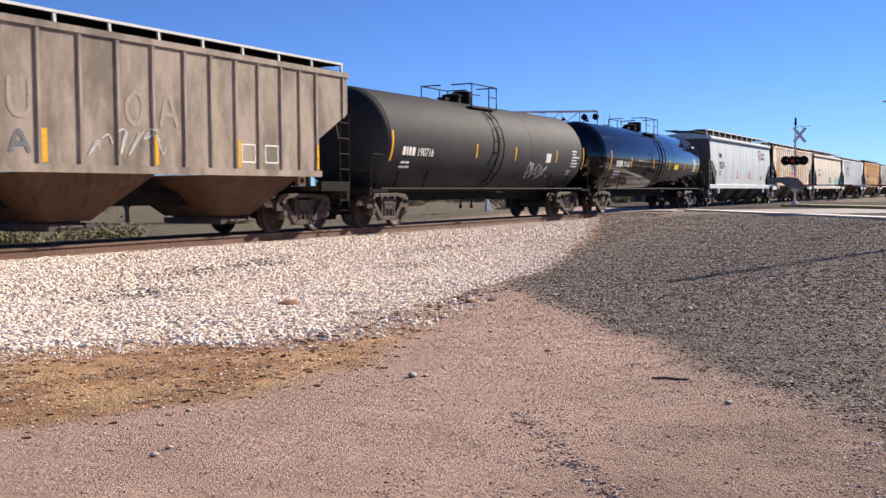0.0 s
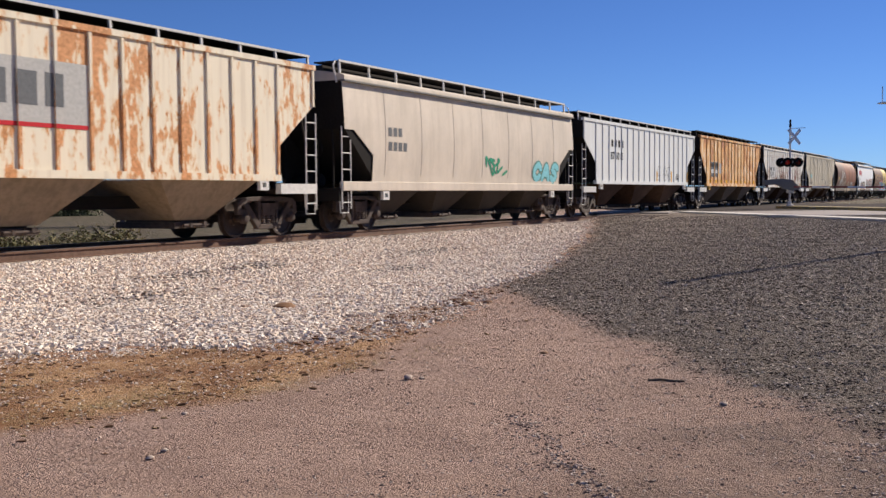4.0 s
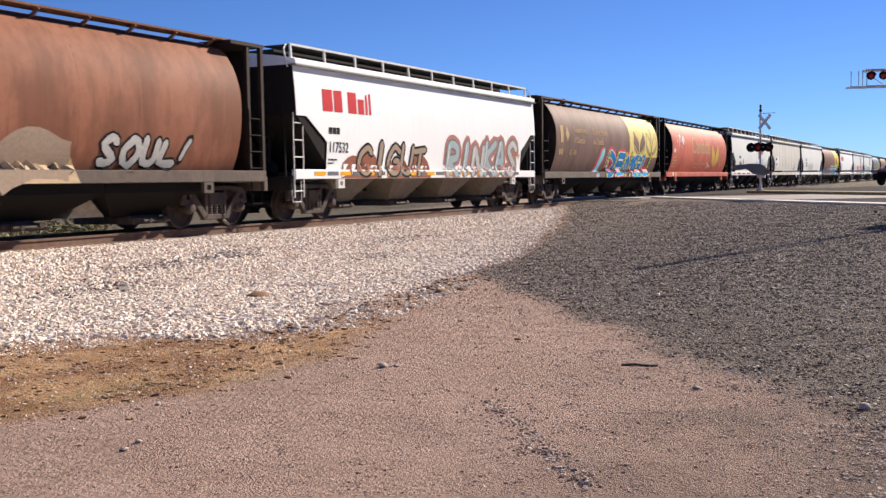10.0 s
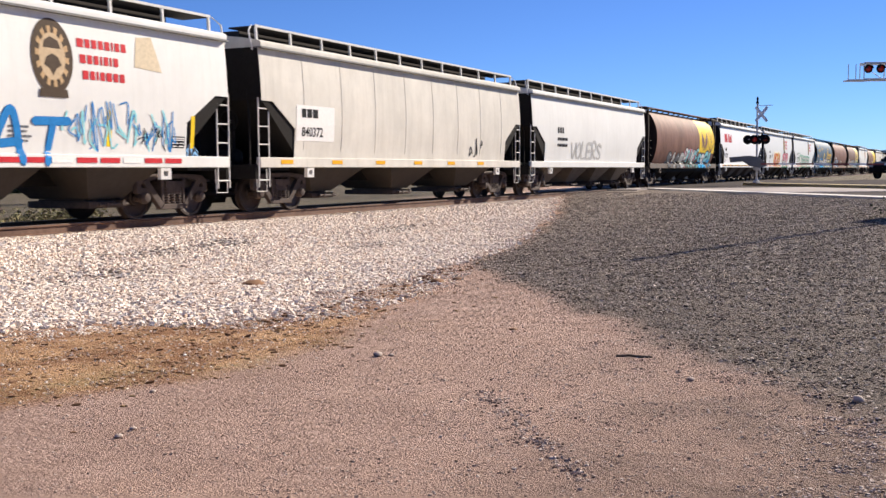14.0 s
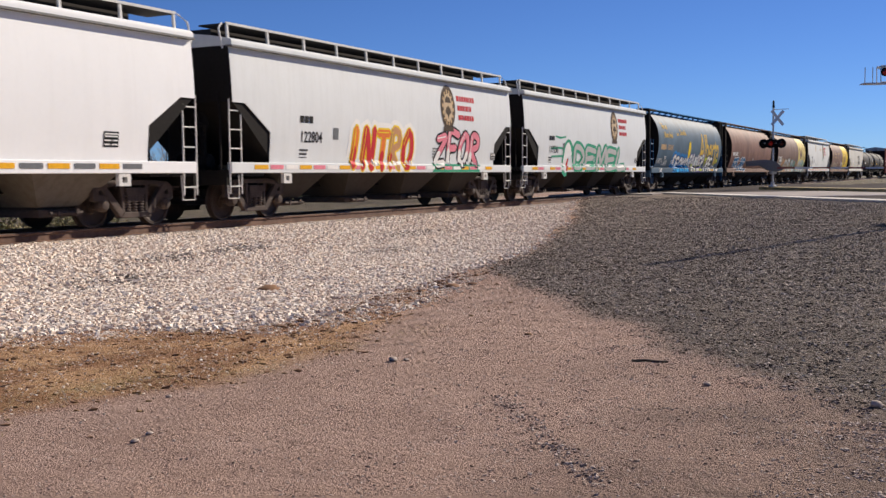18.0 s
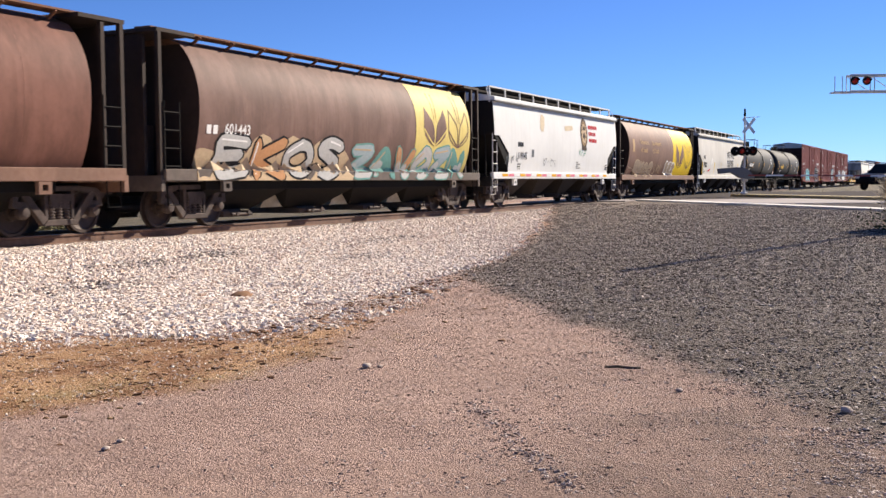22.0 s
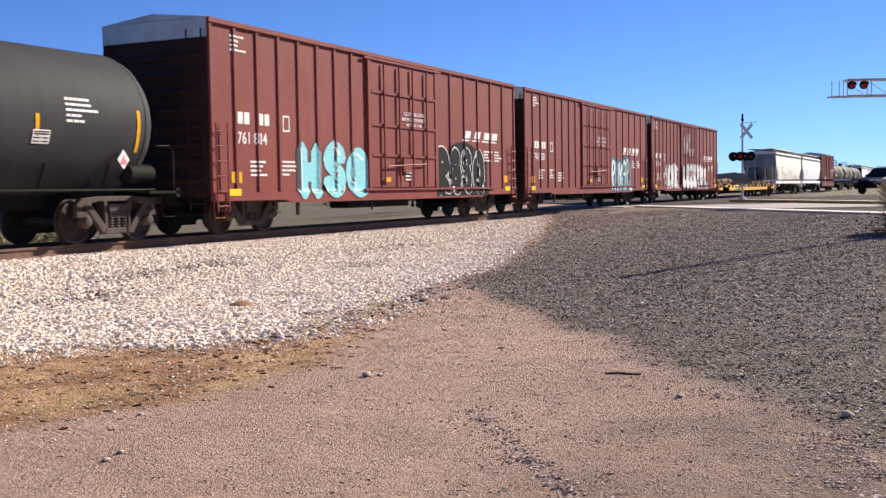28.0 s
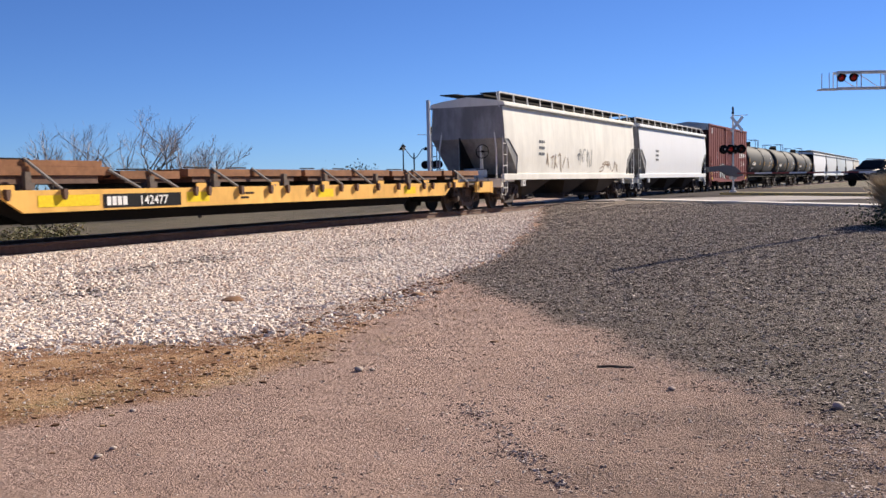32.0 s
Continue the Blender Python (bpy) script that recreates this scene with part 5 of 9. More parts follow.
def box_car(index, label, body_paint, number=None, ribs=19):
    length = COUPLINGS[index + 1] - COUPLINGS[index]
    half, body = length / 2, length / 2 - 0.52
    car = car_thing(index, "boxcar", label, "boxcar")
    w, z0, top = 1.53, 0.78, 4.93
    part("box_body", Geo().box(-body, body, -w, w, z0 + 0.12, top), body_paint, car)
    door0, door1 = -body + 0.39 * 2 * body, -body + 0.625 * 2 * body
    xs = [-body + 0.07 + i * (door0 + body - 0.1) / 8 for i in range(8)] + [body - 0.07 - i * (body - door1 - 0.1) / 6 for i in range(6)]
    for x in xs:
        part("rib", lambda: Geo().prism([(-0.055, 0), (-0.045, -0.036), (0.045, -0.036), (0.055, 0)], "z", z0 + 0.22, top - 0.08), body_paint, car, key="boxrib", at=pose(x, -w, 0))
    part("side_sill", Geo().prism([(-body, z0 + 0.02), (-body, z0 + 0.22), (body, z0 + 0.22), (body, z0 + 0.02), (body - 2.9, z0 + 0.02), (body - 3.3, z0 - 0.06), (-body + 3.3, z0 - 0.06), (-body + 2.9, z0 + 0.02)], "y", -w - 0.06, -w + 0.02), body_paint, car)
    part("top_chord", Geo().box(-body, body, -w - 0.06, -w + 0.02, top - 0.09, top + 0.02), body_paint, car)
    part("roof", Geo().prism([(-w - 0.03, top + 0.021), (0, top + 0.20), (w + 0.03, top + 0.021)], "x", -body - 0.02, body + 0.02), GALV, car, "galvanised steel roof")
    # thin sheet over each end, painted as dark as its shade
    for s in (-1, 1):
        part("end_sheet", lambda: Geo().box(body, body + 0.006, -w + 0.01, w - 0.01, z0 + 0.12, top - 0.02), BOX_END, car, "red end darkened for its own shade", key=("bxend", round(body, 2)), at=pose(0, 0, 0, 0, 0, 0 if s > 0 else 180))
    for i in range(16):
        x = -body + 0.6 + i * (2 * body - 1.2) / 15
        part("roof_seam", lambda: Geo().prism([(-w, 0.03), (0, 0.212), (w, 0.03), (0, 0.24)], "x", -0.03, 0.03), GALV, car, key="roofseam", at=pose(x, 0, top))
    door = part("plug_door", Geo().box(door0, door1, -w - 0.05, -w + 0.01, z0 + 0.3, top - 0.16), body_paint, car, "plug door with locking bars", bevel=0.01)
    dw = door1 - door0
    for f in (0.26, 0.5, 0.76):
        part("door_rail", Geo().box(door0 + 0.1, door1 - 0.1, -w - 0.085, -w - 0.05, z0 + 0.3 + (top - z0 - 0.5) * f - 0.04, z0 + 0.3 + (top - z0 - 0.5) * f + 0.04), body_paint, door)
    for f in (0.18, 0.40, 0.60, 0.82):
        part("locking_bar", Geo().tube([(door0 + dw * f, -w - 0.11, z0 + 0.35), (door0 + dw * f, -w - 0.11, top - 0.25)], 0.028), body_paint, door)
    part("locking_gear", Geo().box(door0 + dw * 0.44, door0 + dw * 0.56, -w - 0.14, -w - 0.05, 1.55, 1.95).tube([(door0 + dw * 0.2, -w - 0.13, 1.7), (door0 + dw * 0.8, -w - 0.13, 1.8)], 0.025), body_paint, door)
    part("door_track", Geo().box(door0 - 0.4, body - 2.2, -w - 0.12, -w - 0.06, z0 + 0.22, z0 + 0.28).box(door0 - 0.3, door1 + 0.3, -w - 0.10, -w - 0.06, top - 0.18, top - 0.12), body_paint, car)
    for s in (-1, 1):
        part("door_post", Geo().box((door0 if s < 0 else door1) - 0.09, (door0 if s < 0 else door1) + 0.09, -w - 0.075, -w + 0.01, z0 + 0.22, top - 0.08), body_paint, car)
        rot = pose(0, 0, 0, 0, 0, 0 if s > 0 else 180)
        part("corrugated_end", lambda: [g := Geo(), [g.lathe([(-1.35, 0.02), (-1.2, 0.09), (1.2, 0.09), (1.35, 0.02)], 8, "y", (body, 0, z)) for z in (1.3, 1.7, 2.1, 2.5, 2.9, 3.3, 3.7, 4.1)]][0], BOX_END, car, key=("corr", round(body, 2)), smooth=40, at=rot)
        part("end_ladder", lambda: ladder_geo(0, 0, 0.6, 4.7, 0.42, 11), BOX_END, car, key="boxendladder", at=pose(s * (body + 0.08), -1.2, 0, 0, 0, 90))
        part("ladder", lambda: ladder_geo(0, -w - 0.09, 0.55, 2.6, 0.42, 6), body_paint, car, "short side ladder", key="boxladder", at=pose(s * (body - 0.32), 0, 0))
        part("end_name_panel", lambda: Geo().box(body + 0.005, body + 0.03, -w + 0.02, w - 0.02, top - 0.42, top + 0.01), GALV, car, "pale steel strip under the roof", key=("bxname", round(body, 2)), at=rot)
        part("stirrup", lambda: Geo().tube([(-0.22, -w, 0.8), (-0.2, -w, 0.42), (0.2, -w, 0.42), (0.22, -w, 0.8)], 0.018, 5), body_paint, car, key="bstir", at=pose(s * (body - 0.3), 0, 0))
        part("yellow_plate", lambda: Geo().box(-0.2, 0.2, -0.004, 0.002, 0, 0.26), YELLOW, car, key="yplate", at=pose(s * (body - 0.95), -w - 0.008, 1.22))
        part("yellow_plate", lambda: Geo().box(-0.24, 0.24, -0.004, 0.002, 0, 0.16), LIME, car, key="lplate", at=pose(s * (body - 0.8) + (0 if s < 0 else -0.1), -w - 0.065, 1.02 - 0.1))
    part("underframe", Geo().box(-body + 0.3, body - 0.3, -1.3, 1.3, 0.80, 0.92).box(-2.2, 1.6, -0.9, -0.3, 0.5, 0.8).box(-body + 3.5, -body + 3.6, -w, -w + 0.05, 0.4, 0.8).box(-1.9, -1.84, -w, -w + 0.05, 0.45, 0.75), BLACK, car)
    sets = underframe(car, length, BLACK, inset=2.65)
    enlist(car, index, sets)
    return car, Side(lambda z: w, xs, 0.055, 0.036, sill=(1.0, w + 0.061), limit=body), body - MARKS[car.name]


GALV = rusty("galvanised_roof_steel", (0.42, 0.43, 0.43), (0.52, 0.53, 0.53), 0.5, 4.0, 0.4)
# end colours: soot and grime, with the shade of the ends painted in
SHADE = plain("sooty_shaded_ends", (0.022, 0.020, 0.019), 0.7)
BROWN_END = rusty("grimy_shaded_brown_ends", (0.026, 0.016, 0.013), (0.045, 0.027, 0.02), 0.8, 5)
BAY_TAN = paint("dusty_tan_bays", (0.25, 0.19, 0.13), 3.1, 0.2, 0.9, 0.8, 0.3, 0.8)
BAY_RUST = paint("rust_brown_bays", (0.085, 0.05, 0.033), 4.1, 0.3, 0.9, 0.85, 0.3, 0.9)
BAY_DARK = paint("dark_dusty_bays", (0.05, 0.042, 0.036), 5.1, 0.1, 0.6, 0.85)
BAY_GREY = paint("grey_bays", (0.14, 0.12, 0.098), 6.1, 0.15, 0.8, 0.8, 0.3, 0.7)
PAD_YELLOW = plain("ochre_pads", (0.55, 0.34, 0.10), 0.6)


def leaf(x, z, w, h, way):
    """One petal of a wheat ear: a broad blade that ends in an outward point."""
    outer = ((0.02, -0.02), (0.25, 0.08), (0.44, 0.25), (0.50, 0.5), (0.47, 0.75), (0.42, 1.0))
    inner = ((0.02, -0.02), (0.03, 0.2), (0.05, 0.45), (0.11, 0.62), (0.25, 0.78), (0.42, 1.0))
    at = lambda p: (x + way * w * 2 * p[0], z + h * p[1])
    return [at(p) for p in outer], [at(p) for p in inner]


def ear(car, side, x, z, w, h, fill, line, layer):
    """A wheat ear emblem: two filled petals, or their outlines alone, with a stem and a beard."""
    h = h * 0.68
    for s in (-1, 1):
        o, i = leaf(x, z, w, h, s)
        if fill:
            decal("wheat_petal", [[o[k], o[k + 1], i[k + 1], i[k]] for k in range(5)], fill, car, side, layer)
        if line:
            if not fill:
                decal("wheat_outline", ribbon(o, 0.045) + ribbon(i, 0.045), line, car, side, layer + 1)
            decal("wheat_stem", ribbon([(x, z), (x + s * w * 0.44, z + h * 0.16), (x + s * w * 0.96, z + h * 0.42)], 0.06), line, car, side, layer + 2)
            decal("wheat_beard", ribbon([(x + s * 0.07, z + h * 0.66), (x + s * 0.1, z + h * 1.0), (x + s * 0.16, z + h * 1.42)], 0.035), line, car, side, layer + 1)


def small_print(car, side, x, z, material, rows=4, wide=0.9, seed=0, high=0.045):
    rng = random.Random(seed)
    out = []
    for r in range(rows):
        out += bars(x, z - r * high * 2.1, [rng.uniform(1.2, 3.4) for _ in range(rng.randrange(3, 6))], high)
    decal("small_print", [[(min(px, x + wide), pz) for px, pz in p] for p in out if p[0][0] < x + wide], material, car, side, 1)


def data_panel(car, side, x, z, back, front, w=0.55, h=0.42):
    decal("data_panel", [rect(x, z, x + w, z + h)], back, car, side, 1)
    decal("data_panel_print", [rect(x + w * a, z + h * f, x + w * b, z + h * (f + 0.09)) for f, a, b in ((0.12, 0.06, 0.44), (0.12, 0.55, 0.94), (0.38, 0.06, 0.5), (0.38, 0.6, 0.94), (0.64, 0.06, 0.94), (0.8, 0.06, 0.94))], front, car, side, 3)


def emblem(car, side, x, z, r, ring, inner):
    pts = lambda k: [(x + 0.72 * k * r * math.cos(a), z + k * r * math.sin(a)) for a in [i * math.tau / 28 for i in range(28)]]
    o, m, i = pts(1.0), pts(0.8), pts(0.62)
    decal("round_emblem", [o], ring, car, side, 1)
    decal("emblem_ring", [[m[k], m[(k + 1) % 28], i[(k + 1) % 28], i[k]] for k in range(28) if k % 2], FADED, car, side, 3)
    decal("emblem_face", [i], CREAM_SPRAY, car, side, 3)
    decal("emblem_leaf", [[(x, z - 0.5 * r), (x + 0.1 * r, z - 0.32 * r), (x + 0.3 * r, z - 0.22 * r), (x + 0.2 * r, z - 0.02 * r), (x, z + 0.08 * r), (x - 0.2 * r, z - 0.02 * r), (x - 0.3 * r, z - 0.22 * r), (x - 0.1 * r, z - 0.32 * r)]], ring, car, side, 5)
    decal("emblem_crest", [[(x - 0.3 * r, z + 0.22 * r), (x + 0.3 * r, z + 0.22 * r), (x + 0.22 * r, z + 0.42 * r), (x - 0.05 * r, z + 0.52 * r), (x - 0.25 * r, z + 0.4 * r)]], ring, car, side, 5)
    decal("emblem_scroll", [[(x - 0.5 * r, z - 1.06 * r), (x + 0.5 * r, z - 1.06 * r), (x + 0.46 * r, z - 0.84 * r), (x - 0.46 * r, z - 0.84 * r)]], ring, car, side, 6)


def slab_number(car, side, x, z, text, high, mat, mark=(0.9, 0.9, 0.9), drop=1.75):
    decal("owner_mark", bars(x, z + high * drop, mark, high * 0.62, 0.2), mat, car, side, 1, "owner's mark as plain bars")
    decal("car_number", word(text, x, z, high, 0.85), mat, car, side, 1, "black car number" if mat is INK else "pale car number")
    small_print(car, side, x, z - 0.22, mat, 3, 1.1, int(x * 100) % 97)


P = {
    "weathered": paint("weathered_grey_brown_paint", (0.33, 0.275, 0.225), 1.0, 0.5, 0.6, 0.7, 0.2, 0.5, blotch=0.85),
    "matt_black": paint("matt_black_tank_paint", (0.036, 0.037, 0.041), 2.0, 0.0, 0.2, 0.72, 0.1, 0.25, blotch=0.3),
    "gloss_black": paint("gloss_black_tank_paint", (0.004, 0.0045, 0.008), 3.0, 0.0, 0.0, 0.035, 0.0, 0.0, coat=0.0),
    "light_grey": paint("light_grey_paint", (0.53, 0.575, 0.59), 4.0, 0.05, 0.2, 0.5, 0.15, 0.2, blotch=0.12),
    "cream_rust": flaked_paint("cream_paint_with_rust_runs", (0.74, 0.67, 0.53), 5.0, 0.72, (0.42, 0.19, 0.07), (0.62, 0.38, 0.17)),
    "tan_white": paint("tan_white_paint", (0.62, 0.55, 0.46), 6.0, 0.05, 0.3, 0.6, 0.2, 0.25, blotch=0.15),
    "chalk": paint("chalky_white_paint", (0.71, 0.73, 0.72), 7.0, 0.03, 0.15, 0.55, 0.1, 0.2, blotch=0.1),
    "orange_rust": burnt_paint("orange_paint_burnt_with_rust", 8.0),
    "spotted": flaked_paint("off_white_paint_with_rust_flakes", (0.69, 0.68, 0.63), 9.0, 0.5),
    "sand": paint("sand_coloured_paint", (0.63, 0.57, 0.45), 10.0, 0.1, 0.35, 0.6, 0.2, 0.3, blotch=0.3),
    "oxide": paint("oxide_brown_paint", (0.19, 0.09, 0.066), 11.0, 0.25, 0.5, 0.65, 0.2, 0.6, blotch=0.55),
    "white": paint("clean_white_paint", (0.79, 0.80, 0.80), 12.0, 0.02, 0.1, 0.5, 0.05, 0.08),
    "umber": paint("faded_umber_paint", (0.185, 0.112, 0.09), 13.0, 0.3, 0.5, 0.65, 0.2, 0.55, blotch=0.5),
    "red": paint("faded_red_paint", (0.56, 0.135, 0.082), 14.0, 0.2, 0.5, 0.6, 0.15, 0.55, blotch=0.4),
    "ivory": paint("ivory_white_paint", (0.66, 0.665, 0.64), 15.0, 0.10, 0.15, 0.55, 0.15, 0.15, PALE_RUST),
    "bone": paint("bone_coloured_paint", (0.589, 0.566, 0.506), 16.0, 0.05, 0.3, 0.6, 0.2, 0.25, blotch=0.15),
    "pale": paint("pale_grey_paint", (0.64, 0.665, 0.665), 17.0, 0.05, 0.15, 0.5, 0.1, 0.15),
    "steel_blue": paint("faded_steel_blue_paint", (0.07, 0.124, 0.18), 18.0, 0.14, 0.45, 0.6, 0.2, 0.5, blotch=0.45),
    "box_red": paint("boxcar_red_paint", (0.205, 0.05, 0.045), 19.0, 0.04, 0.25, 0.6, 0.12, 0.18, blotch=0.2),
    "deck_yellow": paint("flatcar_yellow_paint", (0.80, 0.46, 0.12), 20.0, 0.25, 0.3, 0.6, 0.2, 0.25, blotch=0.35),
    "cream": paint("cream_white_paint", (0.80, 0.775, 0.69), 21.0, 0.05, 0.2, 0.55, 0.15, 0.2, blotch=0.15),
    # pale end paint greyed by dust and by shade put into the colour
    "dusty_shaded_end": paint("dusty_shaded_end_paint", (0.34, 0.335, 0.325), 22.0, 0.1, 0.5, 0.7, 0.2, 0.5, blotch=0.6),
    "burnt_sienna": paint("burnt_orange_brown_paint", (0.27, 0.115, 0.07), 23.0, 0.36, 0.5, 0.65, 0.2, 0.6, blotch=0.55),
    "dusty_brown": paint("dusty_faded_brown_paint", (0.205, 0.118, 0.088), 24.0, 0.22, 0.5, 0.65, 0.2, 0.5, blotch=0.4),
    "brown_roof": rusty("rusty_brown_roof", (0.14, 0.065, 0.04), (0.24, 0.12, 0.07), 0.85, 6),
}
GREYED = rusty("grimy_dust_sill", (0.085, 0.065, 0.055), (0.14, 0.11, 0.092), 0.8, 6)
RUST_SILL = rusty("rusty_brown_sill", (0.17, 0.09, 0.06), (0.24, 0.14, 0.10), 0.8, 6)


RUSTY_SPRAY = plain("rust_brown_spray", (0.30, 0.12, 0.08), 0.7)
ROSE_SPRAY = plain("dull_rose_spray", (0.42, 0.20, 0.17), 0.7)
BLUE_STEEL = plain("bright_blue_steel_paint", (0.035, 0.16, 0.33), 0.55)
DEEP_BLUE = plain("deep_blue_spray", (0.035, 0.15, 0.30), 0.6)
DULL_BLUE = plain("dull_blue_haze_spray", (0.05, 0.17, 0.26), 0.7)
GHOST = plain("chalky_ghost_lettering", (0.37, 0.315, 0.265), 0.8)
PURPLE = plain("violet_spray", (0.10, 0.06, 0.22), 0.6)
NAVY = plain("navy_spray", (0.012, 0.03, 0.09), 0.6)
CYAN_GREY = plain("grey_blue_spray", (0.36, 0.44, 0.46), 0.6)
HALO = plain("red_pink_halo_spray", (0.60, 0.10, 0.13), 0.6)
PEACH = plain("peach_spray", (0.52, 0.28, 0.14), 0.6)
TEAL = plain("dusty_teal_spray", (0.16, 0.34, 0.30), 0.6)
SMUDGE = plain("yellowed_smudge", (0.66, 0.56, 0.40), 0.6)
SKY_SPRAY = plain("bright_sky_blue_spray", (0.04, 0.45, 0.85), 0.5)
LIME_SPRAY = plain("lime_yellow_spray", (0.55, 0.60, 0.10), 0.55)


def train_head():
    # grey-brown ribbed hopper
    c, s, b = ribbed_hopper(0, "weathered grey-brown ribbed covered hopper with faded spray tags", P["weathered"], BROWN_END, BAY_RUST, BLACK, 17, 3, 1.47, 4.02, posts=WHITE_STEEL, pads=BAY_RUST, cut=1.3, cut_top=3.0, cut_low=2.3, rib_at=(-8.0, -6.6, -5.8, -5.0, -4.0, -3.0, -2.05, -1.1, -0.14, 0.8, 1.75, 2.68, 3.5, 4.32, 5.13, 5.98, 6.72, 7.41, 8.6))
    for x in (-5.2, -1.05, 1.75, 4.35, 7.38):
        decal("reflector", [rect(x, 1.55, x + 0.13, 2.15)], YELLOW, c, s, 1)
    for x in (4.5, 5.35):
        decal("stencil_frame", [rect(x, 1.66, x + 0.5, 1.69), rect(x, 2.05, x + 0.5, 2.08), rect(x, 1.69, x + 0.03, 2.05), rect(x + 0.47, 1.69, x + 0.5, 2.05)], WHITE, c, s, 1)
    for k, (ch, x) in enumerate((("U", -1.75), ("O", 1.0), ("A", 1.95), ("U", -2.7), ("N", -3.7))):
        for stroke in GLYPHS[ch]:
            spray("ghost_lettering", c, s, [(x + 0.5 * p[0], 2.35 + 0.62 * p[1]) for p in stroke], 0.1, GHOST, 1)
    for stroke in GLYPHS["A"]:
        spray("graffiti_tag", c, s, [(-1.72 + 0.4 * p[0], 1.74 + 0.34 * p[1]) for p in stroke], 0.09, SLATE, 1)
    scribble(c, s, 0.0, 1.7, 2.2, 0.6, 6, SILVER, 0.035, 6)
    # two tank cars
    c, s, b = tank_car(1, "matt black tank car with white numbers and yellow strips", P["matt_black"], BLACK, -0.35, (-7.3, -2.0, 1.05, 4.8, 7.65))
    decal("owner_mark", bars(-6.55, 2.03, (0.7, 0.35, 0.6, 0.7), 0.24, 0.2), WHITE, c, s, 1)
    decal("car_number", word("190716", -5.72, 2.03, 0.24), WHITE, c, s, 1, "white car number")
    small_print(c, s, -6.5, 1.8, WHITE, 2, 2.0, 3, 0.06)
    scribble(c, s, 2.3, 1.45, 2.4, 0.6, 11, SILVER, 0.05, 9)
    decal("placard", [rect(3.98, 2.04, 4.42, 2.37)], WHITE, c, s, 1)
    small_print(c, s, 6.55, 2.5, WHITE, 6, 0.95, 14, 0.055)
    data_panel(c, s, 6.3, 1.6, INK, WHITE, 0.4, 0.22)
    c, s, b = tank_car(2, "glossy black tank car with white numbers, reflecting sky", P["gloss_black"], BLACK, 0.5, (-7.08, -4.3, -0.9, 1.8, 4.6, 7.3))
    decal("owner_mark", bars(-6.35, 2.05, (0.7, 0.35, 0.6, 0.7), 0.26, 0.2), WHITE, c, s, 1)
    decal("car_number", word("191657", -5.5, 2.05, 0.25), WHITE, c, s, 1, "white car number")
    small_print(c, s, -6.4, 1.8, WHITE, 3, 2.2, 5, 0.06)
    decal("warning_panel", [rect(2.7, 2.05, 3.4, 2.3)], LIME, c, s, 1)
    small_print(c, s, 6.25, 2.6, WHITE, 6, 0.95, 15, 0.055)
    # light grey smooth hopper
    c, s, b = smooth_hopper(3, "light grey covered hopper with smooth bowed sides", P["light_grey"], BAY_GREY, BAY_GREY, WHITE_STEEL, seams=9, posts=WHITE_STEEL)
    slab_number(c, s, -6.41, 2.27, "93274", 0.42, INK, (1.0, 0.95), 1.5)
    decal("shield_emblem", [[(4.58, 3.3), (5.26, 3.3), (5.22, 3.08), (5.1, 2.95), (4.92, 2.87), (4.74, 2.95), (4.62, 3.08)]], WHITE, c, s, 1)
    for k in range(5):
        x = 4.64 + k * 0.125
        decal("shield_stripe", [[(x, 3.3), (x + 0.065, 3.3), (x + 0.065, 2.98 - 0.06 * (k in (1, 2, 3))), (x, 3.0 - 0.06 * (k in (1, 2, 3)))]], CRIMSON, c, s, 3)
    decal("shield_top", [[(4.55, 3.3), (5.29, 3.3), (5.29, 3.62), (5.18, 3.66), (4.92, 3.58), (4.66, 3.66), (4.55, 3.62)]], INK, c, s, 3)
    for z, a, w in ((3.46, 4.64, 0.54), (3.34, 4.6, 0.6)):
        decal("shield_lettering", [rect(a, z, a + w, z + 0.075)], WHITE, c, s, 5)
    decal("slogan", word("BUILDING", 5.4, 3.31, 0.19), INK, c, s, 1, "black slogan")
    decal("slogan", word("AMERICA", 5.42, 3.03, 0.19), INK, c, s, 1, "black slogan")
    small_print(c, s, -1.9, 2.12, CRIMSON, 4, 0.9, 8, 0.06)
    small_print(c, s, 1.56, 2.12, CRIMSON, 4, 0.85, 18, 0.06)
    data_panel(c, s, 5.35, 1.7, INK, WHITE, 0.4, 0.26)
    for x, w in ((-6.9, 0.95), (-3.85, 0.48), (-1.18, 0.4), (1.3, 0.45), (3.85, 0.5), (6.4, 0.9)):
        decal("reflector", [rect(x, 1.40, x + w, 1.5)], YELLOW, c, s, 1)
    # cream hopper with rust runs
    c, s, b = ribbed_hopper(4, "cream ribbed covered hopper streaked with orange rust", P["cream_rust"], BROWN_END, BAY_TAN, WHITE_STEEL, 17, 3, 1.42, 4.15, cut=1.5, cut_top=3.2, cut_low=2.1)
    decal("worn_billboard", [rect(-1.26, 2.3, 1.2, 3.42)], SILVER, c, s, 1)
    decal("worn_billboard", [rect(-1.26, 2.22, 1.2, 2.3)], CRIMSON, c, s, 2)
    decal("worn_billboard", bars(-1.0, 2.6, (0.6, 0.8, 0.7), 0.6, 0.3), SLATE, c, s, 3)
    decal("owner_mark", bars(-4.4, 2.75, (0.8, 0.8), 0.22), FADED, c, s, 1)
    small_print(c, s, -4.5, 2.3, FADED, 3, 1.6, 9, 0.09)
    # tan smooth hopper
    c, s, b = smooth_hopper(5, "tan-white covered hopper with green and blue tags", P["tan_white"], SHADE, BAY_DARK, WHITE_STEEL, seams=8)
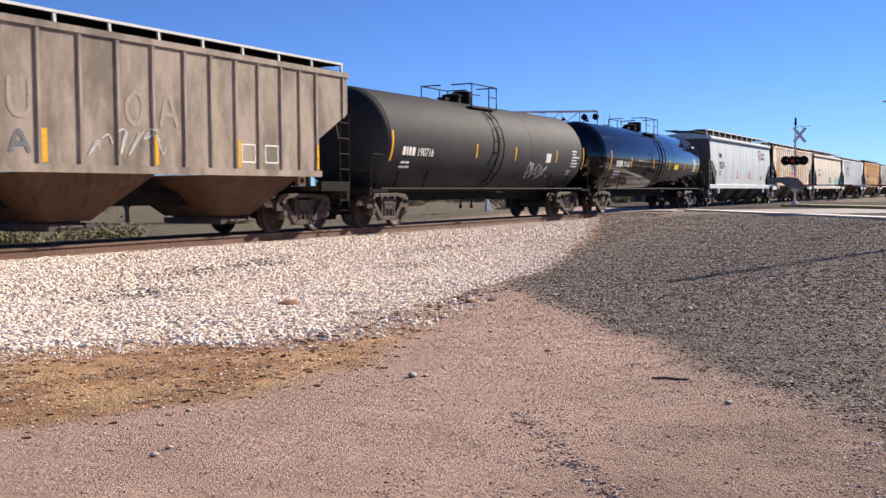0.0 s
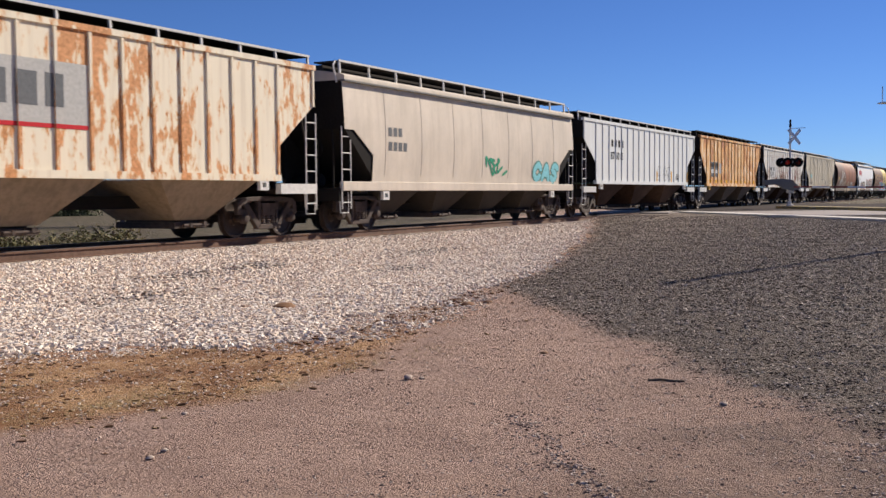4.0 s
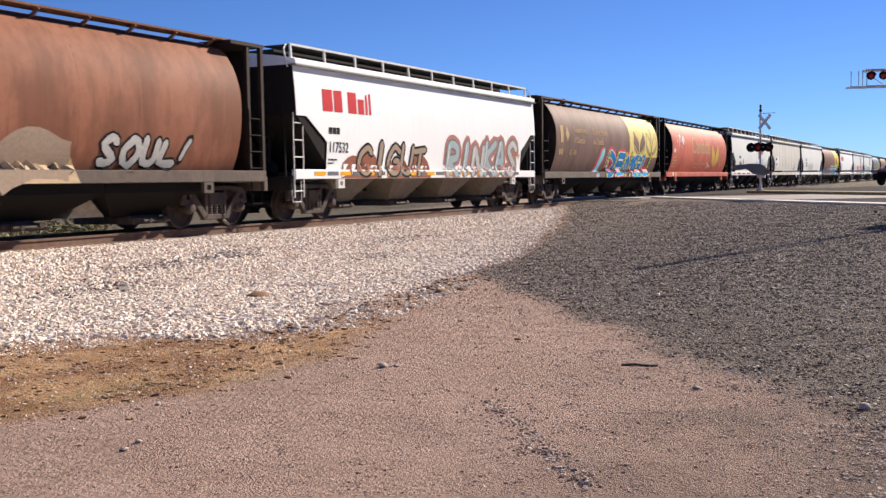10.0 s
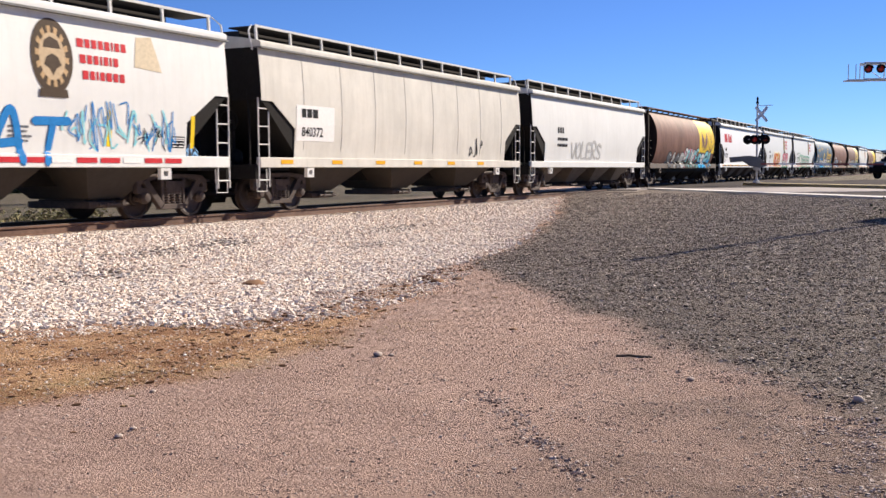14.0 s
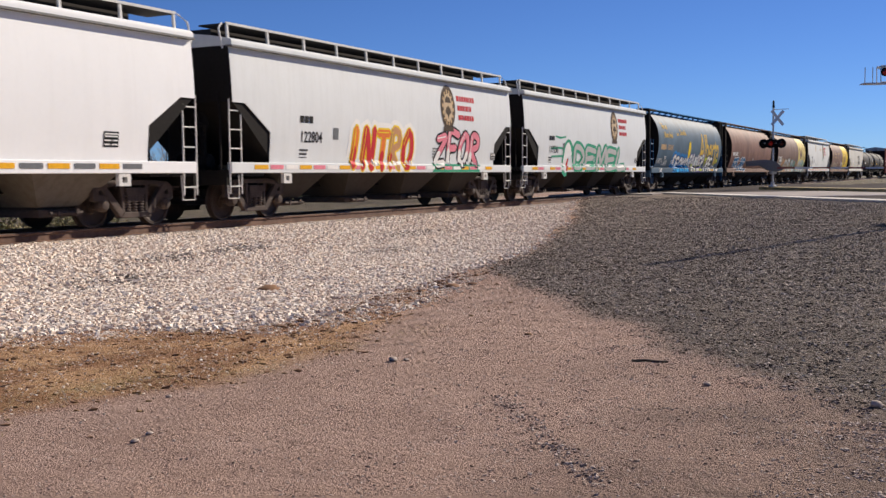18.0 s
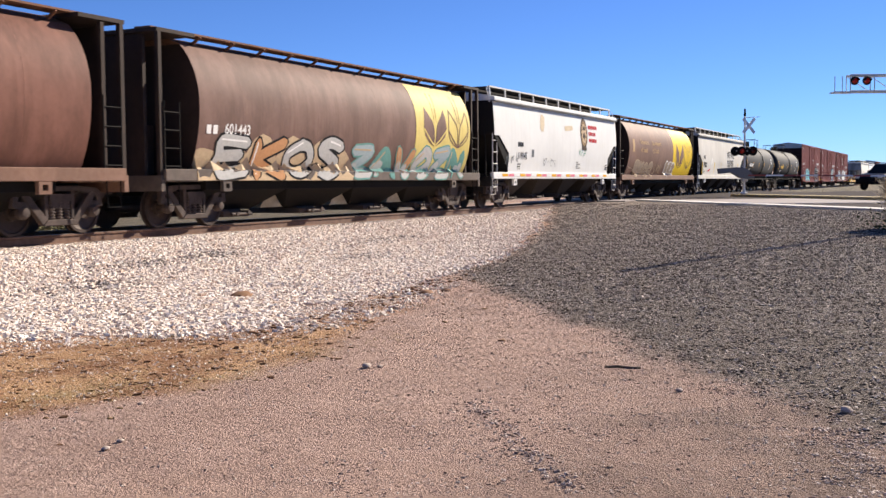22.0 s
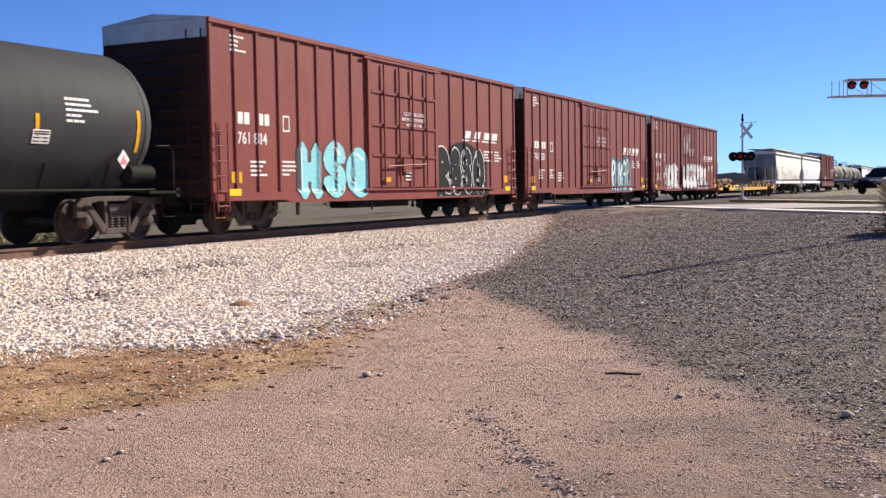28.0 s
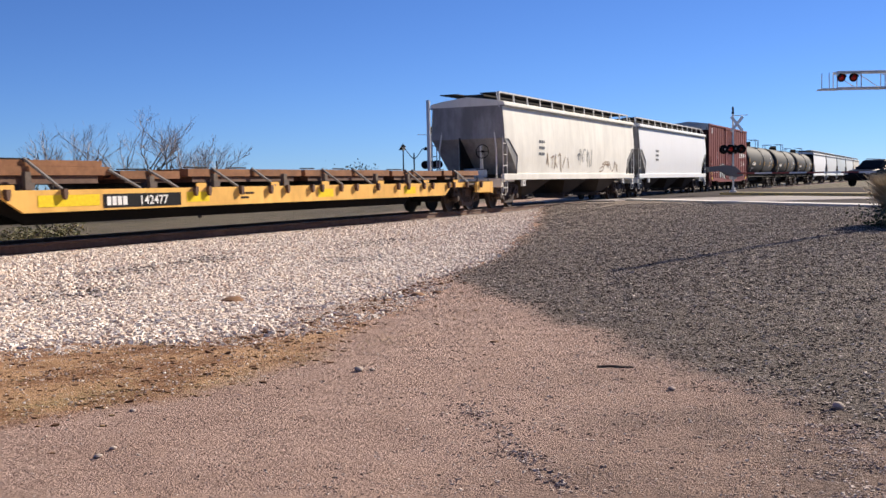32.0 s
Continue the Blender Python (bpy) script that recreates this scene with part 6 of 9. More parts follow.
    scribble(c, s, 0.2, 1.6, 1.8, 0.7, 21, GREEN, 0.09, 5)
    piece(c, s, "CAS", 4.2, 6.6, 1.4, 2.1, CYAN, TEAL, seed=22)
    decal("owner_mark", bars(-6.0, 2.6, (0.8, 0.8, 0.8), 0.24) + bars(-6.0, 2.2, (0.8, 0.8, 0.8, 0.8), 0.24), SLATE, c, s, 1)
    # chalk white ribbed hopper
    c, s, b = ribbed_hopper(6, "chalky white ribbed covered hopper with dusty bays", P["chalk"], SHADE, BAY_RUST, WHITE_STEEL, 17, 3, 1.47, 4.04, posts=WHITE_STEEL, cut=1.5, cut_top=3.25, cut_low=2.25)
    decal("owner_mark", bars(-5.2, 3.0, (0.8, 0.7, 0.8, 0.8), 0.3, 0.8), INK, c, s, 1)
    decal("car_number", word("87 60 8", -5.3, 2.45, 0.34, 1.1), INK, c, s, 1, "black car number")
    for x in (1.7, 2.75, 3.45):
        decal("graffiti_tag", ribbon([(x, 2.0), (x + 0.2, 2.25), (x + 0.5, 2.2), (x + 0.55, 1.95), (x + 0.3, 1.8), (x + 0.05, 1.95), (x + 0.15, 1.6), (x + 0.5, 1.65)], 0.03), SLATE, c, s, 2)
    for x in (1.85, 4.4, 7.35):
        decal("reflector", [rect(x - 0.25, 1.52, x - 0.1, 2.05)], YELLOW, c, s, 1)
    data_panel(c, s, 5.1, 1.65, INK, WHITE, 0.42, 0.28)
    # orange rusted hopper
    c, s, b = ribbed_hopper(7, "orange ribbed covered hopper burnt brown with rust", P["orange_rust"], BROWN_END, BAY_TAN, WHITE_STEEL, 15, 3, 1.44, 4.18, posts=GRATE, pads=PAD_YELLOW, cut=1.5, cut_top=3.4, cut_low=1.9)
    for x0, x1 in ((-5.6, -4.88), (-4.6, -3.95)):
        decal("grey_patch", [rect(x0, 1.9, x1, 2.76)], SLATE, c, s, 1)
    decal("owner_mark", bars(-5.55, 2.45, (0.9, 0.9), 0.24) + bars(-4.52, 2.45, (0.9, 0.9), 0.24), INK, c, s, 3)
    decal("car_number_bars", bars(-5.55, 2.1, (0.6, 0.6, 0.6), 0.22) + bars(-4.52, 2.1, (0.5, 0.5, 0.5), 0.22), WHITE, c, s, 3)
    decal("grey_patch", [rect(-3.6, 2.1, -3.1, 2.72)], SILVER, c, s, 1)
    for i in range(10):
        decal("reflector", [rect(-6.0 + i * 1.35, 1.55, -5.5 + i * 1.35, 1.72)], YELLOW, c, s, 1)
    # rust-spotted hopper
    c, s, b = ribbed_hopper(8, "off-white ribbed covered hopper with rust spots", P["spotted"], BROWN_END, BAY_RUST, WHITE_STEEL, 18, 3, 1.42, 4.12, posts=WHITE_STEEL, cut=1.5, cut_top=3.3, cut_low=2.1)
    decal("billboard_mark", bars(4.48, 3.45, (0.9,), 0.3) + bars(4.48, 2.95, (0.9,), 0.3) + bars(4.48, 2.45, (0.9,), 0.3) + bars(4.48, 1.95, (0.9,), 0.3), ROSE_SPRAY, c, s, 1, "tall owner's mark as bars")
    for x in (-6.7, -3.67, -1.0, 1.75, 4.43, 6.68):
        decal("reflector", [rect(x, 1.54, x + 0.45, 1.67)], YELLOW, c, s, 1)
    decal("number_patch", [rect(-6.0, 2.08, -4.1, 2.86)], P["ivory"], c, s, 1)
    decal("owner_mark", bars(-5.9, 2.55, (0.8, 0.8), 0.24, 0.3) + bars(-4.9, 2.55, (0.8, 0.8), 0.24, 0.3), INK, c, s, 3)
    decal("car_number", word("82 73 91", -5.9, 2.18, 0.25, 0.98), INK, c, s, 3, "black car number")
    data_panel(c, s, 3.6, 1.62, INK, WHITE, 0.45, 0.3)
    # sand-coloured hopper
    c, s, b = ribbed_hopper(9, "sand-coloured ribbed covered hopper with dark tags", P["sand"], SHADE, BAY_RUST, WHITE_STEEL, 18, 3, 1.40, 4.14, posts=WHITE_STEEL, cut=1.5, cut_top=3.1, cut_low=2.0)
    decal("owner_mark", bars(-6.2, 2.2, (0.7, 0.7, 0.7, 0.7), 0.32, 0.35), CYAN, c, s, 1)
    decal("car_number", word("62 05 76", -6.3, 1.68, 0.3, 1.0), INK, c, s, 1, "black car number")
    for x in (-2.4, 1.0, 4.0):
        decal("reflector", [rect(x, 1.46, x + 0.6, 1.6)], YELLOW, c, s, 1)
    scribble(c, s, 0.4, 1.9, 0.7, 0.45, 31, INK, 0.03, 4)
    scribble(c, s, 4.5, 1.75, 1.8, 0.5, 32, INK, 0.025, 5)
    data_panel(c, s, 2.5, 1.6, INK, SLATE, 0.5, 0.4)
    decal("reflector", [rect(b - 1.75, 1.5, b - 1.6, 2.5)], YELLOW, c, s, 1)


def train_grain():
    # brown cylindrical with silver art
    c, s, b = round_hopper(10, "oxide-brown cylindrical hopper with silver graffiti", P["burnt_sienna"], BROWN_END, GREYED, BLACK, P["brown_roof"])
    decal("faded_panel", [[(-b + 0.05, 1.31), (0.2, 1.31), (-0.4, 2.2), (-2.0, 3.4), (-3.4, 4.04), (-b + 0.05, 4.04)]], P["umber"], c, s, 0)
    decal("owner_mark", bars(-6.28, 2.2, (0.8, 0.7), 0.25, 0.15), LIME, c, s, 2)
    for k in range(9):
        f = k / 8
        decal("graffiti", ribbon([(-5.5 + 2.0 * f, 1.5 + 0.9 * f - 0.1), (-5.1 + 1.9 * f, 1.75 + 0.85 * f), (-4.9 + 1.9 * f, 2.0 + 0.8 * f)], 0.11 + 0.05 * (k % 3)), SILVER if k % 2 else BEIGE, c, s, 1 + 0.3 * (k % 3))
    scribble(c, s, -5.4, 1.5, 2.2, 1.0, 39, SILVER, 0.05, 10)
    scribble(c, s, -4.0, 2.35, 1.4, 0.7, 40, WHITE, 0.05, 6)
    decal("graffiti", ribbon([(-2.9, 2.7), (-2.4, 2.95), (-1.95, 2.6), (-1.65, 2.3), (-1.6, 2.5)], 0.06) + ribbon([(-3.5, 2.8), (-3.9, 3.0), (-4.2, 2.95)], 0.05), WHITE, c, s, 4)
    decal("graffiti", ribbon([(-1.0, 1.2), (-0.95, 1.55), (-0.9, 1.85)], 0.95) + ribbon([(1.0, 1.3), (1.6, 1.6), (2.3, 1.5)], 0.95), BEIGE, c, s, 1)
    piece(c, s, "EMC", -3.4, -1.4, 1.33, 2.05, BEIGE, SILVER, seed=41, heavy=0.2, edge_wide=0.03)
    for k, (x, z, w) in enumerate(((1.2, 1.35, 0.7), (1.75, 1.6, 0.85), (2.3, 1.45, 0.6))):
        spray("graffiti_shape", c, s, [(x - 0.25, 1.18), (x, z), (x + 0.25, 1.2)], w, CREAM_SPRAY, 1 + 0.3 * k)
    piece(c, s, "SOUL", 3.3, 5.6, 1.32, 2.0, SILVER, INK, seed=42, heavy=0.3, edge_wide=0.05)
    spray("graffiti_outline", c, s, [(5.75, 1.5), (5.85, 1.75), (6.0, 1.98)], 0.2, INK, 2)
    spray("graffiti_shape", c, s, [(5.77, 1.55), (5.86, 1.75), (5.98, 1.93)], 0.11, SILVER, 4)
    # white with red letters as bars
    for index, number, seed in ((11, "117532", 50), (18, "117728", 60)):
        c, s, b = smooth_hopper(index, "clean white covered hopper with red owner's lettering", P["white"], SHADE, BAY_GREY, WHITE_STEEL, posts=WHITE_STEEL, reflect=[YELLOW, SLATE])
        decal("owner_name", [rect(-6.6, 2.85, -6.12, 3.42), rect(-6.04, 2.85, -5.64, 3.42), rect(-5.34, 2.85, -4.9, 3.42), rect(-4.82, 2.85, -4.5, 3.26), rect(-4.42, 2.85, -4.31, 3.4), rect(-4.23, 2.85, -4.12, 3.44)], CRIMSON, c, s, 1, "red owner's name as plain bars")
        slab_number(c, s, -6.35, 1.79, number, 0.28, INK, (0.9, 0.9, 0.9), 1.7)
        if index == 11:
            for k, (x, z) in enumerate(((-5.1, 1.35), (-4.3, 1.5), (-1.2, 1.45), (-2.6, 1.3))):
                spray("graffiti_halo", c, s, [(x - 0.3, 1.2), (x, z), (x + 0.4, 1.25)], 0.75, RUSTY_SPRAY, 0.6 + 0.3 * k)
            piece(c, s, "CIGUT", -4.9, -0.9, 1.1, 2.05, BEIGE, INK, seed=seed, heavy=0.2, edge_wide=0.07)
            piece(c, s, "RINKAS", 0.55, 6.4, 1.06, 2.3, (CYAN_GREY, CYAN_GREY, SILVER), SLATE, halo=ROSE_SPRAY, shine=WHITE, seed=seed + 1, heavy=0.25, edge_wide=0.05)
            scribble(c, s, 6.05, 1.75, 0.8, 0.3, seed + 2, PEACH, 0.03, 5)
        else:
            data_panel(c, s, 5.6, 1.6, INK, WHITE, 0.4, 0.3)
    # brown with a yellow end and blue piece
    for index, lab, paintkey, yell, seed in ((12, "umber cylindrical hopper with yellow wheat end and blue graffiti", "umber", WHEAT, 70), (17, "oxide-brown cylindrical hopper with yellow wheat end and graffiti", "oxide", SUNNY, 80), (23, "faded brown cylindrical hopper with yellow wheat end", "umber", WHEAT, 90), (25, "brown cylindrical hopper with bright yellow wheat end", "dusty_brown", SUNNY, 95)):
        c, s, b = round_hopper(index, lab, P[paintkey], BROWN_END, GREYED if index != 25 else RUST_SILL, BLACK, P["brown_roof"])
        left = {12: 3.1, 17: 3.1, 23: 3.86, 25: 2.45}[index]
        low = {12: 2.05, 17: 2.0, 23: 1.31, 25: 1.31}[index]
        wide = b - left
        decal("yellow_panel", [rect(left, low, b - 0.03, 4.04)], yell, c, s, 1)
        ear(c, s, left + wide * 0.33, 2.15 if index != 25 else 1.75, wide * 0.2, 1.75 if index != 25 else 2.15, P[paintkey], None, 3)
        ear(c, s, left + wide * 0.33, 2.15 if index != 25 else 1.75, wide * 0.2, 1.75 if index != 25 else 2.15, P[paintkey], yell, 4)
        ear(c, s, left + wide * 0.76, 2.15 if index != 25 else 1.75, wide * 0.19, 1.75 if index != 25 else 2.15, None, P[paintkey], 3)
        if index == 12:
            decal("flag_emblem", [rect(-6.79, 2.5, -6.45, 3.2)], FADED, c, s, 2)
            decal("flag_emblem", [[(-6.2, 2.85), (-5.95, 2.55), (-5.7, 2.85), (-5.95, 3.2)]], FADED, c, s, 2)
            for x, a, d in ((-5.2, "Government", "of Canada"), (-2.64, "Gouvernement", "du Canada")):
                decal("lettering", word(a, x, 2.95, 0.27, 0.92), FADED, c, s, 2, "faded cream lettering")
                decal("lettering", word(d, x + 0.05, 2.52, 0.27, 0.92), FADED, c, s, 2, "faded cream lettering")
            decal("owner_mark", bars(-6.87, 2.0, (0.8, 0.7), 0.24), FADED, c, s, 2)
            decal("car_number", word("60 380", -5.67, 2.0, 0.24, 1.05), FADED, c, s, 2, "faded car number")
            piece(c, s, "DEMEL", -0.5, 7.0, 1.06, 2.2, BLUE, WHITE, halo=HALO, low=SKY_SPRAY, seed=74, heavy=0.27, edge_wide=0.045, slant=0.18)
            for k, x in enumerate((-0.35, 0.95, 2.3, 3.3, 4.6, 5.35, 6.75)):
                spray("graffiti_outline", c, s, [(x, 1.12), (x + 0.12, 1.6), (x + 0.34, 2.2)], 0.25, INK, 7)
                spray("graffiti_shaft", c, s, [(x, 1.12), (x + 0.12, 1.6), (x + 0.34, 2.2)], 0.21, LIME_SPRAY, 8.5)
                for f in (1.25, 1.45, 1.65, 1.85, 2.05):
                    decal("graffiti_stripe", [[(x - 0.06 + (f - 1.12) * 0.3, f), (x + 0.12 + (f - 1.12) * 0.3, f + 0.02), (x + 0.12 + (f - 1.12) * 0.3, f + 0.06), (x - 0.06 + (f - 1.12) * 0.3, f + 0.04)]], INK, c, s, 11)
            spray("graffiti_halo", c, s, [(-1.75, 1.15), (-1.5, 1.6), (-1.1, 2.1)], 0.8, HALO, 0.8)
            spray("graffiti_shape", c, s, [(-1.7, 1.2), (-1.45, 1.55), (-1.35, 1.75), (-1.0, 2.2)], 0.42, CYAN, 4)
        if index == 17:
            piece(c, s, "SIGE", -4.6, -0.6, 1.05, 2.0, (SLATE, SILVER), INK, shine=WHITE, seed=seed, heavy=0.38)
            spray("graffiti_halo", c, s, [(-0.7, 1.25), (-0.3, 1.85), (1.2, 1.9), (2.6, 1.75)], 0.6, PINK, 0.5)
            piece(c, s, "PRINCE", -0.5, 2.95, 1.05, 2.2, (WHITE, CYAN, CYAN), INK, low=TEAL, shine=WHITE, seed=seed + 1, heavy=0.29, edge_wide=0.06)
            piece(c, s, "SEPA", 3.05, 6.7, 1.05, 2.0, (CYAN, WHITE, CYAN), NAVY, low=SKY_SPRAY, shine=WHITE, seed=seed + 2, heavy=0.27, edge_wide=0.09, jag=0.06)
            spray("graffiti_halo", c, s, [(3.2, 2.1), (4.6, 2.15), (6.2, 2.05)], 0.45, PEACH, 0.4)
        if index == 23:
            decal("owner_mark", bars(-6.4, 2.1, (0.8, 0.8), 0.2), WHITE, c, s, 2)
            decal("car_number", word("601443", -5.75, 2.12, 0.24), WHITE, c, s, 2, "white car number")
            for k, (x, z) in enumerate(((-6.5, 1.35), (-5.4, 1.6), (-4.2, 1.75), (-2.9, 1.75), (-1.5, 1.7), (-0.6, 1.5))):
                spray("graffiti_halo", c, s, [(x - 0.35, 1.2), (x, z), (x + 0.4, 1.3)], 0.85, CREAM_SPRAY, 0.3 + 0.2 * k)
            piece(c, s, "EKOS", -6.1, -0.5, 1.05, 2.15, (SILVER, PEACH, SILVER, SILVER), INK, shine=WHITE, seed=seed, heavy=0.27, edge_wide=0.06)
            piece(c, s, "ZAVOZN", 0.0, 7.6, 1.05, 2.05, (CYAN_GREY, TEAL, PEACH, SILVER), TEAL, shine=CREAM_SPRAY, low=SILVER, seed=seed + 1, heavy=0.32, edge_wide=0.05, jag=0.07)
        if index == 25:
            decal("flag_emblem", [rect(-6.46, 2.5, -6.1, 3.15)], FADED, c, s, 2)
            for x, a, d in ((-4.9, "Government", "of Canada"), (-2.5, "Gouvernement", "du Canada")):
                decal("lettering", word(a, x, 2.95, 0.26, 0.9) + word(d, x + 0.05, 2.52, 0.26, 0.9), FADED, c, s, 2, "faded cream lettering")
            piece(c, s, "EKOC", -5.9, -2.1, 1.2, 2.0, BEIGE, CREAM_SPRAY, seed=seed, heavy=0.34, edge_wide=0.04)
            scribble(c, s, -1.7, 1.35, 1.9, 0.6, seed + 1, CREAM_SPRAY, 0.04, 8)
            scribble(c, s, -6.9, 1.35, 1.2, 0.4, seed + 3, CREAM_SPRAY, 0.03, 4)
            piece(c, s, "BRS", 0.7, 3.0, 1.3, 2.1, BEIGE, WHITE, seed=seed + 2, heavy=0.32, edge_wide=0.06)
    # red grain hopper
    c, s, b = round_hopper(13, "faded red cylindrical grain hopper with golden wheat", P["red"], SHADE, P["red"], BLACK, GRATE)
    decal("lettering", word("Canada", -2.15, 2.45, 1.02, 1.17), FADED, c, s, 1, "large faded cream lettering")
    ear(c, s, 4.4, 1.65, 1.0, 2.1, GOLD, FADED, 2)
    ear(c, s, 6.35, 1.7, 0.85, 2.05, None, FADED, 2)
    scribble(c, s, -5.6, 2.75, 1.7, 0.7, 100, WHITE, 0.07, 6)
    scribble(c, s, 2.2, 1.55, 1.2, 0.45, 101, WHITE, 0.04, 5)
    decal("owner_mark", bars(-6.48, 2.41, (0.8, 0.7), 0.22), WHITE, c, s, 1)
    small_print(c, s, -6.5, 2.1, FADED, 4, 3.5, 12, 0.08)
    decal("lettering", word("Government", -1.3, 1.76, 0.14) + word("of Canada", -1.25, 1.55, 0.14) + word("Gouvernement", 0.3, 1.76, 0.14) + word("du Canada", 0.35, 1.55, 0.14), FADED, c, s, 1, "small faded lettering")
    part("reflector", Geo().box(-7.0, -6.75, -1.508, -1.5, 1.08, 1.28), WHITE, c)
    part("reflector", Geo().box(-6.4, -6.1, -1.508, -1.5, 1.08, 1.28), YELLOW, c)
    # white hoppers with a round emblem
    for index, number, paintkey, seed in ((14, "120474", "ivory", 110), (19, "122804", "pale", 120), (20, "119236", "pale", 130), (24, "119145", "ivory", 140)):
        c, s, b = smooth_hopper(index, {14: "ivory covered hopper with round emblem and blue tags", 19: "pale grey covered hopper with orange and pink graffiti", 20: "pale grey covered hopper with green graffiti lettering", 24: "ivory covered hopper with round emblem and rust stains"}[index], P[paintkey], SHADE, BAY_DARK, WHITE_STEEL, reflect=[CRIMSON, WHITE, CRIMSON] if index == 14 else [YELLOW, PINK, WHITE], posts=WHITE_STEEL if index == 14 else None)
        slab_number(c, s, -5.1, 1.85, number, 0.28, INK, (0.95, 0.95, 0.95), 1.7)
        decal("stencil", [rect(-3.6, 1.95, -3.35, 2.25)], SLATE, c, s, 1)
        emblem(c, s, 3.05, 3.12, 0.7, TAN, WHITE if index != 14 else GREEN)
        for k in range(3):
            decal("owner_name", bars(3.68 + 0.05 * k, 3.36 - 0.3 * k, ((1.0, 0.75, 0.8, 0.75, 0.8, 0.3, 0.75, 0.8), (0.9, 0.75, 0.75, 0.3, 0.7, 0.3, 0.75), (0.9, 0.75, 0.3, 0.7, 0.9, 0.75, 0.8))[k], 0.165, 0.28), CRIMSON, c, s, 1, "red owner's name as plain bars")
        small_print(c, s, 2.0, 1.8, SLATE, 4, 0.9, seed, 0.04)
        data_panel(c, s, 6.3, 1.5, INK, WHITE, 0.4, 0.25)
        if index == 14:
            for x in (-6.4, -2.3, 4.4, 6.9):
                decal("yellow_strip", [rect(x, 1.5, x + 0.12, 2.2)], SUNNY, c, s, 1)
            piece(c, s, "AT", 1.5, 3.3, 1.08, 2.1, BLUE, BLUE, seed=seed, heavy=0.16, edge_wide=0.01)
            scribble(c, s, 3.4, 1.35, 3.1, 1.05, seed + 1, BLUE, 0.03, 16)
            scribble(c, s, 3.2, 1.4, 3.0, 0.9, seed + 3, CYAN, 0.04, 12)
            scribble(c, s, 5.3, 1.4, 0.9, 0.5, seed + 4, INK, 0.025, 6)
            decal("rust_stain", [[(5.2, 3.1), (6.0, 3.05), (5.95, 3.2), (5.75, 3.75), (5.3, 3.7)]], SMUDGE, c, s, 0.4)
            scribble(c, s, -0.3, 1.45, 1.6, 0.5, seed + 2, SLATE, 0.025, 8)
        if index == 19:
            piece(c, s, "INTRO", -3.0, 0.7, 1.1, 2.35, (ORANGE, CRIMSON, ORANGE, PEACH, CRIMSON), LIME, halo=WHITE, low=CRIMSON, shine=SUNNY, seed=seed, heavy=0.29, edge_wide=0.05)
            decal("graffiti", [rect(2.0, 1.1, 5.4, 1.38)], GREEN, c, s, 1)
            piece(c, s, "ZFOR", 2.05, 5.3, 1.22, 2.35, PINK, INK, low=WHITE, shine=WHITE, seed=seed + 1, heavy=0.27)
        if index == 20:
            decal("graffiti", ribbon([(-4.4, 2.5), (-3.9, 2.45), (-3.3, 2.5)], 0.08) + ribbon([(-4.9, 2.0), (-4.0, 2.05), (-3.2, 2.0)], 0.08) + ribbon([(-4.8, 1.7), (-4.0, 1.72), (-3.1, 1.75)], 0.08), GREEN, c, s, 0)
            decal("graffiti", ribbon([(-3.3, 1.25), (-3.2, 1.7), (-3.0, 2.05), (-2.75, 1.8)], 0.5), WHITE, c, s, 3)
            decal("graffiti", ribbon([(-3.4, 1.15), (-3.25, 1.8), (-2.95, 2.1), (-2.6, 1.95)], 0.66), GREEN, c, s, 1)
            decal("graffiti", ribbon([(-3.15, 1.2), (-3.05, 1.4), (-3.0, 1.55)], 0.2), CRIMSON, c, s, 5)
            piece(c, s, "DEMEL", -2.4, 4.7, 1.12, 2.2, SILVER, GREEN, seed=seed, heavy=0.23, edge_wide=0.13)
        if index == 24:
            scribble(c, s, -6.3, 1.6, 1.3, 0.5, seed, SLATE, 0.03, 6)
            scribble(c, s, -2.3, 1.6, 1.6, 0.4, seed + 1, SLATE, 0.025, 6)
            scribble(c, s, 2.4, 2.1, 1.0, 0.4, seed + 2, GREEN, 0.03, 5)
            decal("rust_stain", ribbon([(-2.4, 3.2), (-2.3, 3.5)], 0.5) + ribbon([(0.5, 3.25), (1.4, 3.3)], 0.22), SMUDGE, c, s, 1)
    # plain seamed hoppers
    c, s, b = smooth_hopper(15, "bone-coloured covered hopper with vertical seams", P["bone"], SHADE, BAY_DARK, WHITE_STEEL, seams=9, reflect=[YELLOW], bays=3)
    decal("number_patch", [rect(-6.73, 1.76, -4.95, 2.66)], WHITE, c, s, 1)
    decal("owner_mark", bars(-6.5, 2.35, (0.9, 1.0, 1.1), 0.22, 0.2), INK, c, s, 3)
    decal("car_number", word("840372", -6.5, 1.88, 0.24), INK, c, s, 3, "black car number")
    scribble(c, s, 3.7, 1.4, 1.0, 0.8, 150, INK, 0.045, 4)
    c, s, b = smooth_hopper(16, "ivory covered hopper with grey graffiti tags", P["ivory"], SHADE, BAY_GREY, WHITE_STEEL)
    decal("owner_mark", bars(-5.2, 2.5, (0.8, 0.8, 0.8), 0.24), INK, c, s, 1)
    small_print(c, s, -5.2, 2.2, INK, 2, 1.2, 5, 0.12)
    piece(c, s, "VOLERS", -3.6, 0.6, 1.4, 2.2, None, SILVER, seed=160, heavy=0.12, edge_wide=0.03)
    # blue cylindrical
    c, s, b = round_hopper(21, "faded steel-blue cylindrical hopper with golden lettering", P["steel_blue"], SHADE, P["steel_blue"], BLUE_STEEL, BLUE_STEEL)
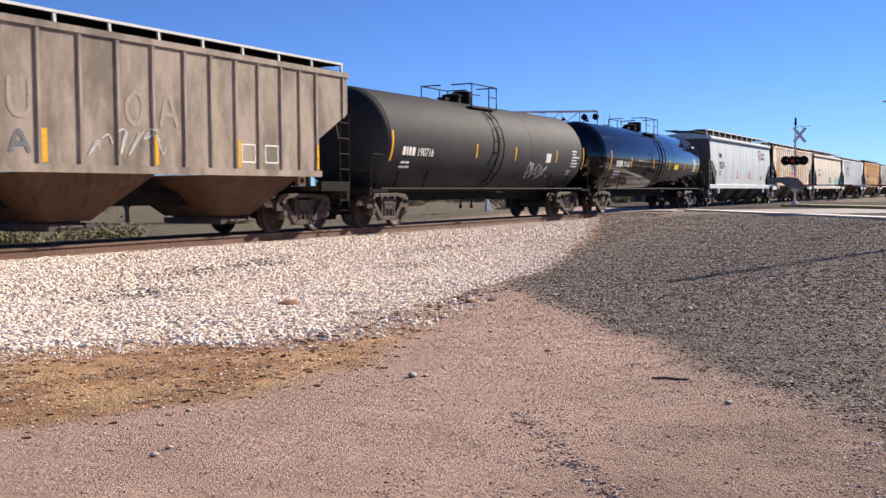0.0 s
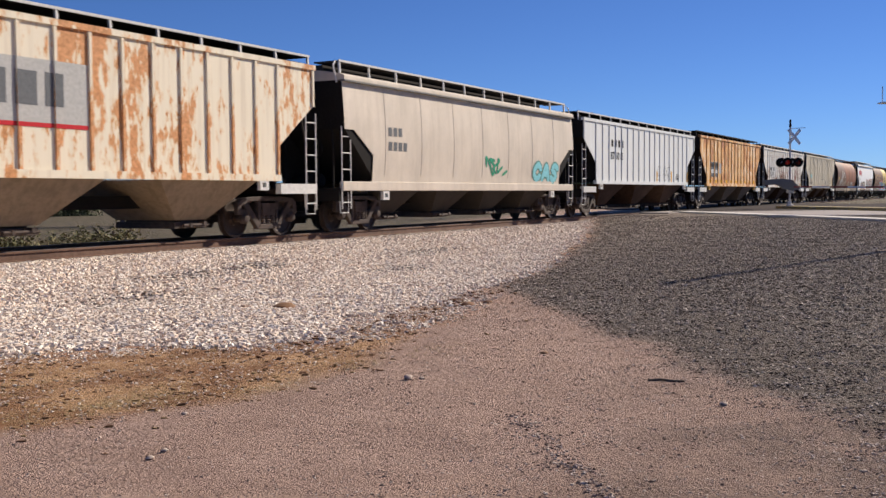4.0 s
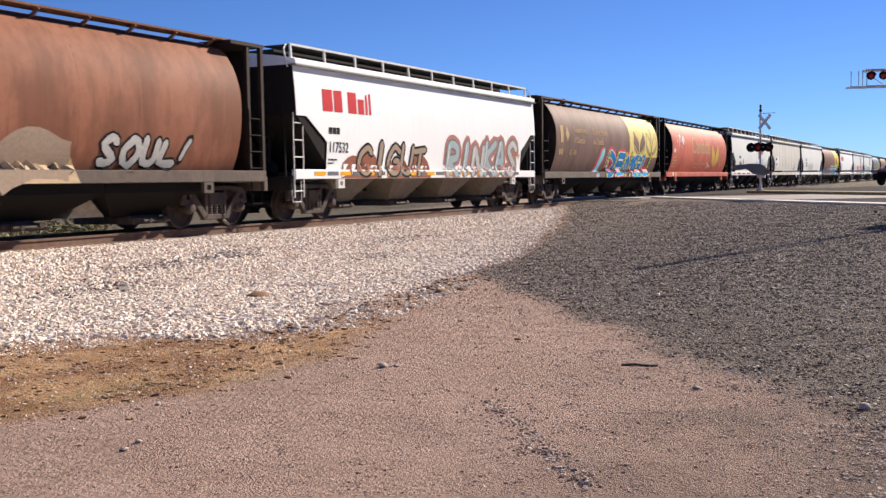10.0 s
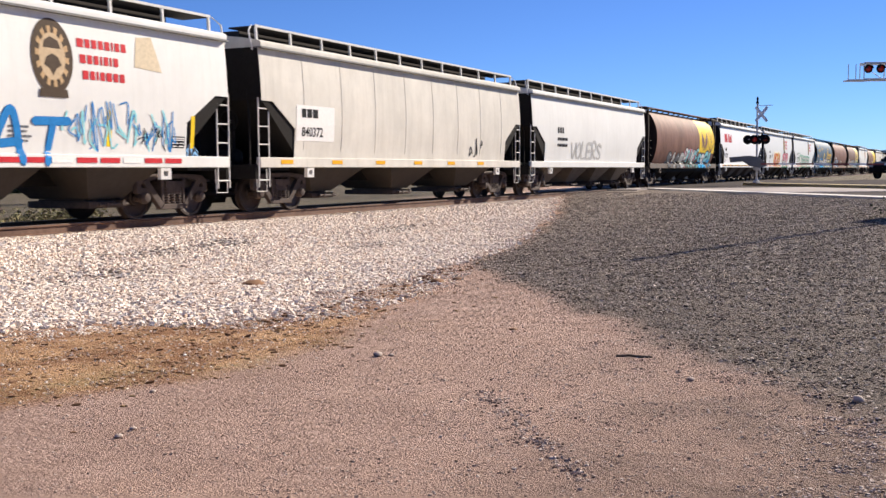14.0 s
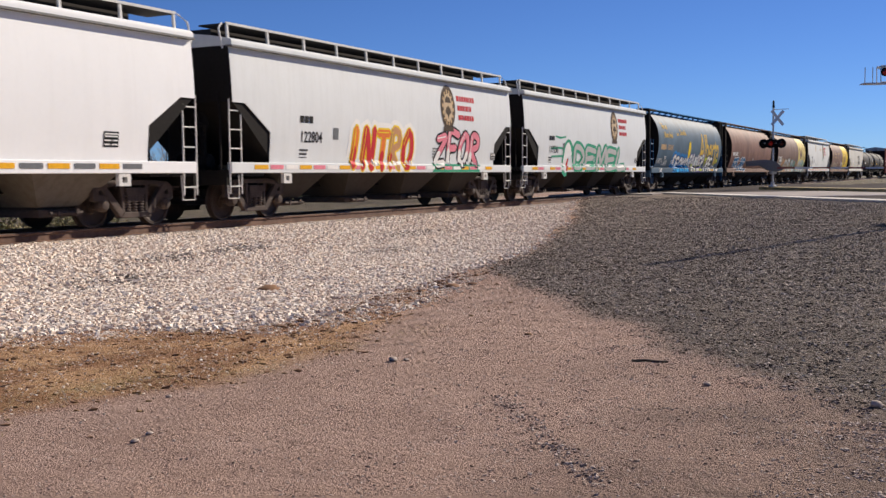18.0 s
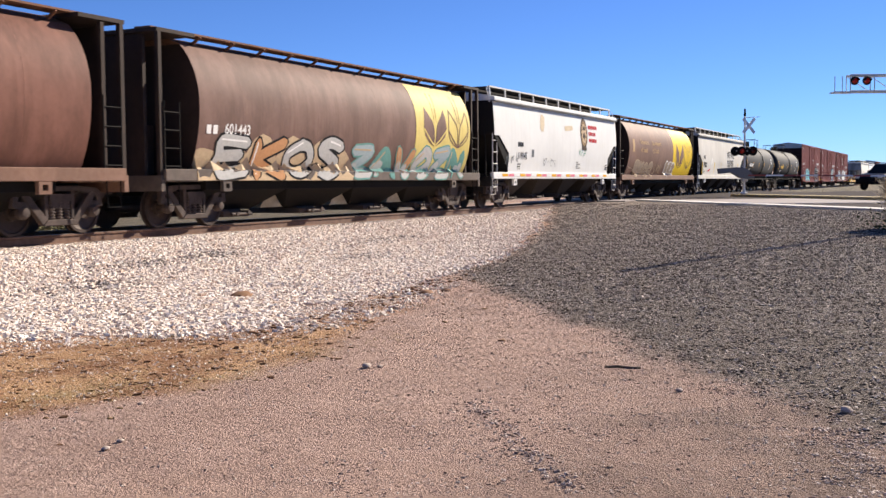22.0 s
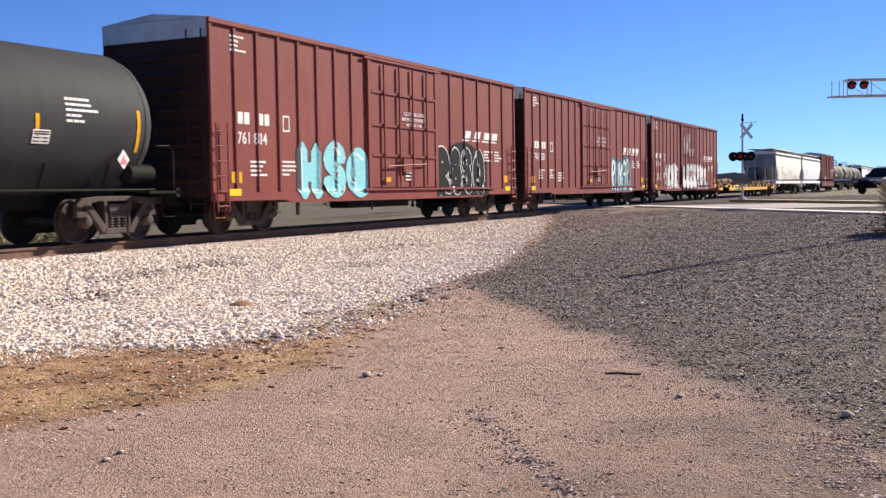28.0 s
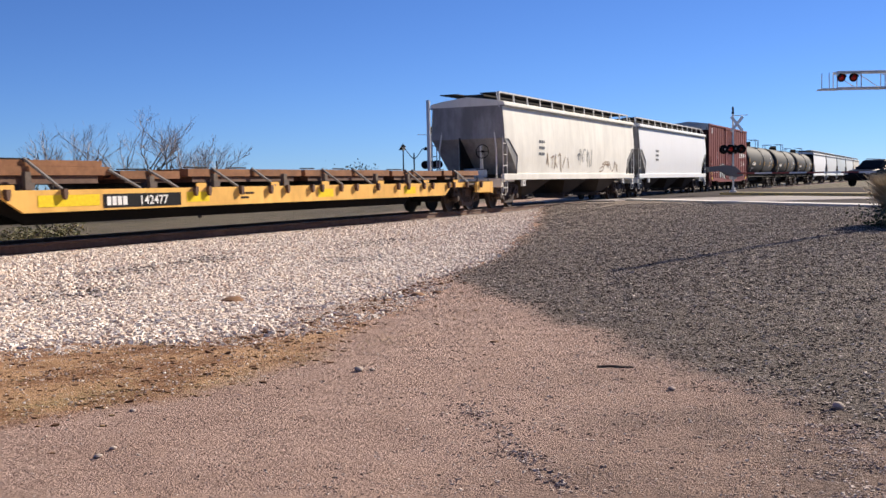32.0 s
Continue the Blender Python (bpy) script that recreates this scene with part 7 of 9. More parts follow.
    decal("lettering", word("Alberta", 2.1, 1.62, 1.75, 5.0 / (LETTERS["Alberta"][1] * 1.75 / 0.72)), GOLD, c, s, 1, "large golden lettering")
    for text, x, z, high in (("FOREST", -6.9, 1.55, 0.22), ("IVY", -5.55, 1.72, 0.2), ("LEAGUE", -5.7, 1.45, 0.2), ("FAWN", -6.5, 1.08, 0.18), ("HOLO", -3.9, 1.5, 0.2)):
        for k, ch in enumerate(text):
            for stroke in GLYPHS.get(ch, []):
                spray("graffiti_tag", c, s, [(x + high * (0.85 * k + 0.7 * p[0]), z + high * p[1]) for p in stroke], 0.03, WHITE, 2)
    decal("lettering", word("Take an", -6.1, 3.35, 0.3, 0.9), GOLD, c, s, 1, "golden script")
    decal("lettering", word("Alberta Break", -5.8, 2.9, 0.3, 0.75) + word("visit", -3.2, 3.05, 0.2), GOLD, c, s, 1, "golden script")
    decal("lettering", word("Coaldale", -2.5, 3.12, 0.3, 0.95), GOLD, c, s, 1, "golden lettering")
    decal("owner_mark", bars(-6.35, 2.25, (0.8, 0.6, 0.75, 0.75), 0.28, 0.2), FADED, c, s, 1)
    decal("car_number", word("628347", -5.05, 2.25, 0.28), FADED, c, s, 1, "cream car number")
    piece(c, s, "SEOKO", -3.8, -0.2, 1.06, 1.95, WHITE, NAVY, halo=BLUE, low=SKY_SPRAY, seed=171, heavy=0.26)
    piece(c, s, "RAMBER", -0.1, 3.4, 1.06, 2.05, WHITE, PURPLE, low=LIME_SPRAY, shine=CYAN, seed=172, heavy=0.27)
    piece(c, s, "TRFIC", 3.5, 7.0, 1.06, 1.95, (LIME_SPRAY, WHITE, WHITE, CREAM_SPRAY), INK, low=WHITE, seed=173, heavy=0.24)
    decal("graffiti", ribbon([(-0.4, 2.0), (-0.35, 2.3), (-0.3, 2.6)], 0.5), LIME, c, s, 3)
    part("reflector", Geo().box(4.4, 5.6, -1.508, -1.5, 1.14, 1.24), YELLOW, c)
    # plain brown cylindrical
    c, s, b = round_hopper(22, "brown cylindrical hopper with blue outlined graffiti", P["oxide"], BROWN_END, RUST_SILL, BLACK, P["brown_roof"])
    decal("owner_mark", bars(-6.25, 2.16, (0.8, 0.7), 0.24), WHITE, c, s, 3)
    decal("car_number", word("600825", -5.6, 2.16, 0.24), WHITE, c, s, 3, "white car number")
    decal("name_patch", [rect(-6.35, 2.1, -3.6, 2.45)], P["umber"], c, s, 0)
    piece(c, s, "FEUBE", -5.72, -2.0, 1.12, 2.06, (DEEP_BLUE, DEEP_BLUE, RUSTY_SPRAY, DEEP_BLUE, DEEP_BLUE), WHITE, low=DEEP_BLUE, seed=180, heavy=0.3, edge_wide=0.045)
    scribble(c, s, 2.1, 1.5, 0.8, 0.45, 181, WHITE, 0.035, 4)
    data_panel(c, s, 0.7, 1.68, WHITE, INK, 0.5, 0.3)
    # grey-white hopper with a slogan
    c, s, b = smooth_hopper(26, "chalky covered hopper with a dark slogan and tags", P["bone"], SHADE, BAY_DARK, WHITE_STEEL, posts=WHITE_STEEL, sill_paint=P["bone"])
    slab_number(c, s, -6.4, 1.88, "90801", 0.36, INK, (0.9, 0.9), 1.55)
    decal("slogan", word("WE WILL", 1.8, 2.62, 0.5, 1.0), INK, c, s, 1, "large dark slogan")
    decal("slogan", word("DELIVER", 1.78, 1.98, 0.5, 0.98), INK, c, s, 1, "large dark slogan")
    for x in (-6.95, -3.0, -0.6, 5.9):
        decal("yellow_strip", [[(x, 1.45), (x + 0.13, 1.45), (x + 0.25, 2.25), (x + 0.12, 2.25)]], SUNNY, c, s, 1)
    scribble(c, s, 1.3, 1.5, 1.5, 0.5, 190, SLATE, 0.035, 7)
    scribble(c, s, -1.6, 1.5, 2.0, 1.0, 191, SILVER, 0.03, 5)
    decal("paint_mark", ribbon([(-3.9, 2.2), (-3.6, 2.4)], 0.3), WHITE, c, s, 1)
    decal("paint_mark", ribbon([(-5.0, 1.6), (-4.3, 1.75)], 0.12), CRIMSON, c, s, 1)


def train_tail():
    for index, seed, key in ((27, 200, "matt_black"), (28, 210, "matt_black"), (36, 220, "matt_black"), (37, 230, "matt_black"), (38, 240, "matt_black")):
        c, s, b = tank_car(index, "black tank car with yellow strips and guard rails", P[key], BLACK, 0.4 if index != 28 else -0.3)
        decal("car_number_bars", bars(-5.6, 2.1, (0.8, 0.6, 0.7, 0.8, 1.0, 0.7, 0.7), 0.26, 0.25), GOLD if index == 28 else WHITE, c, s, 1)
        small_print(c, s, -5.6, 1.85, WHITE, 3, 2.2, seed, 0.06)
        small_print(c, s, 5.6, 2.8, WHITE, 5, 1.0, seed + 1, 0.05)
        data_panel(c, s, 4.8, 1.95, WHITE, INK, 0.42, 0.26)
        if index in (27, 28):
            part("hazard_placard", Geo().prism([(7.0, 1.5), (7.17, 1.7), (7.0, 1.9), (6.83, 1.7)], "y", -1.43, -1.41), WHITE, c)
            part("placard_symbol", Geo().prism([(6.9, 1.6), (7.1, 1.6), (7.0, 1.8)], "y", -1.436, -1.43), PINK, c)
            part("brake_cylinder", Geo().lathe([(-0.42, 0.1), (-0.36, 0.2), (0.36, 0.2), (0.42, 0.1)], 16, "x", (7.75, -1.1, 1.42)), BLACK, c, smooth=40)
    for index, number, art in ((29, "761 834", 0), (30, "761 750", 1), (31, "761 789", 2), (35, None, 3)):
        c, s, b = box_car(index, {0: "red ribbed boxcar with pale blue bubble graffiti", 1: "red ribbed boxcar with small white graffiti", 2: "red ribbed boxcar with large white graffiti", 3: "red ribbed boxcar with grey tags"}[art], P["box_red"])
        if number:
            decal("owner_mark", bars(-b + 1.22, 2.61, (0.75, 0.75), 0.28, 0.2) + bars(-b + 2.05, 2.61, (0.75, 0.7), 0.28, 0.2), WHITE, c, s, 1, "owner's mark as plain bars")
            decal("car_number", word(number, -b + 1.2, 2.15, 0.28, 0.95), WHITE, c, s, 1, "white car number")
        decal("stencil", [rect(-b + 3.1, 2.5, -b + 3.4, 2.54), rect(-b + 3.1, 2.86, -b + 3.4, 2.9), rect(-b + 3.1, 2.54, -b + 3.14, 2.86), rect(-b + 3.36, 2.54, -b + 3.4, 2.86)], WHITE, c, s, 1)
        decal("owner_name", [[(x, 2.75), (x + 0.5, 2.75), (x + 0.62, 3.0), (x + 0.12, 3.0)] for x in (4.7, 5.55, 6.4, 7.1)] + [[(x - 0.15, 2.65), (x + 0.45, 2.65), (x + 0.47, 2.7), (x - 0.13, 2.7)] for x in (4.7, 5.55, 6.4, 7.1)], WHITE, c, s, 1, "white owner's name as plain bars")
        for x, z in ((-b + 1.7, 1.7), (-b + 3.0, 1.72), (b - 3.0, 2.3), (b - 2.0, 2.3), (0.1, 3.3), (-b + 4.0, 1.6), (-b + 1.0, 4.6)):
            small_print(c, s, x, z, WHITE, 4, 0.7, int(x * 31) % 89, 0.05)
        for line, x, z in (("CLOSE AND LOCK", 0.12, 3.27), ("BOTH DOORS BEFORE", 0.0, 3.10), ("MOVING CAR", 0.3, 2.93)):
            decal("door_notice", word(line, x, z, 0.105, 1.15), WHITE, c, Side(lambda z: 1.6), 1, "white notice on the door")
        small_print(c, Side(lambda z: 1.6), 0.2, 1.5, WHITE, 3, 0.8, 3, 0.05)
        decal("yellow_plate", [rect(-1.2, 1.25, -0.85, 1.38)], YELLOW, c, Side(lambda z: 1.64), 1)
        if art == 0:
            piece(c, s, "HSG", -5.75, -2.05, 0.72, 2.32, CYAN, SLATE, shine=WHITE, seed=300, heavy=0.4, slant=0.0, edge_wide=0.03)
            decal("graffiti", [rect(2.4, 0.78, 6.7, 2.15)] + ribbon([(2.9, 1.9), (4.0, 2.3), (5.2, 2.3), (6.3, 1.9)], 0.5), INK, c, s, 0)
            piece(c, s, "RGSO", 2.4, 6.4, 0.76, 2.4, INK, WHITE, seed=301, heavy=0.46, slant=0.0, edge_wide=0.04)
        if art == 1:
            decal("graffiti", [[(2.3, 1.0), (2.55, 1.75), (3.1, 1.95), (3.8, 1.85), (4.6, 2.0), (5.5, 1.85), (5.9, 1.4), (6.4, 1.1), (6.2, 0.95), (2.6, 0.92)]], BLUE, c, s, 0)
            piece(c, s, "RUYERL", 2.5, 6.3, 0.85, 2.3, (WHITE, CREAM_SPRAY, WHITE), CYAN, halo=DULL_BLUE, seed=310, heavy=0.2, edge_wide=0.04, jag=0.08)
        if art == 2:
            piece(c, s, "SCOUR", -5.9, -2.6, 0.78, 2.3, WHITE, INK, shine=SILVER, seed=320, heavy=0.58, edge_wide=0.03, slant=0.0)
            piece(c, Side(lambda z: 1.655), "LEEK", -1.9, 2.0, 0.8, 2.35, SILVER, INK, shine=WHITE, low=WHITE, seed=321, heavy=0.54, slant=0.0)
            piece(c, s, "ERHL", 2.5, 5.9, 0.75, 2.3, WHITE, INK, low=SILVER, seed=322, heavy=0.58, edge_wide=0.05, slant=0.0)
            scribble(c, Side(lambda z: 1.62), -1.4, 3.0, 1.8, 1.3, 323, WHITE, 0.035, 11)
        if art == 3:
            piece(c, s, "GREASE", -b + 4.0, -b + 9.0, 0.95, 1.95, SILVER, SLATE, seed=330)
    for index, key, lab in ((33, "cream", "cream covered hopper with streaked sides and scrawled tag"), (34, "white", "white covered hopper with smooth bowed sides")):
        c, s, b = smooth_hopper(index, lab, P[key], P[key], BAY_DARK, WHITE_STEEL, bays=3, posts=WHITE_STEEL, end_paint=P["dusty_shaded_end"])
        small_print(c, s, -5.6, 2.6, SLATE, 3, 0.7, 3, 0.12)
        if index == 33:
            scribble(c, s, -0.5, 1.6, 2.4, 0.9, 350, SLATE, 0.035, 7)
            scribble(c, s, -4.6, 1.4, 3.0, 0.8, 351, BEIGE, 0.05, 6)
            scribble(c, s, 3.2, 1.4, 3.2, 0.6, 352, BEIGE, 0.05, 6)
    for index, key in ((39, "white"), (40, "pale"), (41, "light_grey"), (42, "pale"), (43, "bone")):
        smooth_hopper(index, "pale covered hopper far down the line", P[key], SHADE, BAY_DARK, WHITE_STEEL)


LOADS = []


def flat_car(index):
    length = COUPLINGS[index + 1] - COUPLINGS[index]
    half = length / 2
    car = car_thing(index, "flatcar", "long yellow steel flatcar with black fishbelly sill", "flatcar")
    y = P["deck_yellow"]
    inner = half - 4.6
    part("deck", Geo().box(-half + 0.5, half - 0.5, -1.42, 1.42, 0.93, 1.0), TIE, car, "worn plank deck")
    for s in (-1, 1):
        part("side_sill", Geo().prism([(-inner - 0.6, 1.02), (-inner + 0.15, 0.60), (inner - 0.15, 0.60), (inner + 0.6, 1.02)], "y", s * 1.44, s * 1.50), y, car, "yellow side sill with rust")
        part("fishbelly", Geo().prism([(-inner - 0.3, 0.9), (-inner + 1.2, 0.34), (inner - 1.2, 0.34), (inner + 0.3, 0.9)], "y", s * 0.35, s * 0.45), BLACK, car)
        part("end_sill", Geo().box(s * (half - 0.5), s * (half - 2.0), -1.50, -1.40, 0.66, 1.04), y, car)
        part("end_sill", Geo().box(s * (half - 3.0), s * (inner + 0.4), -1.49, -1.42, 0.86, 1.02), y, car)
        part("end_beam", Geo().box(s * (half - 0.62), s * (half - 0.48), -1.48, 1.48, 0.62, 1.06), y, car)
        part("end_post", Geo().tube([(s * (half - 0.6), -1.35, 1.0), (s * (half - 0.6), -1.35, 1.5), (s * (half - 0.6), -0.9, 1.5), (s * (half - 0.6), -0.9, 1.0)], 0.02), BLACK, car)
    rng = random.Random(9)
    n = 27
    for i in range(n):
        x = -half + 0.9 + i * (length - 1.8) / n + rng.uniform(-0.42, 0.42)
        if -7.1 < x < -4.4:
            continue
        part("chain_bracket", lambda: Geo().prism([(-0.04, 0.02), (0.05, 0.02), (0.06, -0.08), (0.02, -0.19), (-0.03, -0.16), (-0.05, -0.06)], "y", -0.09, 0.0), RAIL, car, "rusty tie-down bracket", key="bracket", at=pose(x, -1.50, 1.02))
        if i % 3 == 0:
            part("stake_plate", lambda: Geo().box(-0.18, 0.18, -0.02, 0.0, -0.05, 0.12), y, car, key="stakeplate", at=pose(x + 0.3, -1.46, 1.0))
    side = Side(lambda z: 1.5)
    decal("number_board", [rect(-6.9, 0.64, -4.5, 0.92)], INK, car, side, 1)
    decal("owner_mark", bars(-6.8, 0.69, (0.65, 0.65, 0.65, 0.7), 0.18, 0.2), WHITE, car, side, 3)
    decal("car_number", word("142477", -5.85, 0.69, 0.19, 1.15), WHITE, car, side, 3, "white car number")
    for x in (-8.6, -7.8, -4.3, 1.2, inner - 3.0):
        decal("yellow_patch", [rect(x, 0.70, x + 0.8, 0.92)], LIME, car, side, 1)
    small_print(car, side, -inner + 7.0, 0.84, INK, 2, 2.0, 7, 0.05)
    enlist(car, index, underframe(car, length, BLACK))
    mid = (COUPLINGS[index] + COUPLINGS[index + 1]) / 2
    plates = [(-12.6, -6.6, 1.30, 2), (-6.3, -4.4, 1.22, 1), (-4.1, 0.6, 1.27, 1), (0.8, 5.6, 1.27, 1), (5.8, 9.4, 1.26, 1), (9.6, 12.6, 1.27, 1)]
    for k, (a, b, z, rows) in enumerate(plates):
        st = thing("steel_beam_stack", "rust-brown steel beams chained on the flatcar", "steel beams", "steel beam stacks on the flatcar", pose(mid, TRACK, 0))
        part("lower_beam", Geo().box(a + 0.2, b - 0.3, -1.2, 1.2, 1.14, z - 0.01), RAIL, st)
        for j in range(5):
            yy = -1.25 + j * 0.5
            part("beam", Geo().prism([(yy, z), (yy + 0.44, z), (yy + 0.44, z + 0.03), (yy + 0.25, z + 0.04), (yy + 0.25, z + 0.12), (yy + 0.44, z + 0.14), (yy + 0.44, z + 0.17), (yy, z + 0.17)], "x", a + 0.05 * (j % 2), b - 0.07 * (j % 3)), BEAM, st)
            if rows > 1:
                part("beam", Geo().box(a + 0.6 + 0.1 * j, b - 0.2 - 0.08 * j, yy + 0.02, yy + 0.4, z + 0.172, z + 0.29), BEAM, st)
        for x in np.arange(a + 0.7, b - 0.3, 2.9):
            part("bolster_block", Geo().box(float(x), float(x) + 0.24, -1.30, 1.30, 1.0, 1.14), TIE, st, "worn timber block")
            part("stake", Geo().box(float(x), float(x) + 0.14, -1.43, -1.33, 1.0, z + 0.06), TIE, st, "dark stake")
            part("stake_shoe", Geo().box(float(x) - 0.02, float(x) + 0.2, -1.45, -1.43, 1.03, 1.16), GREYED, st, "pale stake shoe")
        for x in (a + 1.2, b - 1.9):
            part("tie_down", Geo().tube([(x - 0.35, -1.25, z + (0.31 if rows > 1 else 0.19)), (x + 0.35, -1.47, 1.02)], 0.035, 5), WEBBING, st, "pale grey tie-down strap")
            part("tie_bar", Geo().tube([(x - 0.9, -0.9, z + (0.32 if rows > 1 else 0.21)), (x + 0.6, -0.4, z + (0.34 if rows > 1 else 0.23))], 0.018, 5), BLACK, st)
        LOADS.append((st, mid))


WEBBING = plain("grey_webbing", (0.22, 0.21, 0.20), 0.8)
BEAM = rusty("orange_brown_steel_beam", (0.20, 0.085, 0.038), (0.31, 0.145, 0.065), 0.8, 8)
train_head()
train_grain()
train_tail()
flat_car(32)


# ---- road and crossing surface ----
YELLOW_CURB = rusty("worn_yellow_curb_paint", (0.50, 0.36, 0.10), (0.36, 0.31, 0.24), 0.8, 4)
PANEL = rusty("pale_concrete_panel", (0.29, 0.25, 0.235), (0.37, 0.325, 0.305), 0.85, 2.5)
road_slab("road", (-60, 80), (0.58, 24), 0.02, ASPHALT, "worn grey asphalt road over the railway")
road_slab("road_edge", (-45, -0.6), (-0.35, 0.6), 0.04, CONCRETE, "pale concrete road edge beside the millings")
road_slab("crossing_apron", (-13.0, -2.0), (0.61, 8.2), 0.026, PANEL, "pale concrete apron of the level crossing", category="pavement")
tagged(part("median_curb", Geo().prism([road_point(a, c) for a, c in ((-34, 8.4), (5.5, 8.4), (5.5, 9.6), (-34, 9.6))], "z", -0.1, 0.17), YELLOW_CURB, bevel=0.03), "low median curb with worn yellow paint", "kerb", kind="structure")


def lane_ramp():
    g = Geo()
    pts = [(-45, 11, 0.03), (-45, 17, 0.25), (-45, 24, 0.27), (8, 24, 0.27), (8, 17, 0.25), (8, 11, 0.03)]
    vs = [(*road_point(a, c), z) for a, c, z in pts] + [(*road_point(a, c), -0.2) for a, c, z in pts]
    g.add(vs, [(0, 1, 4, 5), (1, 2, 3, 4), (0, 6, 7, 1), (1, 7, 8, 2), (2, 8, 9, 3), (3, 9, 10, 4), (4, 10, 11, 5), (5, 11, 6, 0), (11, 10, 7, 6), (10, 9, 8, 7)])
    return tagged(part("approach_lane", g, ASPHALT), "raised grey asphalt approach lane", "road", kind="structure")


lane_ramp()
for y0, y1 in ((TRACK - 0.66, TRACK + 0.66), (TRACK - 2.3, TRACK - 0.85), (TRACK + 0.85, TRACK + 2.3)):
    tagged(part("crossing_panel", Geo().box(48.5 if y0 > TRACK - 2 else 50.5, 72, y0, y1, -0.19, -0.008 if y0 < TRACK < y1 else 0.012), PANEL), "concrete panel between the rails", "pavement", kind="structure")


# ---- strewn stone ----
RUBBLE = stones("brownish_rubble", [(0.15, 0.10, 0.078), (0.36, 0.27, 0.22), (0.76, 0.64, 0.55), (0.25, 0.18, 0.145), (0.55, 0.43, 0.355)])
DRY = stones("straw_blades", [(0.34, 0.25, 0.12), (0.46, 0.36, 0.18), (0.26, 0.19, 0.09)])
def in_ballast(rng):
    x = float(rng.uniform(2.5, 47) if rng.random() < 0.6 else rng.uniform(2.5, 24))
    y = float(rng.uniform(6.0, 15.85))
    r, g, b, s = zones_at(x, y)
    bare = noise.noise((x * 0.55, y * 0.8, 21)) + 0.5 * noise.noise((x * 1.9, y * 1.9, 4))
    if rng.random() > max(0.0, (r - 0.36) / 0.64) ** 1.5 * 1.05 - max(0.0, bare - 0.05) * (1.6 if y < 9.5 else 0.5):
        return None
    return x, y


def in_bed(rng):
    return float(rng.uniform(0, 48)), float(TRACK + rng.uniform(-0.72, 0.72) if rng.random() < 0.6 else TRACK + rng.uniform(0.8, 3.2)), -0.215


def in_millings(rng):
    x = float(6.5 + 40 * rng.random() ** 1.7)
    y = float(rng.uniform(-1.5, 16))
    if rng.random() > (zones_at(x, y)[1] - 0.3) * 2 or zones_at(x, y)[0] > 0.5 or rng.random() < min(0.4, 0.5 * (y - 4.5) / 5.0):
        return None
    return x, y


def in_dirt(rng):
    x, y = float(rng.uniform(2.5, 15)), float(rng.uniform(-0.5, 8.5))
    r, g, b, s = zones_at(x, y)
    return None if g > 0.6 or r > 0.7 else (x, y)


def near_border(rng):
    d = 17.0 + abs(float(rng.normal(0, 0.9)))
    along = float(rng.uniform(-46, -22))
    x, y = road_point(along, -d)
    return None if rng.random() < 0.3 else (x, y)


def in_spill(rng):
    """Chips lying loose on the dirt below the edge of the millings, thickest by the road side."""
    x, y = float(rng.uniform(3.6, 9.5)), float(rng.uniform(-1.2, 3.2))
    d = road_side(x, y)
    if d < 16.9:
        return None
    thick = max(0.0, min(1.0, (1.35 - y + 0.5 * noise.noise((x * 1.6, y * 1.6, 41))) * 0.75))
    return (x, y) if rng.random() < thick ** 1.5 + 0.05 + 0.25 * max(0.0, noise.noise((x * 1.1, y * 1.5, 51)) - 0.1) else None


def in_wheel_track(rng):
    t = float(rng.random())
    return 6.9 - 1.8 * t + float(rng.normal(0, 0.06)), 3.05 - 1.35 * t + float(rng.normal(0, 0.05))


def in_mud(rng):
    x, y = float(rng.uniform(3, 14.5)), float(rng.uniform(4.9, 9.0))
    return None if rng.random() > zones_at(x, y)[2] * (0.55 + 0.6 * noise.noise((x * 1.3, y * 1.3, 61))) + 0.03 or zones_at(x, y)[0] > 0.7 else (x, y)


scatter("ballast_stones", 112000, in_ballast, (0.015, 0.038), BALLAST, "pale pinkish crushed stone beside the rails", 1, 0.36, 0.72)
STAINED = stones("sooty_stained_stone", [(0.10, 0.085, 0.075), (0.20, 0.165, 0.14), (0.32, 0.26, 0.215), (0.14, 0.12, 0.10)])


def in_stain(rng):
    cx, cy, rx, ry = ((14.3, 12.7, 1.3, 0.33), (12.2, 11.6, 1.1, 0.5), (16.6, 12.9, 0.9, 0.25), (23.0, 12.6, 1.5, 0.3), (19.5, 11.2, 1.0, 0.3))[int(rng.integers(0, 5))]
    return cx + float(rng.normal(0, rx * 0.6)), cy + float(rng.normal(0, ry * 0.6))


scatter("stained_stones", 1500, in_stain, (0.016, 0.036), STAINED, "sooty grey stones among the pale ballast", 11, 0.15, 0.6)
scatter("track_bed_stones", 9000, in_bed, (0.02, 0.045), BALLAST, "pale crushed stone between the rails", 2)
scatter("millings", 112000, in_millings, (0.006, 0.0165), CHIPS, "dark grey asphalt millings", 3, 0.42, 0.5)


def in_coarse_millings(rng):
    p = in_millings(rng)
    return p if p and p[0] > 11.0 + 5.0 * rng.random() else None


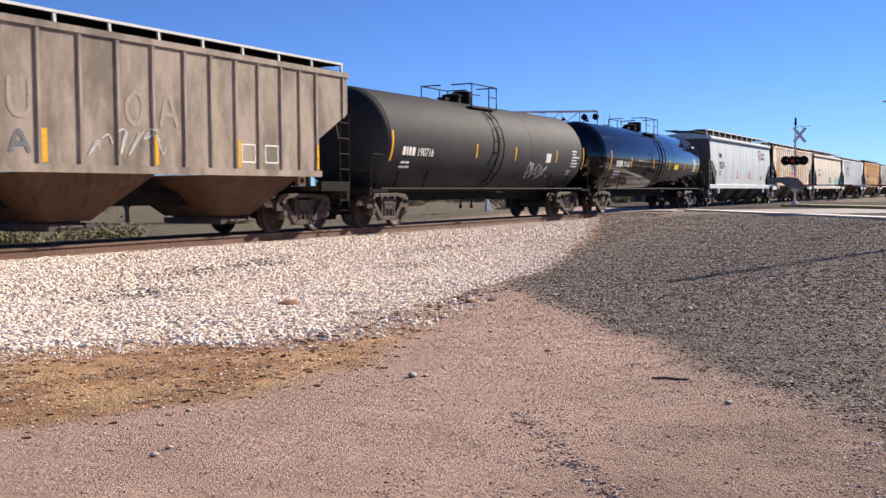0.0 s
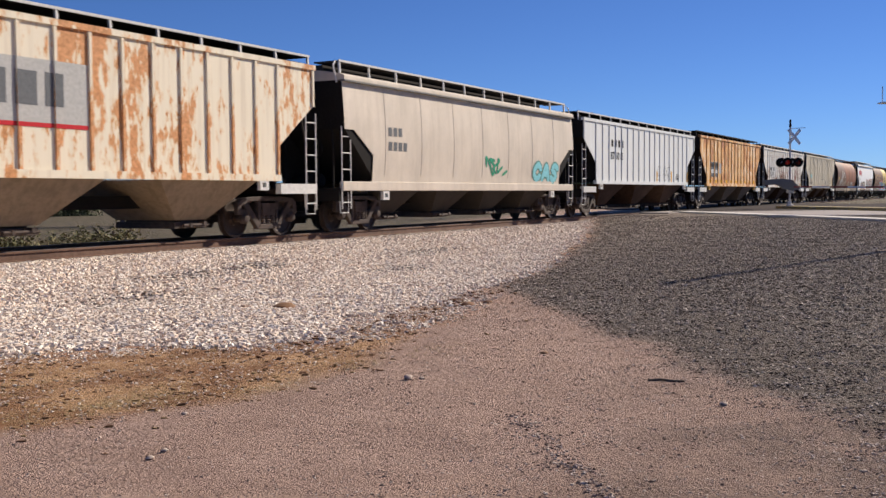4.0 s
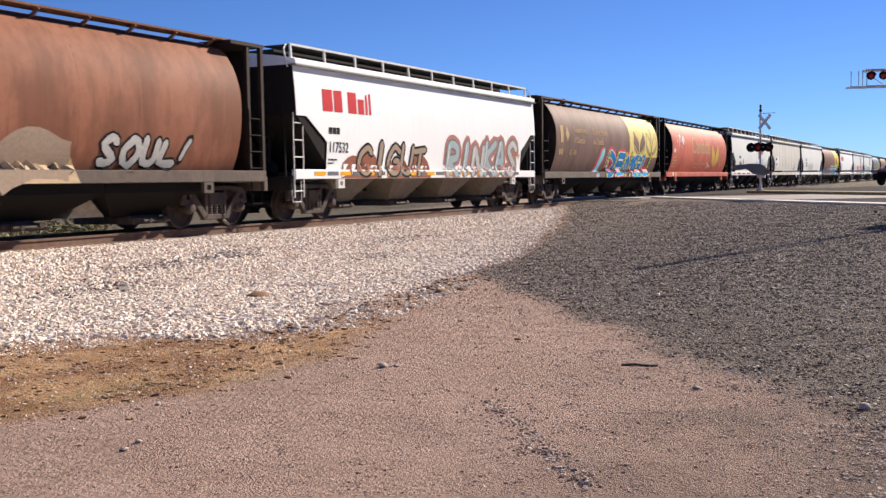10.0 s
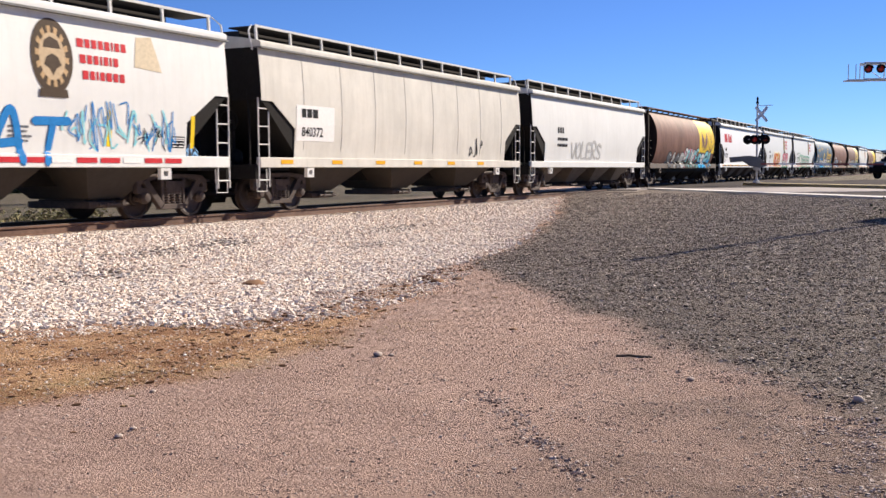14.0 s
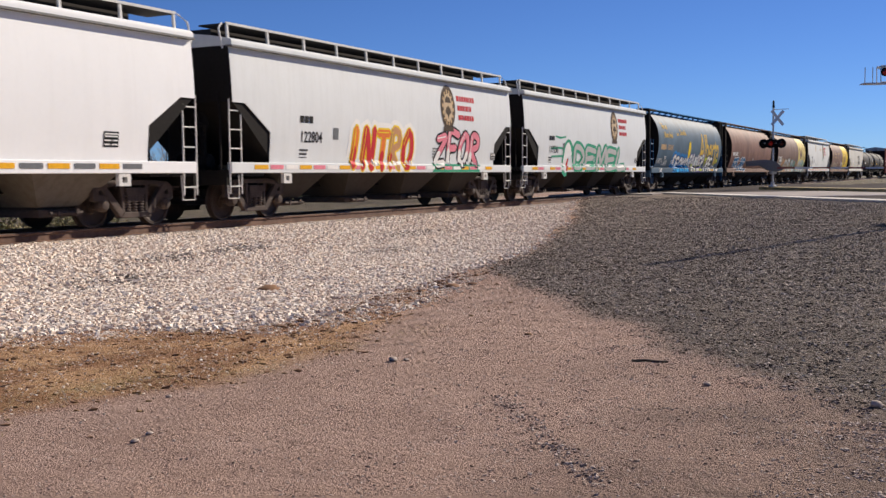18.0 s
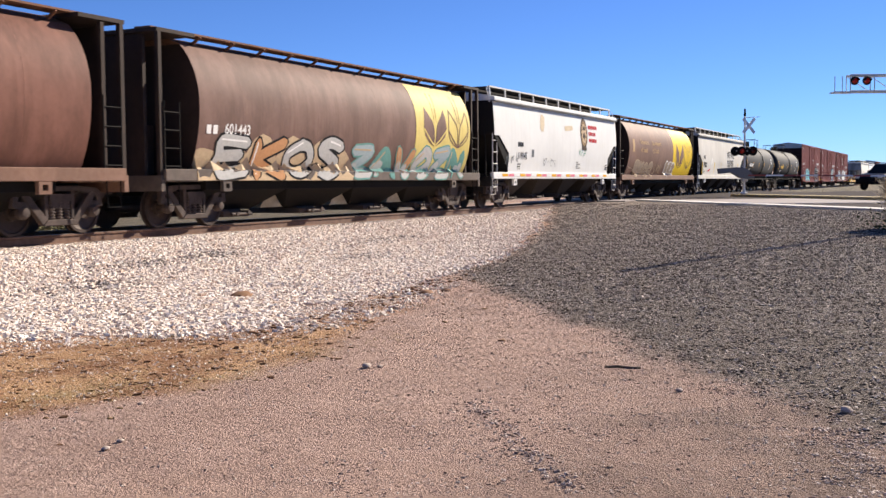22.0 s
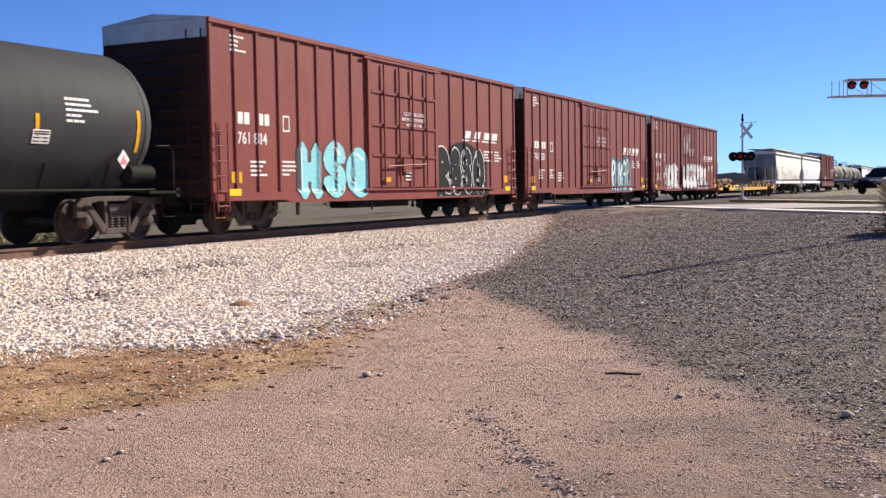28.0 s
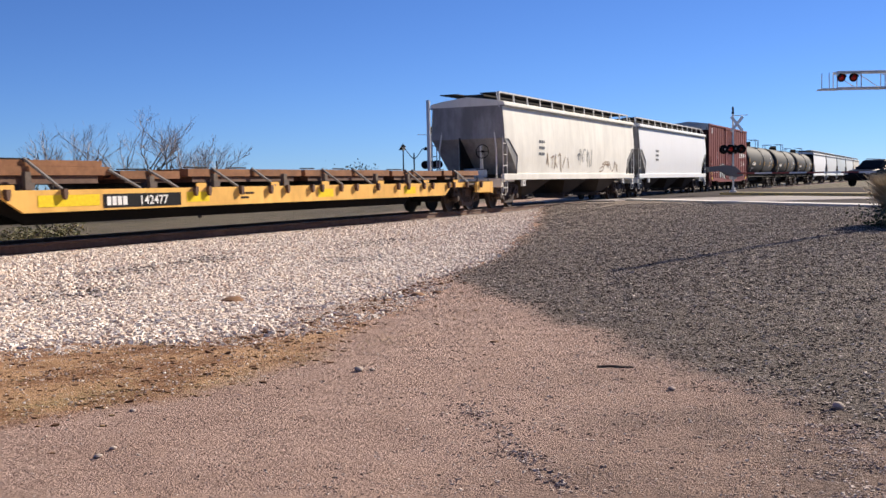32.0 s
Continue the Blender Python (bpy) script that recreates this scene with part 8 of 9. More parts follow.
scatter("coarse_millings", 45000, in_coarse_millings, (0.012, 0.026), CHIPS, "coarser grey and pale asphalt millings", 13, 0.42, 0.45)
scatter("dirt_pebbles", 46000, in_dirt, (0.0025, 0.0075), PEBBLES, "small brown pebbles on the dirt", 4, 0.46, 0.36)
scatter("dirt_stones", 900, in_dirt, (0.004, 0.012), RUBBLE, "loose stones on the dirt", 5)
scatter("border_chips", 3000, near_border, (0.004, 0.010), RUBBLE, "dark chips spilt over the dirt", 6)
scatter("rubble_line", 430, in_wheel_track, (0.004, 0.013), RUBBLE, "line of broken chips in the dirt", 7)
scatter("spilt_chips", 12500, in_spill, (0.004, 0.012), RUBBLE, "brown and pale chips loose on the dirt", 16, 0.4, 0.45)
DARK_EARTH = stones("damp_dark_earth", [(0.12, 0.06, 0.032), (0.19, 0.10, 0.055), (0.28, 0.16, 0.09)])


def along_toe(rng):
    t = float(rng.random()) ** 0.6
    return 8.0 + 7.2 * t + float(rng.normal(0, 0.5)), 6.35 + 0.95 * t + float(rng.normal(0, 0.16))


scatter("damp_clods", 230, along_toe, (0.012, 0.045), DARK_EARTH, "damp dark clods along the edge of the ballast", 12, 0.35, 0.4)
scatter("earth_clods", 1200, in_mud, (0.010, 0.034), CLODS, "dark reddish clods of churned earth", 8, 0.45, 0.35)
scatter("mud_stones", 2600, in_mud, (0.004, 0.014), BALLAST, "pale stones strewn over the earth", 9, 0.4, 0.55)


def below_ballast(rng):
    x = float(rng.uniform(3.0, 15.5))
    y = float(rng.uniform(5.8, 9.8))
    r = zones_at(x, y)[0]
    return (x, y) if 0.3 < r < 0.98 and rng.random() < r else None


scatter("loose_stones", 7000, below_ballast, (0.006, 0.02), BALLAST, "small pale stones thinning out below the ballast", 19, 0.38, 0.6)


def straw_tufts():
    """Short dry grass lying over the churned earth."""
    rng = np.random.default_rng(21)
    g = Geo()
    for _ in range(46):
        p = None
        while not p:
            p = in_mud(rng)
        for _ in range(int(rng.integers(30, 70))):
            x, y = p[0] + rng.normal(0, 0.22), p[1] + rng.normal(0, 0.14)
            a, h, q = rng.uniform(0, math.tau), rng.uniform(0.01, 0.04), rng.uniform(0.03, 0.09)
            z = ground_height(x, y)
            dx, dy = math.cos(a) * q, math.sin(a) * q
            g.add([(x - dy * 0.04, y + dx * 0.04, z), (x + dy * 0.04, y - dx * 0.04, z), (x + dx, y + dy, z + h)], [(0, 1, 2)])
    for cx, cy, rx, ry, count in ((5.9, 5.95, 0.3, 0.12, 900), (7.0, 5.35, 0.35, 0.16, 900), (6.4, 6.1, 0.35, 0.2, 500), (5.2, 6.2, 0.4, 0.2, 700), (8.3, 5.3, 0.4, 0.15, 500), (12.9, 6.9, 0.5, 0.2, 300), (6.0, 7.0, 0.8, 0.3, 600)):
        for _ in range(count):
            x, y = cx + rng.normal(0, rx), cy + rng.normal(0, ry)
            a, h, q = rng.uniform(0, math.tau), rng.uniform(0.004, 0.02), rng.uniform(0.03, 0.08)
            z = ground_height(x, y)
            dx, dy = math.cos(a) * q, math.sin(a) * q
            g.add([(x - dy * 0.03, y + dx * 0.03, z), (x + dy * 0.03, y - dx * 0.03, z), (x + dx, y + dy, z + h)], [(0, 1, 2)])
    me = bpy.data.meshes.new("dry_grass")
    me.from_pydata(g.v, [], g.f)
    me.materials.append(DRY)
    return tagged(new("dry_grass", me), "short straw-coloured grass on the churned earth", "grass", kind="stuff")


straw_tufts()


def lump_geo(seed, size):
    bm = bmesh.new()
    bmesh.ops.create_icosphere(bm, subdivisions=2, radius=1.0)
    g = Geo()
    for v in bm.verts:
        k = 1 + 0.35 * noise.noise(v.co * 1.3 + Vector((seed, 0, 0))) + 0.12 * noise.noise(v.co * 3.7 + Vector((0, seed, 0)))
        g.v.append(tuple(a * b * k for a, b in zip(v.co, size)))
    g.f = [tuple(v.index for v in f.verts) for f in bm.faces]
    bm.free()
    return g


PALE_STONE = rusty("pale_brown_stone", (0.42, 0.33, 0.27), (0.56, 0.47, 0.40), 0.9, 30)
BARK = rusty("grey_brown_bark", (0.10, 0.075, 0.055), (0.17, 0.13, 0.10), 0.95, 14)
for x, y, r, lab in ((7.77, 4.44, 0.055, "pale brown stone lying on the dirt"), (7.86, 4.36, 0.035, "small pale stone beside another stone"), (7.8, 1.79, 0.04, "whitish stone among pebbles"), (7.48, 0.6, 0.055, "flat light stone on the millings"), (4.79, 4.54, 0.035, "small stone on the dirt"), (4.96, 4.58, 0.03, "small light stone on the dirt"), (5.9, 5.25, 0.03, "pale stone at the verge")):
    tagged(part("stone", lump_geo(x * 3, (r * 0.85, r * 0.7, r * 0.4)), PALE_STONE, at=pose(x, y, ground_height(x, y) + r * 0.3), smooth=50), lab, "stone", "loose stones on the dirt")
stick = Geo().tube([(8.58, 2.60, -0.585), (8.61, 2.50, -0.575), (8.62, 2.42, -0.58), (8.65, 2.31, -0.585)], 0.011, 6)
tagged(part("stick", stick, BARK), "dry brown stick lying on the dirt", "stick")
for x, y, r in ((13.45, 6.7, 0.13), (13.9, 6.6, 0.09), (12.9, 6.9, 0.07), (12.13, 8.92, 0.2), (9.7, 3.99, 0.05)):
    tagged(part("earth_clod", lump_geo(x, (r, r * 0.8, r * 0.35)), DARK_EARTH, at=pose(x, y, ground_height(x, y) + r * 0.05), smooth=50), "dark clod of dug earth", "clod", "dark clods by the ballast")


# ---- plants ----
def leaves_mesh(name, count, seed, size, leaf, squash=1.0, hollow=0.3, lean=0.4):
    """A crown of small leaf blades with uneven outline and gaps."""
    rng = np.random.default_rng(seed)
    lumps = rng.normal(0, 0.45, (14, 3))
    lumps[:, 2] = np.abs(lumps[:, 2]) * 0.8
    pick = rng.integers(0, 14, count)
    p = lumps[pick] + rng.normal(0, 0.24, (count, 3))
    p = p[p[:, 2] > -0.05] if len(p) else p
    n = len(p)
    p = p * np.array(size)
    p[:, 2] = np.abs(p[:, 2]) * squash
    a, b = rng.normal(0, 1, (n, 3)), rng.normal(0, 1, (n, 3))
    a /= np.linalg.norm(a, axis=1)[:, None]
    b = np.cross(a, b)
    b /= np.linalg.norm(b, axis=1)[:, None]
    s = rng.uniform(0.6, 1.3, (n, 1)) * leaf
    v = np.stack([p - a * s, p + b * s * lean, p + a * s, p - b * s * lean], 1).reshape(-1, 3)
    f = (np.arange(n) * 4)[:, None] + np.array([0, 1, 2, 3])
    me = bpy.data.meshes.new(name)
    me.from_pydata(v.tolist(), [], f.tolist())
    me.materials.append(None)
    return me


def foliage(name, cols):
    m, n, l, b = mat_new(name)
    g = n.new("ShaderNodeNewGeometry")
    cr = n.new("ShaderNodeValToRGB")
    els = cr.color_ramp.elements
    while len(els) < len(cols):
        els.new(0.5)
    for i, c in enumerate(cols):
        els[i].position, els[i].color = i / (len(cols) - 1), (*c, 1)
    l.new(g.outputs["Random Per Island"], cr.inputs["Fac"])
    l.new(cr.outputs["Color"], b.inputs["Base Color"])
    b.inputs["Roughness"].default_value = 0.8
    return m


OLIVE = foliage("olive_scrub_leaves", [(0.06, 0.07, 0.025), (0.13, 0.13, 0.045), (0.22, 0.19, 0.08), (0.10, 0.10, 0.04)])
STRAW = foliage("dry_straw_stems", [(0.40, 0.31, 0.18), (0.52, 0.42, 0.26), (0.30, 0.22, 0.12)])
GREENERY = foliage("dark_green_leaves", [(0.03, 0.045, 0.02), (0.06, 0.08, 0.03), (0.09, 0.10, 0.045)])
TWIGS = foliage("grey_bare_twigs", [(0.30, 0.25, 0.21), (0.44, 0.38, 0.33)])

BUSH_MESHES = [leaves_mesh("scrub", 1500, 30 + i, (0.95, 0.9, 0.85), 0.06, 1.0) for i in range(4)]
TREE_MESHES = [leaves_mesh("tree", 9000, 60 + i, (0.95, 0.9, 0.85), 0.05, 1.0) for i in range(2)]
STRAW_MESH = leaves_mesh("straw", 1300, 44, (1.0, 1.0, 0.5), 0.07, 0.8, lean=0.12)


def shrub(name, mesh, mat, x, y, size, tall, turn, label, category, group):
    ob = thing(name, label, category, group, pose(x, y, ground_height(x, y) - 0.03, 0, 0, turn))
    crown = new("crown", mesh)
    crown.parent = ob
    crown.scale = (size, size, tall)
    crown.material_slots[0].link = "OBJECT"
    crown.material_slots[0].material = mat
    g = Geo()
    rng = random.Random(int(x * 10))
    for k in range(6):
        a = k * 1.05 + rng.uniform(-0.3, 0.3)
        g.tube([(0, 0, 0), (0.2 * size * math.cos(a), 0.2 * size * math.sin(a), 0.35 * tall), (0.5 * size * math.cos(a), 0.5 * size * math.sin(a), 0.7 * tall)], 0.018, 4)
    part("stem", g, BARK, ob)
    return ob


def grass_strip():
    """Rough grass in the ditch beyond the rails."""
    rng = np.random.default_rng(71)
    g = Geo()
    for _ in range(2000):
        cx, cy = float(8 + 15 * rng.random()), float(21.4 + 4.5 * rng.random())
        z = ground_height(cx, cy)
        tall = (0.34 if math.sin(cx * 0.9) + math.sin(cx * 2.3 + cy) > -0.4 else 0.14) * float(rng.uniform(0.6, 1.3))
        for _ in range(3):
            a = float(rng.uniform(0, math.tau))
            dx, dy = 0.014 * math.cos(a), 0.014 * math.sin(a)
            lx, ly = float(rng.normal(0, 0.1)), float(rng.normal(0, 0.1))
            g.add([(cx - dx, cy - dy, z), (cx + dx, cy + dy, z), (cx + lx, cy + ly, z + tall)], [(0, 1, 2)])
    me = bpy.data.meshes.new("ditch_grass")
    me.from_pydata(g.v, [], g.f)
    me.materials.append(DITCH)
    return tagged(new("ditch_grass", me), "rough olive and straw grass in the ditch", "grass", kind="stuff")


DITCH = foliage("olive_and_straw_grass", [(0.16, 0.15, 0.06), (0.30, 0.23, 0.11), (0.10, 0.11, 0.04)])
grass_strip()
rng = random.Random(12)
for i in range(46):
    x = 10 + i * 1.05 + rng.uniform(-0.5, 0.5)
    y = 22.3 + rng.uniform(0, 3.8)
    if x > 24:
        continue
    dry = rng.random() < 0.3
    shrub("scrub_bush", STRAW_MESH if dry else BUSH_MESHES[i % 4], STRAW if dry else OLIVE, x, y, rng.uniform(0.8, 1.3), rng.uniform(0.7, 1.15), rng.uniform(0, 360), "dry straw-coloured weeds beyond the rails" if dry else "olive-green scrub bush beyond the rails", "bush", "scrub beyond the rails")
for i in range(40):
    x, y = 56 + rng.uniform(0, 85), 27 + rng.uniform(0, 30)
    shrub("scrub_bush", BUSH_MESHES[i % 4], OLIVE if i % 3 else GREENERY, x, y, rng.uniform(1.0, 2.0), rng.uniform(0.8, 1.6), rng.uniform(0, 360), "dusty green bush on the far plain", "bush", "scrub beyond the rails")
for x, y, s, h in ((83.5, 34.2, 1.8, 2.3), (85.5, 31.0, 2.0, 2.7), (93, 36.5, 2.2, 2.6), (110, 44, 3.2, 3.4), (128, 48, 3.6, 3.6), (76, 62, 3.0, 3.2), (64, 70, 3.2, 3.0), (50, 74, 3.4, 3.2), (150, 46, 4.0, 3.8), (104, 60, 3.4, 3.4)):
    shrub("green_tree", TREE_MESHES[int(x) % 2], GREENERY, x, y, s, h, x * 7, "low dark-green tree on the far side", "tree", "far green trees")


def bare_tree(x, y, tall, seed):
    """A leafless tree: trunk, forking limbs and fine twigs."""
    rng = random.Random(seed)
    ob = thing("bare_tree", "leafless grey tree with fine winter twigs", "tree", "bare trees beyond the line", pose(x, y, ground_height(x, y)))
    limbs, twigs = Geo(), Geo()

    def grow(p, d, length, r, level):
        pts = [p]
        for k in range(3):
            d = (d + Vector((rng.uniform(-0.25, 0.25), rng.uniform(-0.25, 0.25), rng.uniform(-0.02, 0.16)))).normalized()
            p = p + d * length / 3
            pts.append(p)
        (limbs if level < 3 else twigs).tube(pts, r, 6 if level < 2 else 3)
        if level < 5:
            for _ in range(3 if level < 4 else 6):
                nd = (d + Vector((rng.uniform(-0.9, 0.9), rng.uniform(-0.9, 0.9), rng.uniform(-0.25, 0.4)))).normalized()
                grow(pts[rng.choice((1, 2, 3))], nd, length * rng.uniform(0.6, 0.82), r * 0.5, level + 1)

    for k in range(5):
        a = k * 1.256 + rng.uniform(-0.3, 0.3)
        grow(Vector((0, 0, tall * 0.12)), Vector((math.cos(a) * 1.0, math.sin(a) * 1.0, 1.0)).normalized(), tall * 0.34, 0.07, 1)
    limbs.tube([(0, 0, -0.1), (0.03, 0, tall * 0.07), (0, 0, tall * 0.16)], 0.13, 8)
    part("trunk", limbs, BARK, ob)
    part("twig_crown", twigs, TWIGS, ob)


bare_tree(42.6, 42.0, 5.9, 3)
bare_tree(45.6, 39.1, 6.3, 8)
bare_tree(47.8, 37.2, 5.6, 15)


def grass_clump(x, y, radius, tall, count, seed):
    rng = random.Random(seed)
    ob = thing("dry_grass_clump", "tall tan clump of dry grass by the road", "grass", at=pose(x, y, ground_height(x, y) - 0.02))
    g = Geo()
    for _ in range(count):
        a, r = rng.uniform(0, math.tau), radius * math.sqrt(rng.random()) * 0.6
        b = rng.uniform(0, math.tau)
        h, out = tall * rng.uniform(0.55, 1.05), rng.uniform(0.1, 0.8) * radius
        px, py = r * math.cos(a), r * math.sin(a)
        qx, qy = px + out * math.cos(a) + 0.1 * math.cos(b), py + out * math.sin(a) + 0.1 * math.sin(b)
        w = 0.009
        nx, ny = -math.sin(b) * w, math.cos(b) * w
        mx, my = px + (qx - px) * 0.4, py + (qy - py) * 0.4
        g.add([(px - nx, py - ny, 0), (px + nx, py + ny, 0), (mx + nx, my + ny, h * 0.65), (mx - nx, my - ny, h * 0.65), (qx, qy, h)], [(0, 1, 2, 3), (3, 2, 4)])
    part("straw_tuft", g, STRAW, ob)
    return ob


grass_clump(28.0, 0.44, 1.02, 1.22, 7500, 1)
grass_clump(26.6, 0.1, 0.9, 0.8, 3400, 2)
# dark leaves added to give the clump its shaded lower side
shrub("scrub_bush", BUSH_MESHES[1], GREENERY, 26.9, 0.7, 1.15, 0.7, 20, "dark bush added as the shaded foot of the dry grass", "bush", "")
shrub("scrub_bush", STRAW_MESH, STRAW, 27.4, 0.36, 0.85, 0.6, 60, "low tan weeds among dry grass", "bush", "")
shrub("scrub_bush", BUSH_MESHES[2], GREENERY, 21.6, -0.6, 0.8, 0.7, 90, "dark low bush at the edge of the millings", "bush", "")


# ---- crossing signals ----
STEEL = plain("galvanised_signal_steel", (0.66, 0.67, 0.68), 0.5, 0.0)
SIGN_WHITE = plain("white_sign_face", (0.86, 0.86, 0.86), 0.5, 0.0, 0.1)
SIGNAL_BLACK = plain("black_signal_paint", (0.012, 0.012, 0.013), 0.5)


def lens_material(name, colour, glow):
    m, n, l, b = mat_new(name)
    b.inputs["Base Color"].default_value = (*colour, 1)
    b.inputs["Roughness"].default_value = 0.15
    b.inputs["Emission Color"].default_value = (1.0, 0.04, 0.02, 1)
    b.inputs["Emission Strength"].default_value = glow
    return m


RED_OFF = lens_material("dark_red_lens", (0.10, 0.006, 0.006), 0.0)
RED_ON = lens_material("lit_red_lens", (0.2, 0.01, 0.01), 0.03)


def lamp_head(parent, x, y, z, facing, lit, r=0.26):
    """A round flasher: black disc, hood and red lens, looking along facing (degrees)."""
    m = pose(x, y, z, 0, 0, facing)
    disc = part("signal_disc", lambda: Geo().lathe([(-0.03, r), (0.0, r), (0.01, r * 0.9)], 24, "x"), SIGNAL_BLACK, parent, key=("disc", r), smooth=40, at=m)
    part("hood", lambda: Geo().add([(a, 0.14 * math.cos(t), 0.14 * math.sin(t)) for a in (0.0, 0.28) for t in [k * math.pi / 8 for k in range(9)]], [(k, k + 1, 10 + k, 9 + k) for k in range(8)]), SIGNAL_BLACK, disc, key="hood")
    part("lens", lambda: Geo().lathe([(0.012, 0.13), (0.05, 0.10), (0.065, 0.03)], 20, "x"), RED_ON if lit else RED_OFF, disc, "lit red lens" if lit else "", key="lens", smooth=50)
    part("lamp_box", lambda: Geo().lathe([(-0.24, 0.08), (-0.2, 0.13), (-0.03, 0.13)], 16, "x"), SIGNAL_BLACK, disc, key="lampbox", smooth=40)


ARM_RED = plain("faded_red_gate_paint", (0.33, 0.10, 0.09), 0.6)
WEIGHT = plain("dull_grey_steel", (0.22, 0.22, 0.22), 0.6)


def crossing_signal(x, y, facing, lit, gate=True, group="crossing signals", turn=12):
    """Mast with crossbuck, a pair of flashers, bell and lowered gate arm."""
    z = ground_height(x, y) if not gate else 0.15
    ob = thing("crossing_signal", "steel crossing mast with white crossbuck and red flashers", "railway signal", group, pose(x, y, z, 0, 0, facing))
    part("mast", Geo().tube([(0, 0, 0), (0, 0, 4.55)], 0.055, 10), STEEL, ob)
    part("base", Geo().lathe([(0, 0.22), (0.1, 0.22), (0.14, 0.12), (0.3, 0.09)], 12, "z"), STEEL, ob)
    part("bell", Geo().lathe([(4.5, 0.03), (4.52, 0.07), (4.64, 0.075), (4.68, 0.05), (4.82, 0.06), (4.9, 0.055), (4.95, 0.02)], 14, "z"), SIGNAL_BLACK, ob, smooth=40)
    for s in (-1, 1):
        blade = part("crossbuck_blade", lambda: Geo().box(-0.015, 0.015, -0.54, 0.54, -0.085, 0.085), SIGN_WHITE, ob, "white crossbuck blade", key="blade", at=pose(0.1 + 0.035 * (s > 0), 0.2, 3.95, 0, 0, turn) @ pose(0, 0, 0, s * 49, 0, 0))
        part("blade_lettering", lambda: Geo().box(-0.019, -0.016, -0.46, -0.12, -0.04, 0.04).box(-0.019, -0.016, 0.12, 0.46, -0.04, 0.04), SIGNAL_BLACK, blade, key="bladetext")
    part("cross_arm", Geo().box(-0.03, 0.03, -0.5, 0.5, 2.48, 2.55), STEEL, ob)
    for way, depth in ((0, 0.2), (180, -0.28)):
        for s in (-1, 1):
            lamp_head(ob, depth, 0.31 * s + depth * 0.55, 2.5, way, way == 0 and s == lit, 0.27)
    part("side_bracket", Geo().tube([(0, 0, 4.42), (0, 0.86, 4.46)], 0.02), STEEL, ob)
    if gate:
        part("gate_box", Geo().box(-0.2, 0.2, -0.16, 0.16, 0.75, 1.35), STEEL, ob, bevel=0.03)
        for x0 in (0.22, -0.31):
            part("counterweight", lambda: Geo().prism([(0.52, 0.98), (0.35, 1.22), (0.05, 1.5), (-0.5, 1.58), (-1.5, 1.5), (-1.45, 1.2), (-0.75, 1.27), (-0.3, 0.98), (0.1, 0.88)], "x", 0, 0.09), WEIGHT, ob, "grey counterweight plate", key="weight", at=pose(x0, 0, 0))
        for k in range(8):
            part("gate_arm", lambda: Geo().box(-0.03, 0.03, -1.0, 0, -0.045, 0.045), SIGN_WHITE if k % 2 else ARM_RED, ob, key="armpiece", at=pose(0.3, 1.15 + k, 1.1 - 0.01 * k))
    return ob


crossing_signal(63.0, 10.8, 205, -1)


def truss(parent, x0, x1, z0, z1, depth=0.5):
    """A four-chord lattice arm along local y."""
    for z in (z0, z1):
        for d in (-depth / 2, depth / 2):
            part("chord", Geo().tube([(d, x0, z), (d, x1, z)], 0.055, 8), STEEL, parent)
    n = max(2, int(abs(x1 - x0) / 1.1))
    for k in range(n + 1):
        y = x0 + (x1 - x0) * k / n
        part("web_post", Geo().tube([(-depth / 2, y, z0), (-depth / 2, y, z1)], 0.025, 5).tube([(depth / 2, y, z0), (depth / 2, y, z1)], 0.025, 5).tube([(-depth / 2, y, z1), (depth / 2, y, z1)], 0.02, 5), STEEL, parent)
        if k < n:
            y2 = x0 + (x1 - x0) * (k + 1) / n
            part("web_diagonal", Geo().tube([(-depth / 2, y, z0), (-depth / 2, y2, z1)], 0.02, 5), STEEL, parent)


def cantilever(x, y, facing, reach, z0, z1, lit, lamps, base_z):
    ob = thing("cantilever_signal", "steel cantilever arm with red flashers over the road", "railway signal", "crossing signals", pose(x, y, base_z, 0, 0, facing))
    for d in (-0.25, 0.25):
        part("mast", Geo().tube([(d, 0, 0), (d, 0, z1 + 0.3)], 0.11, 10), STEEL, ob)
    truss(ob, -0.3, reach, z0, z1)
    part("end_platform", Geo().box(-0.35, 0.35, reach - 0.75, reach + 0.2, z0 - 0.06, z0).tube([(0.3, reach - 0.75, z0), (0.3, reach - 0.75, z0 + 0.7)], 0.02).tube([(0.3, reach - 0.4, z0), (0.3, reach - 0.4, z0 + 0.7)], 0.02), STEEL, ob)
    for k, yy in enumerate(lamps):
        lamp_head(ob, 0.42, yy, (z0 + z1) / 2 + 0.1, 0, lit == k or lit == 9, 0.2)
    return ob


cantilever(57.6, -3.95, 206, -9.35, 5.1, 5.85, 9, (-8.65, -9.22), -0.02)
cantilever(60.3, 29.0, 22, -6.9, 5.35, 6.2, 9, (-6.1, -6.8), ground_height(60.3, 29.0))
crossing_signal(62.2, 29.75, 22, 0, False, turn=-78)


# ---- lamps, pole, hut ----
LANTERN = plain("frosted_lantern_glass", (0.65, 0.63, 0.58), 0.3)


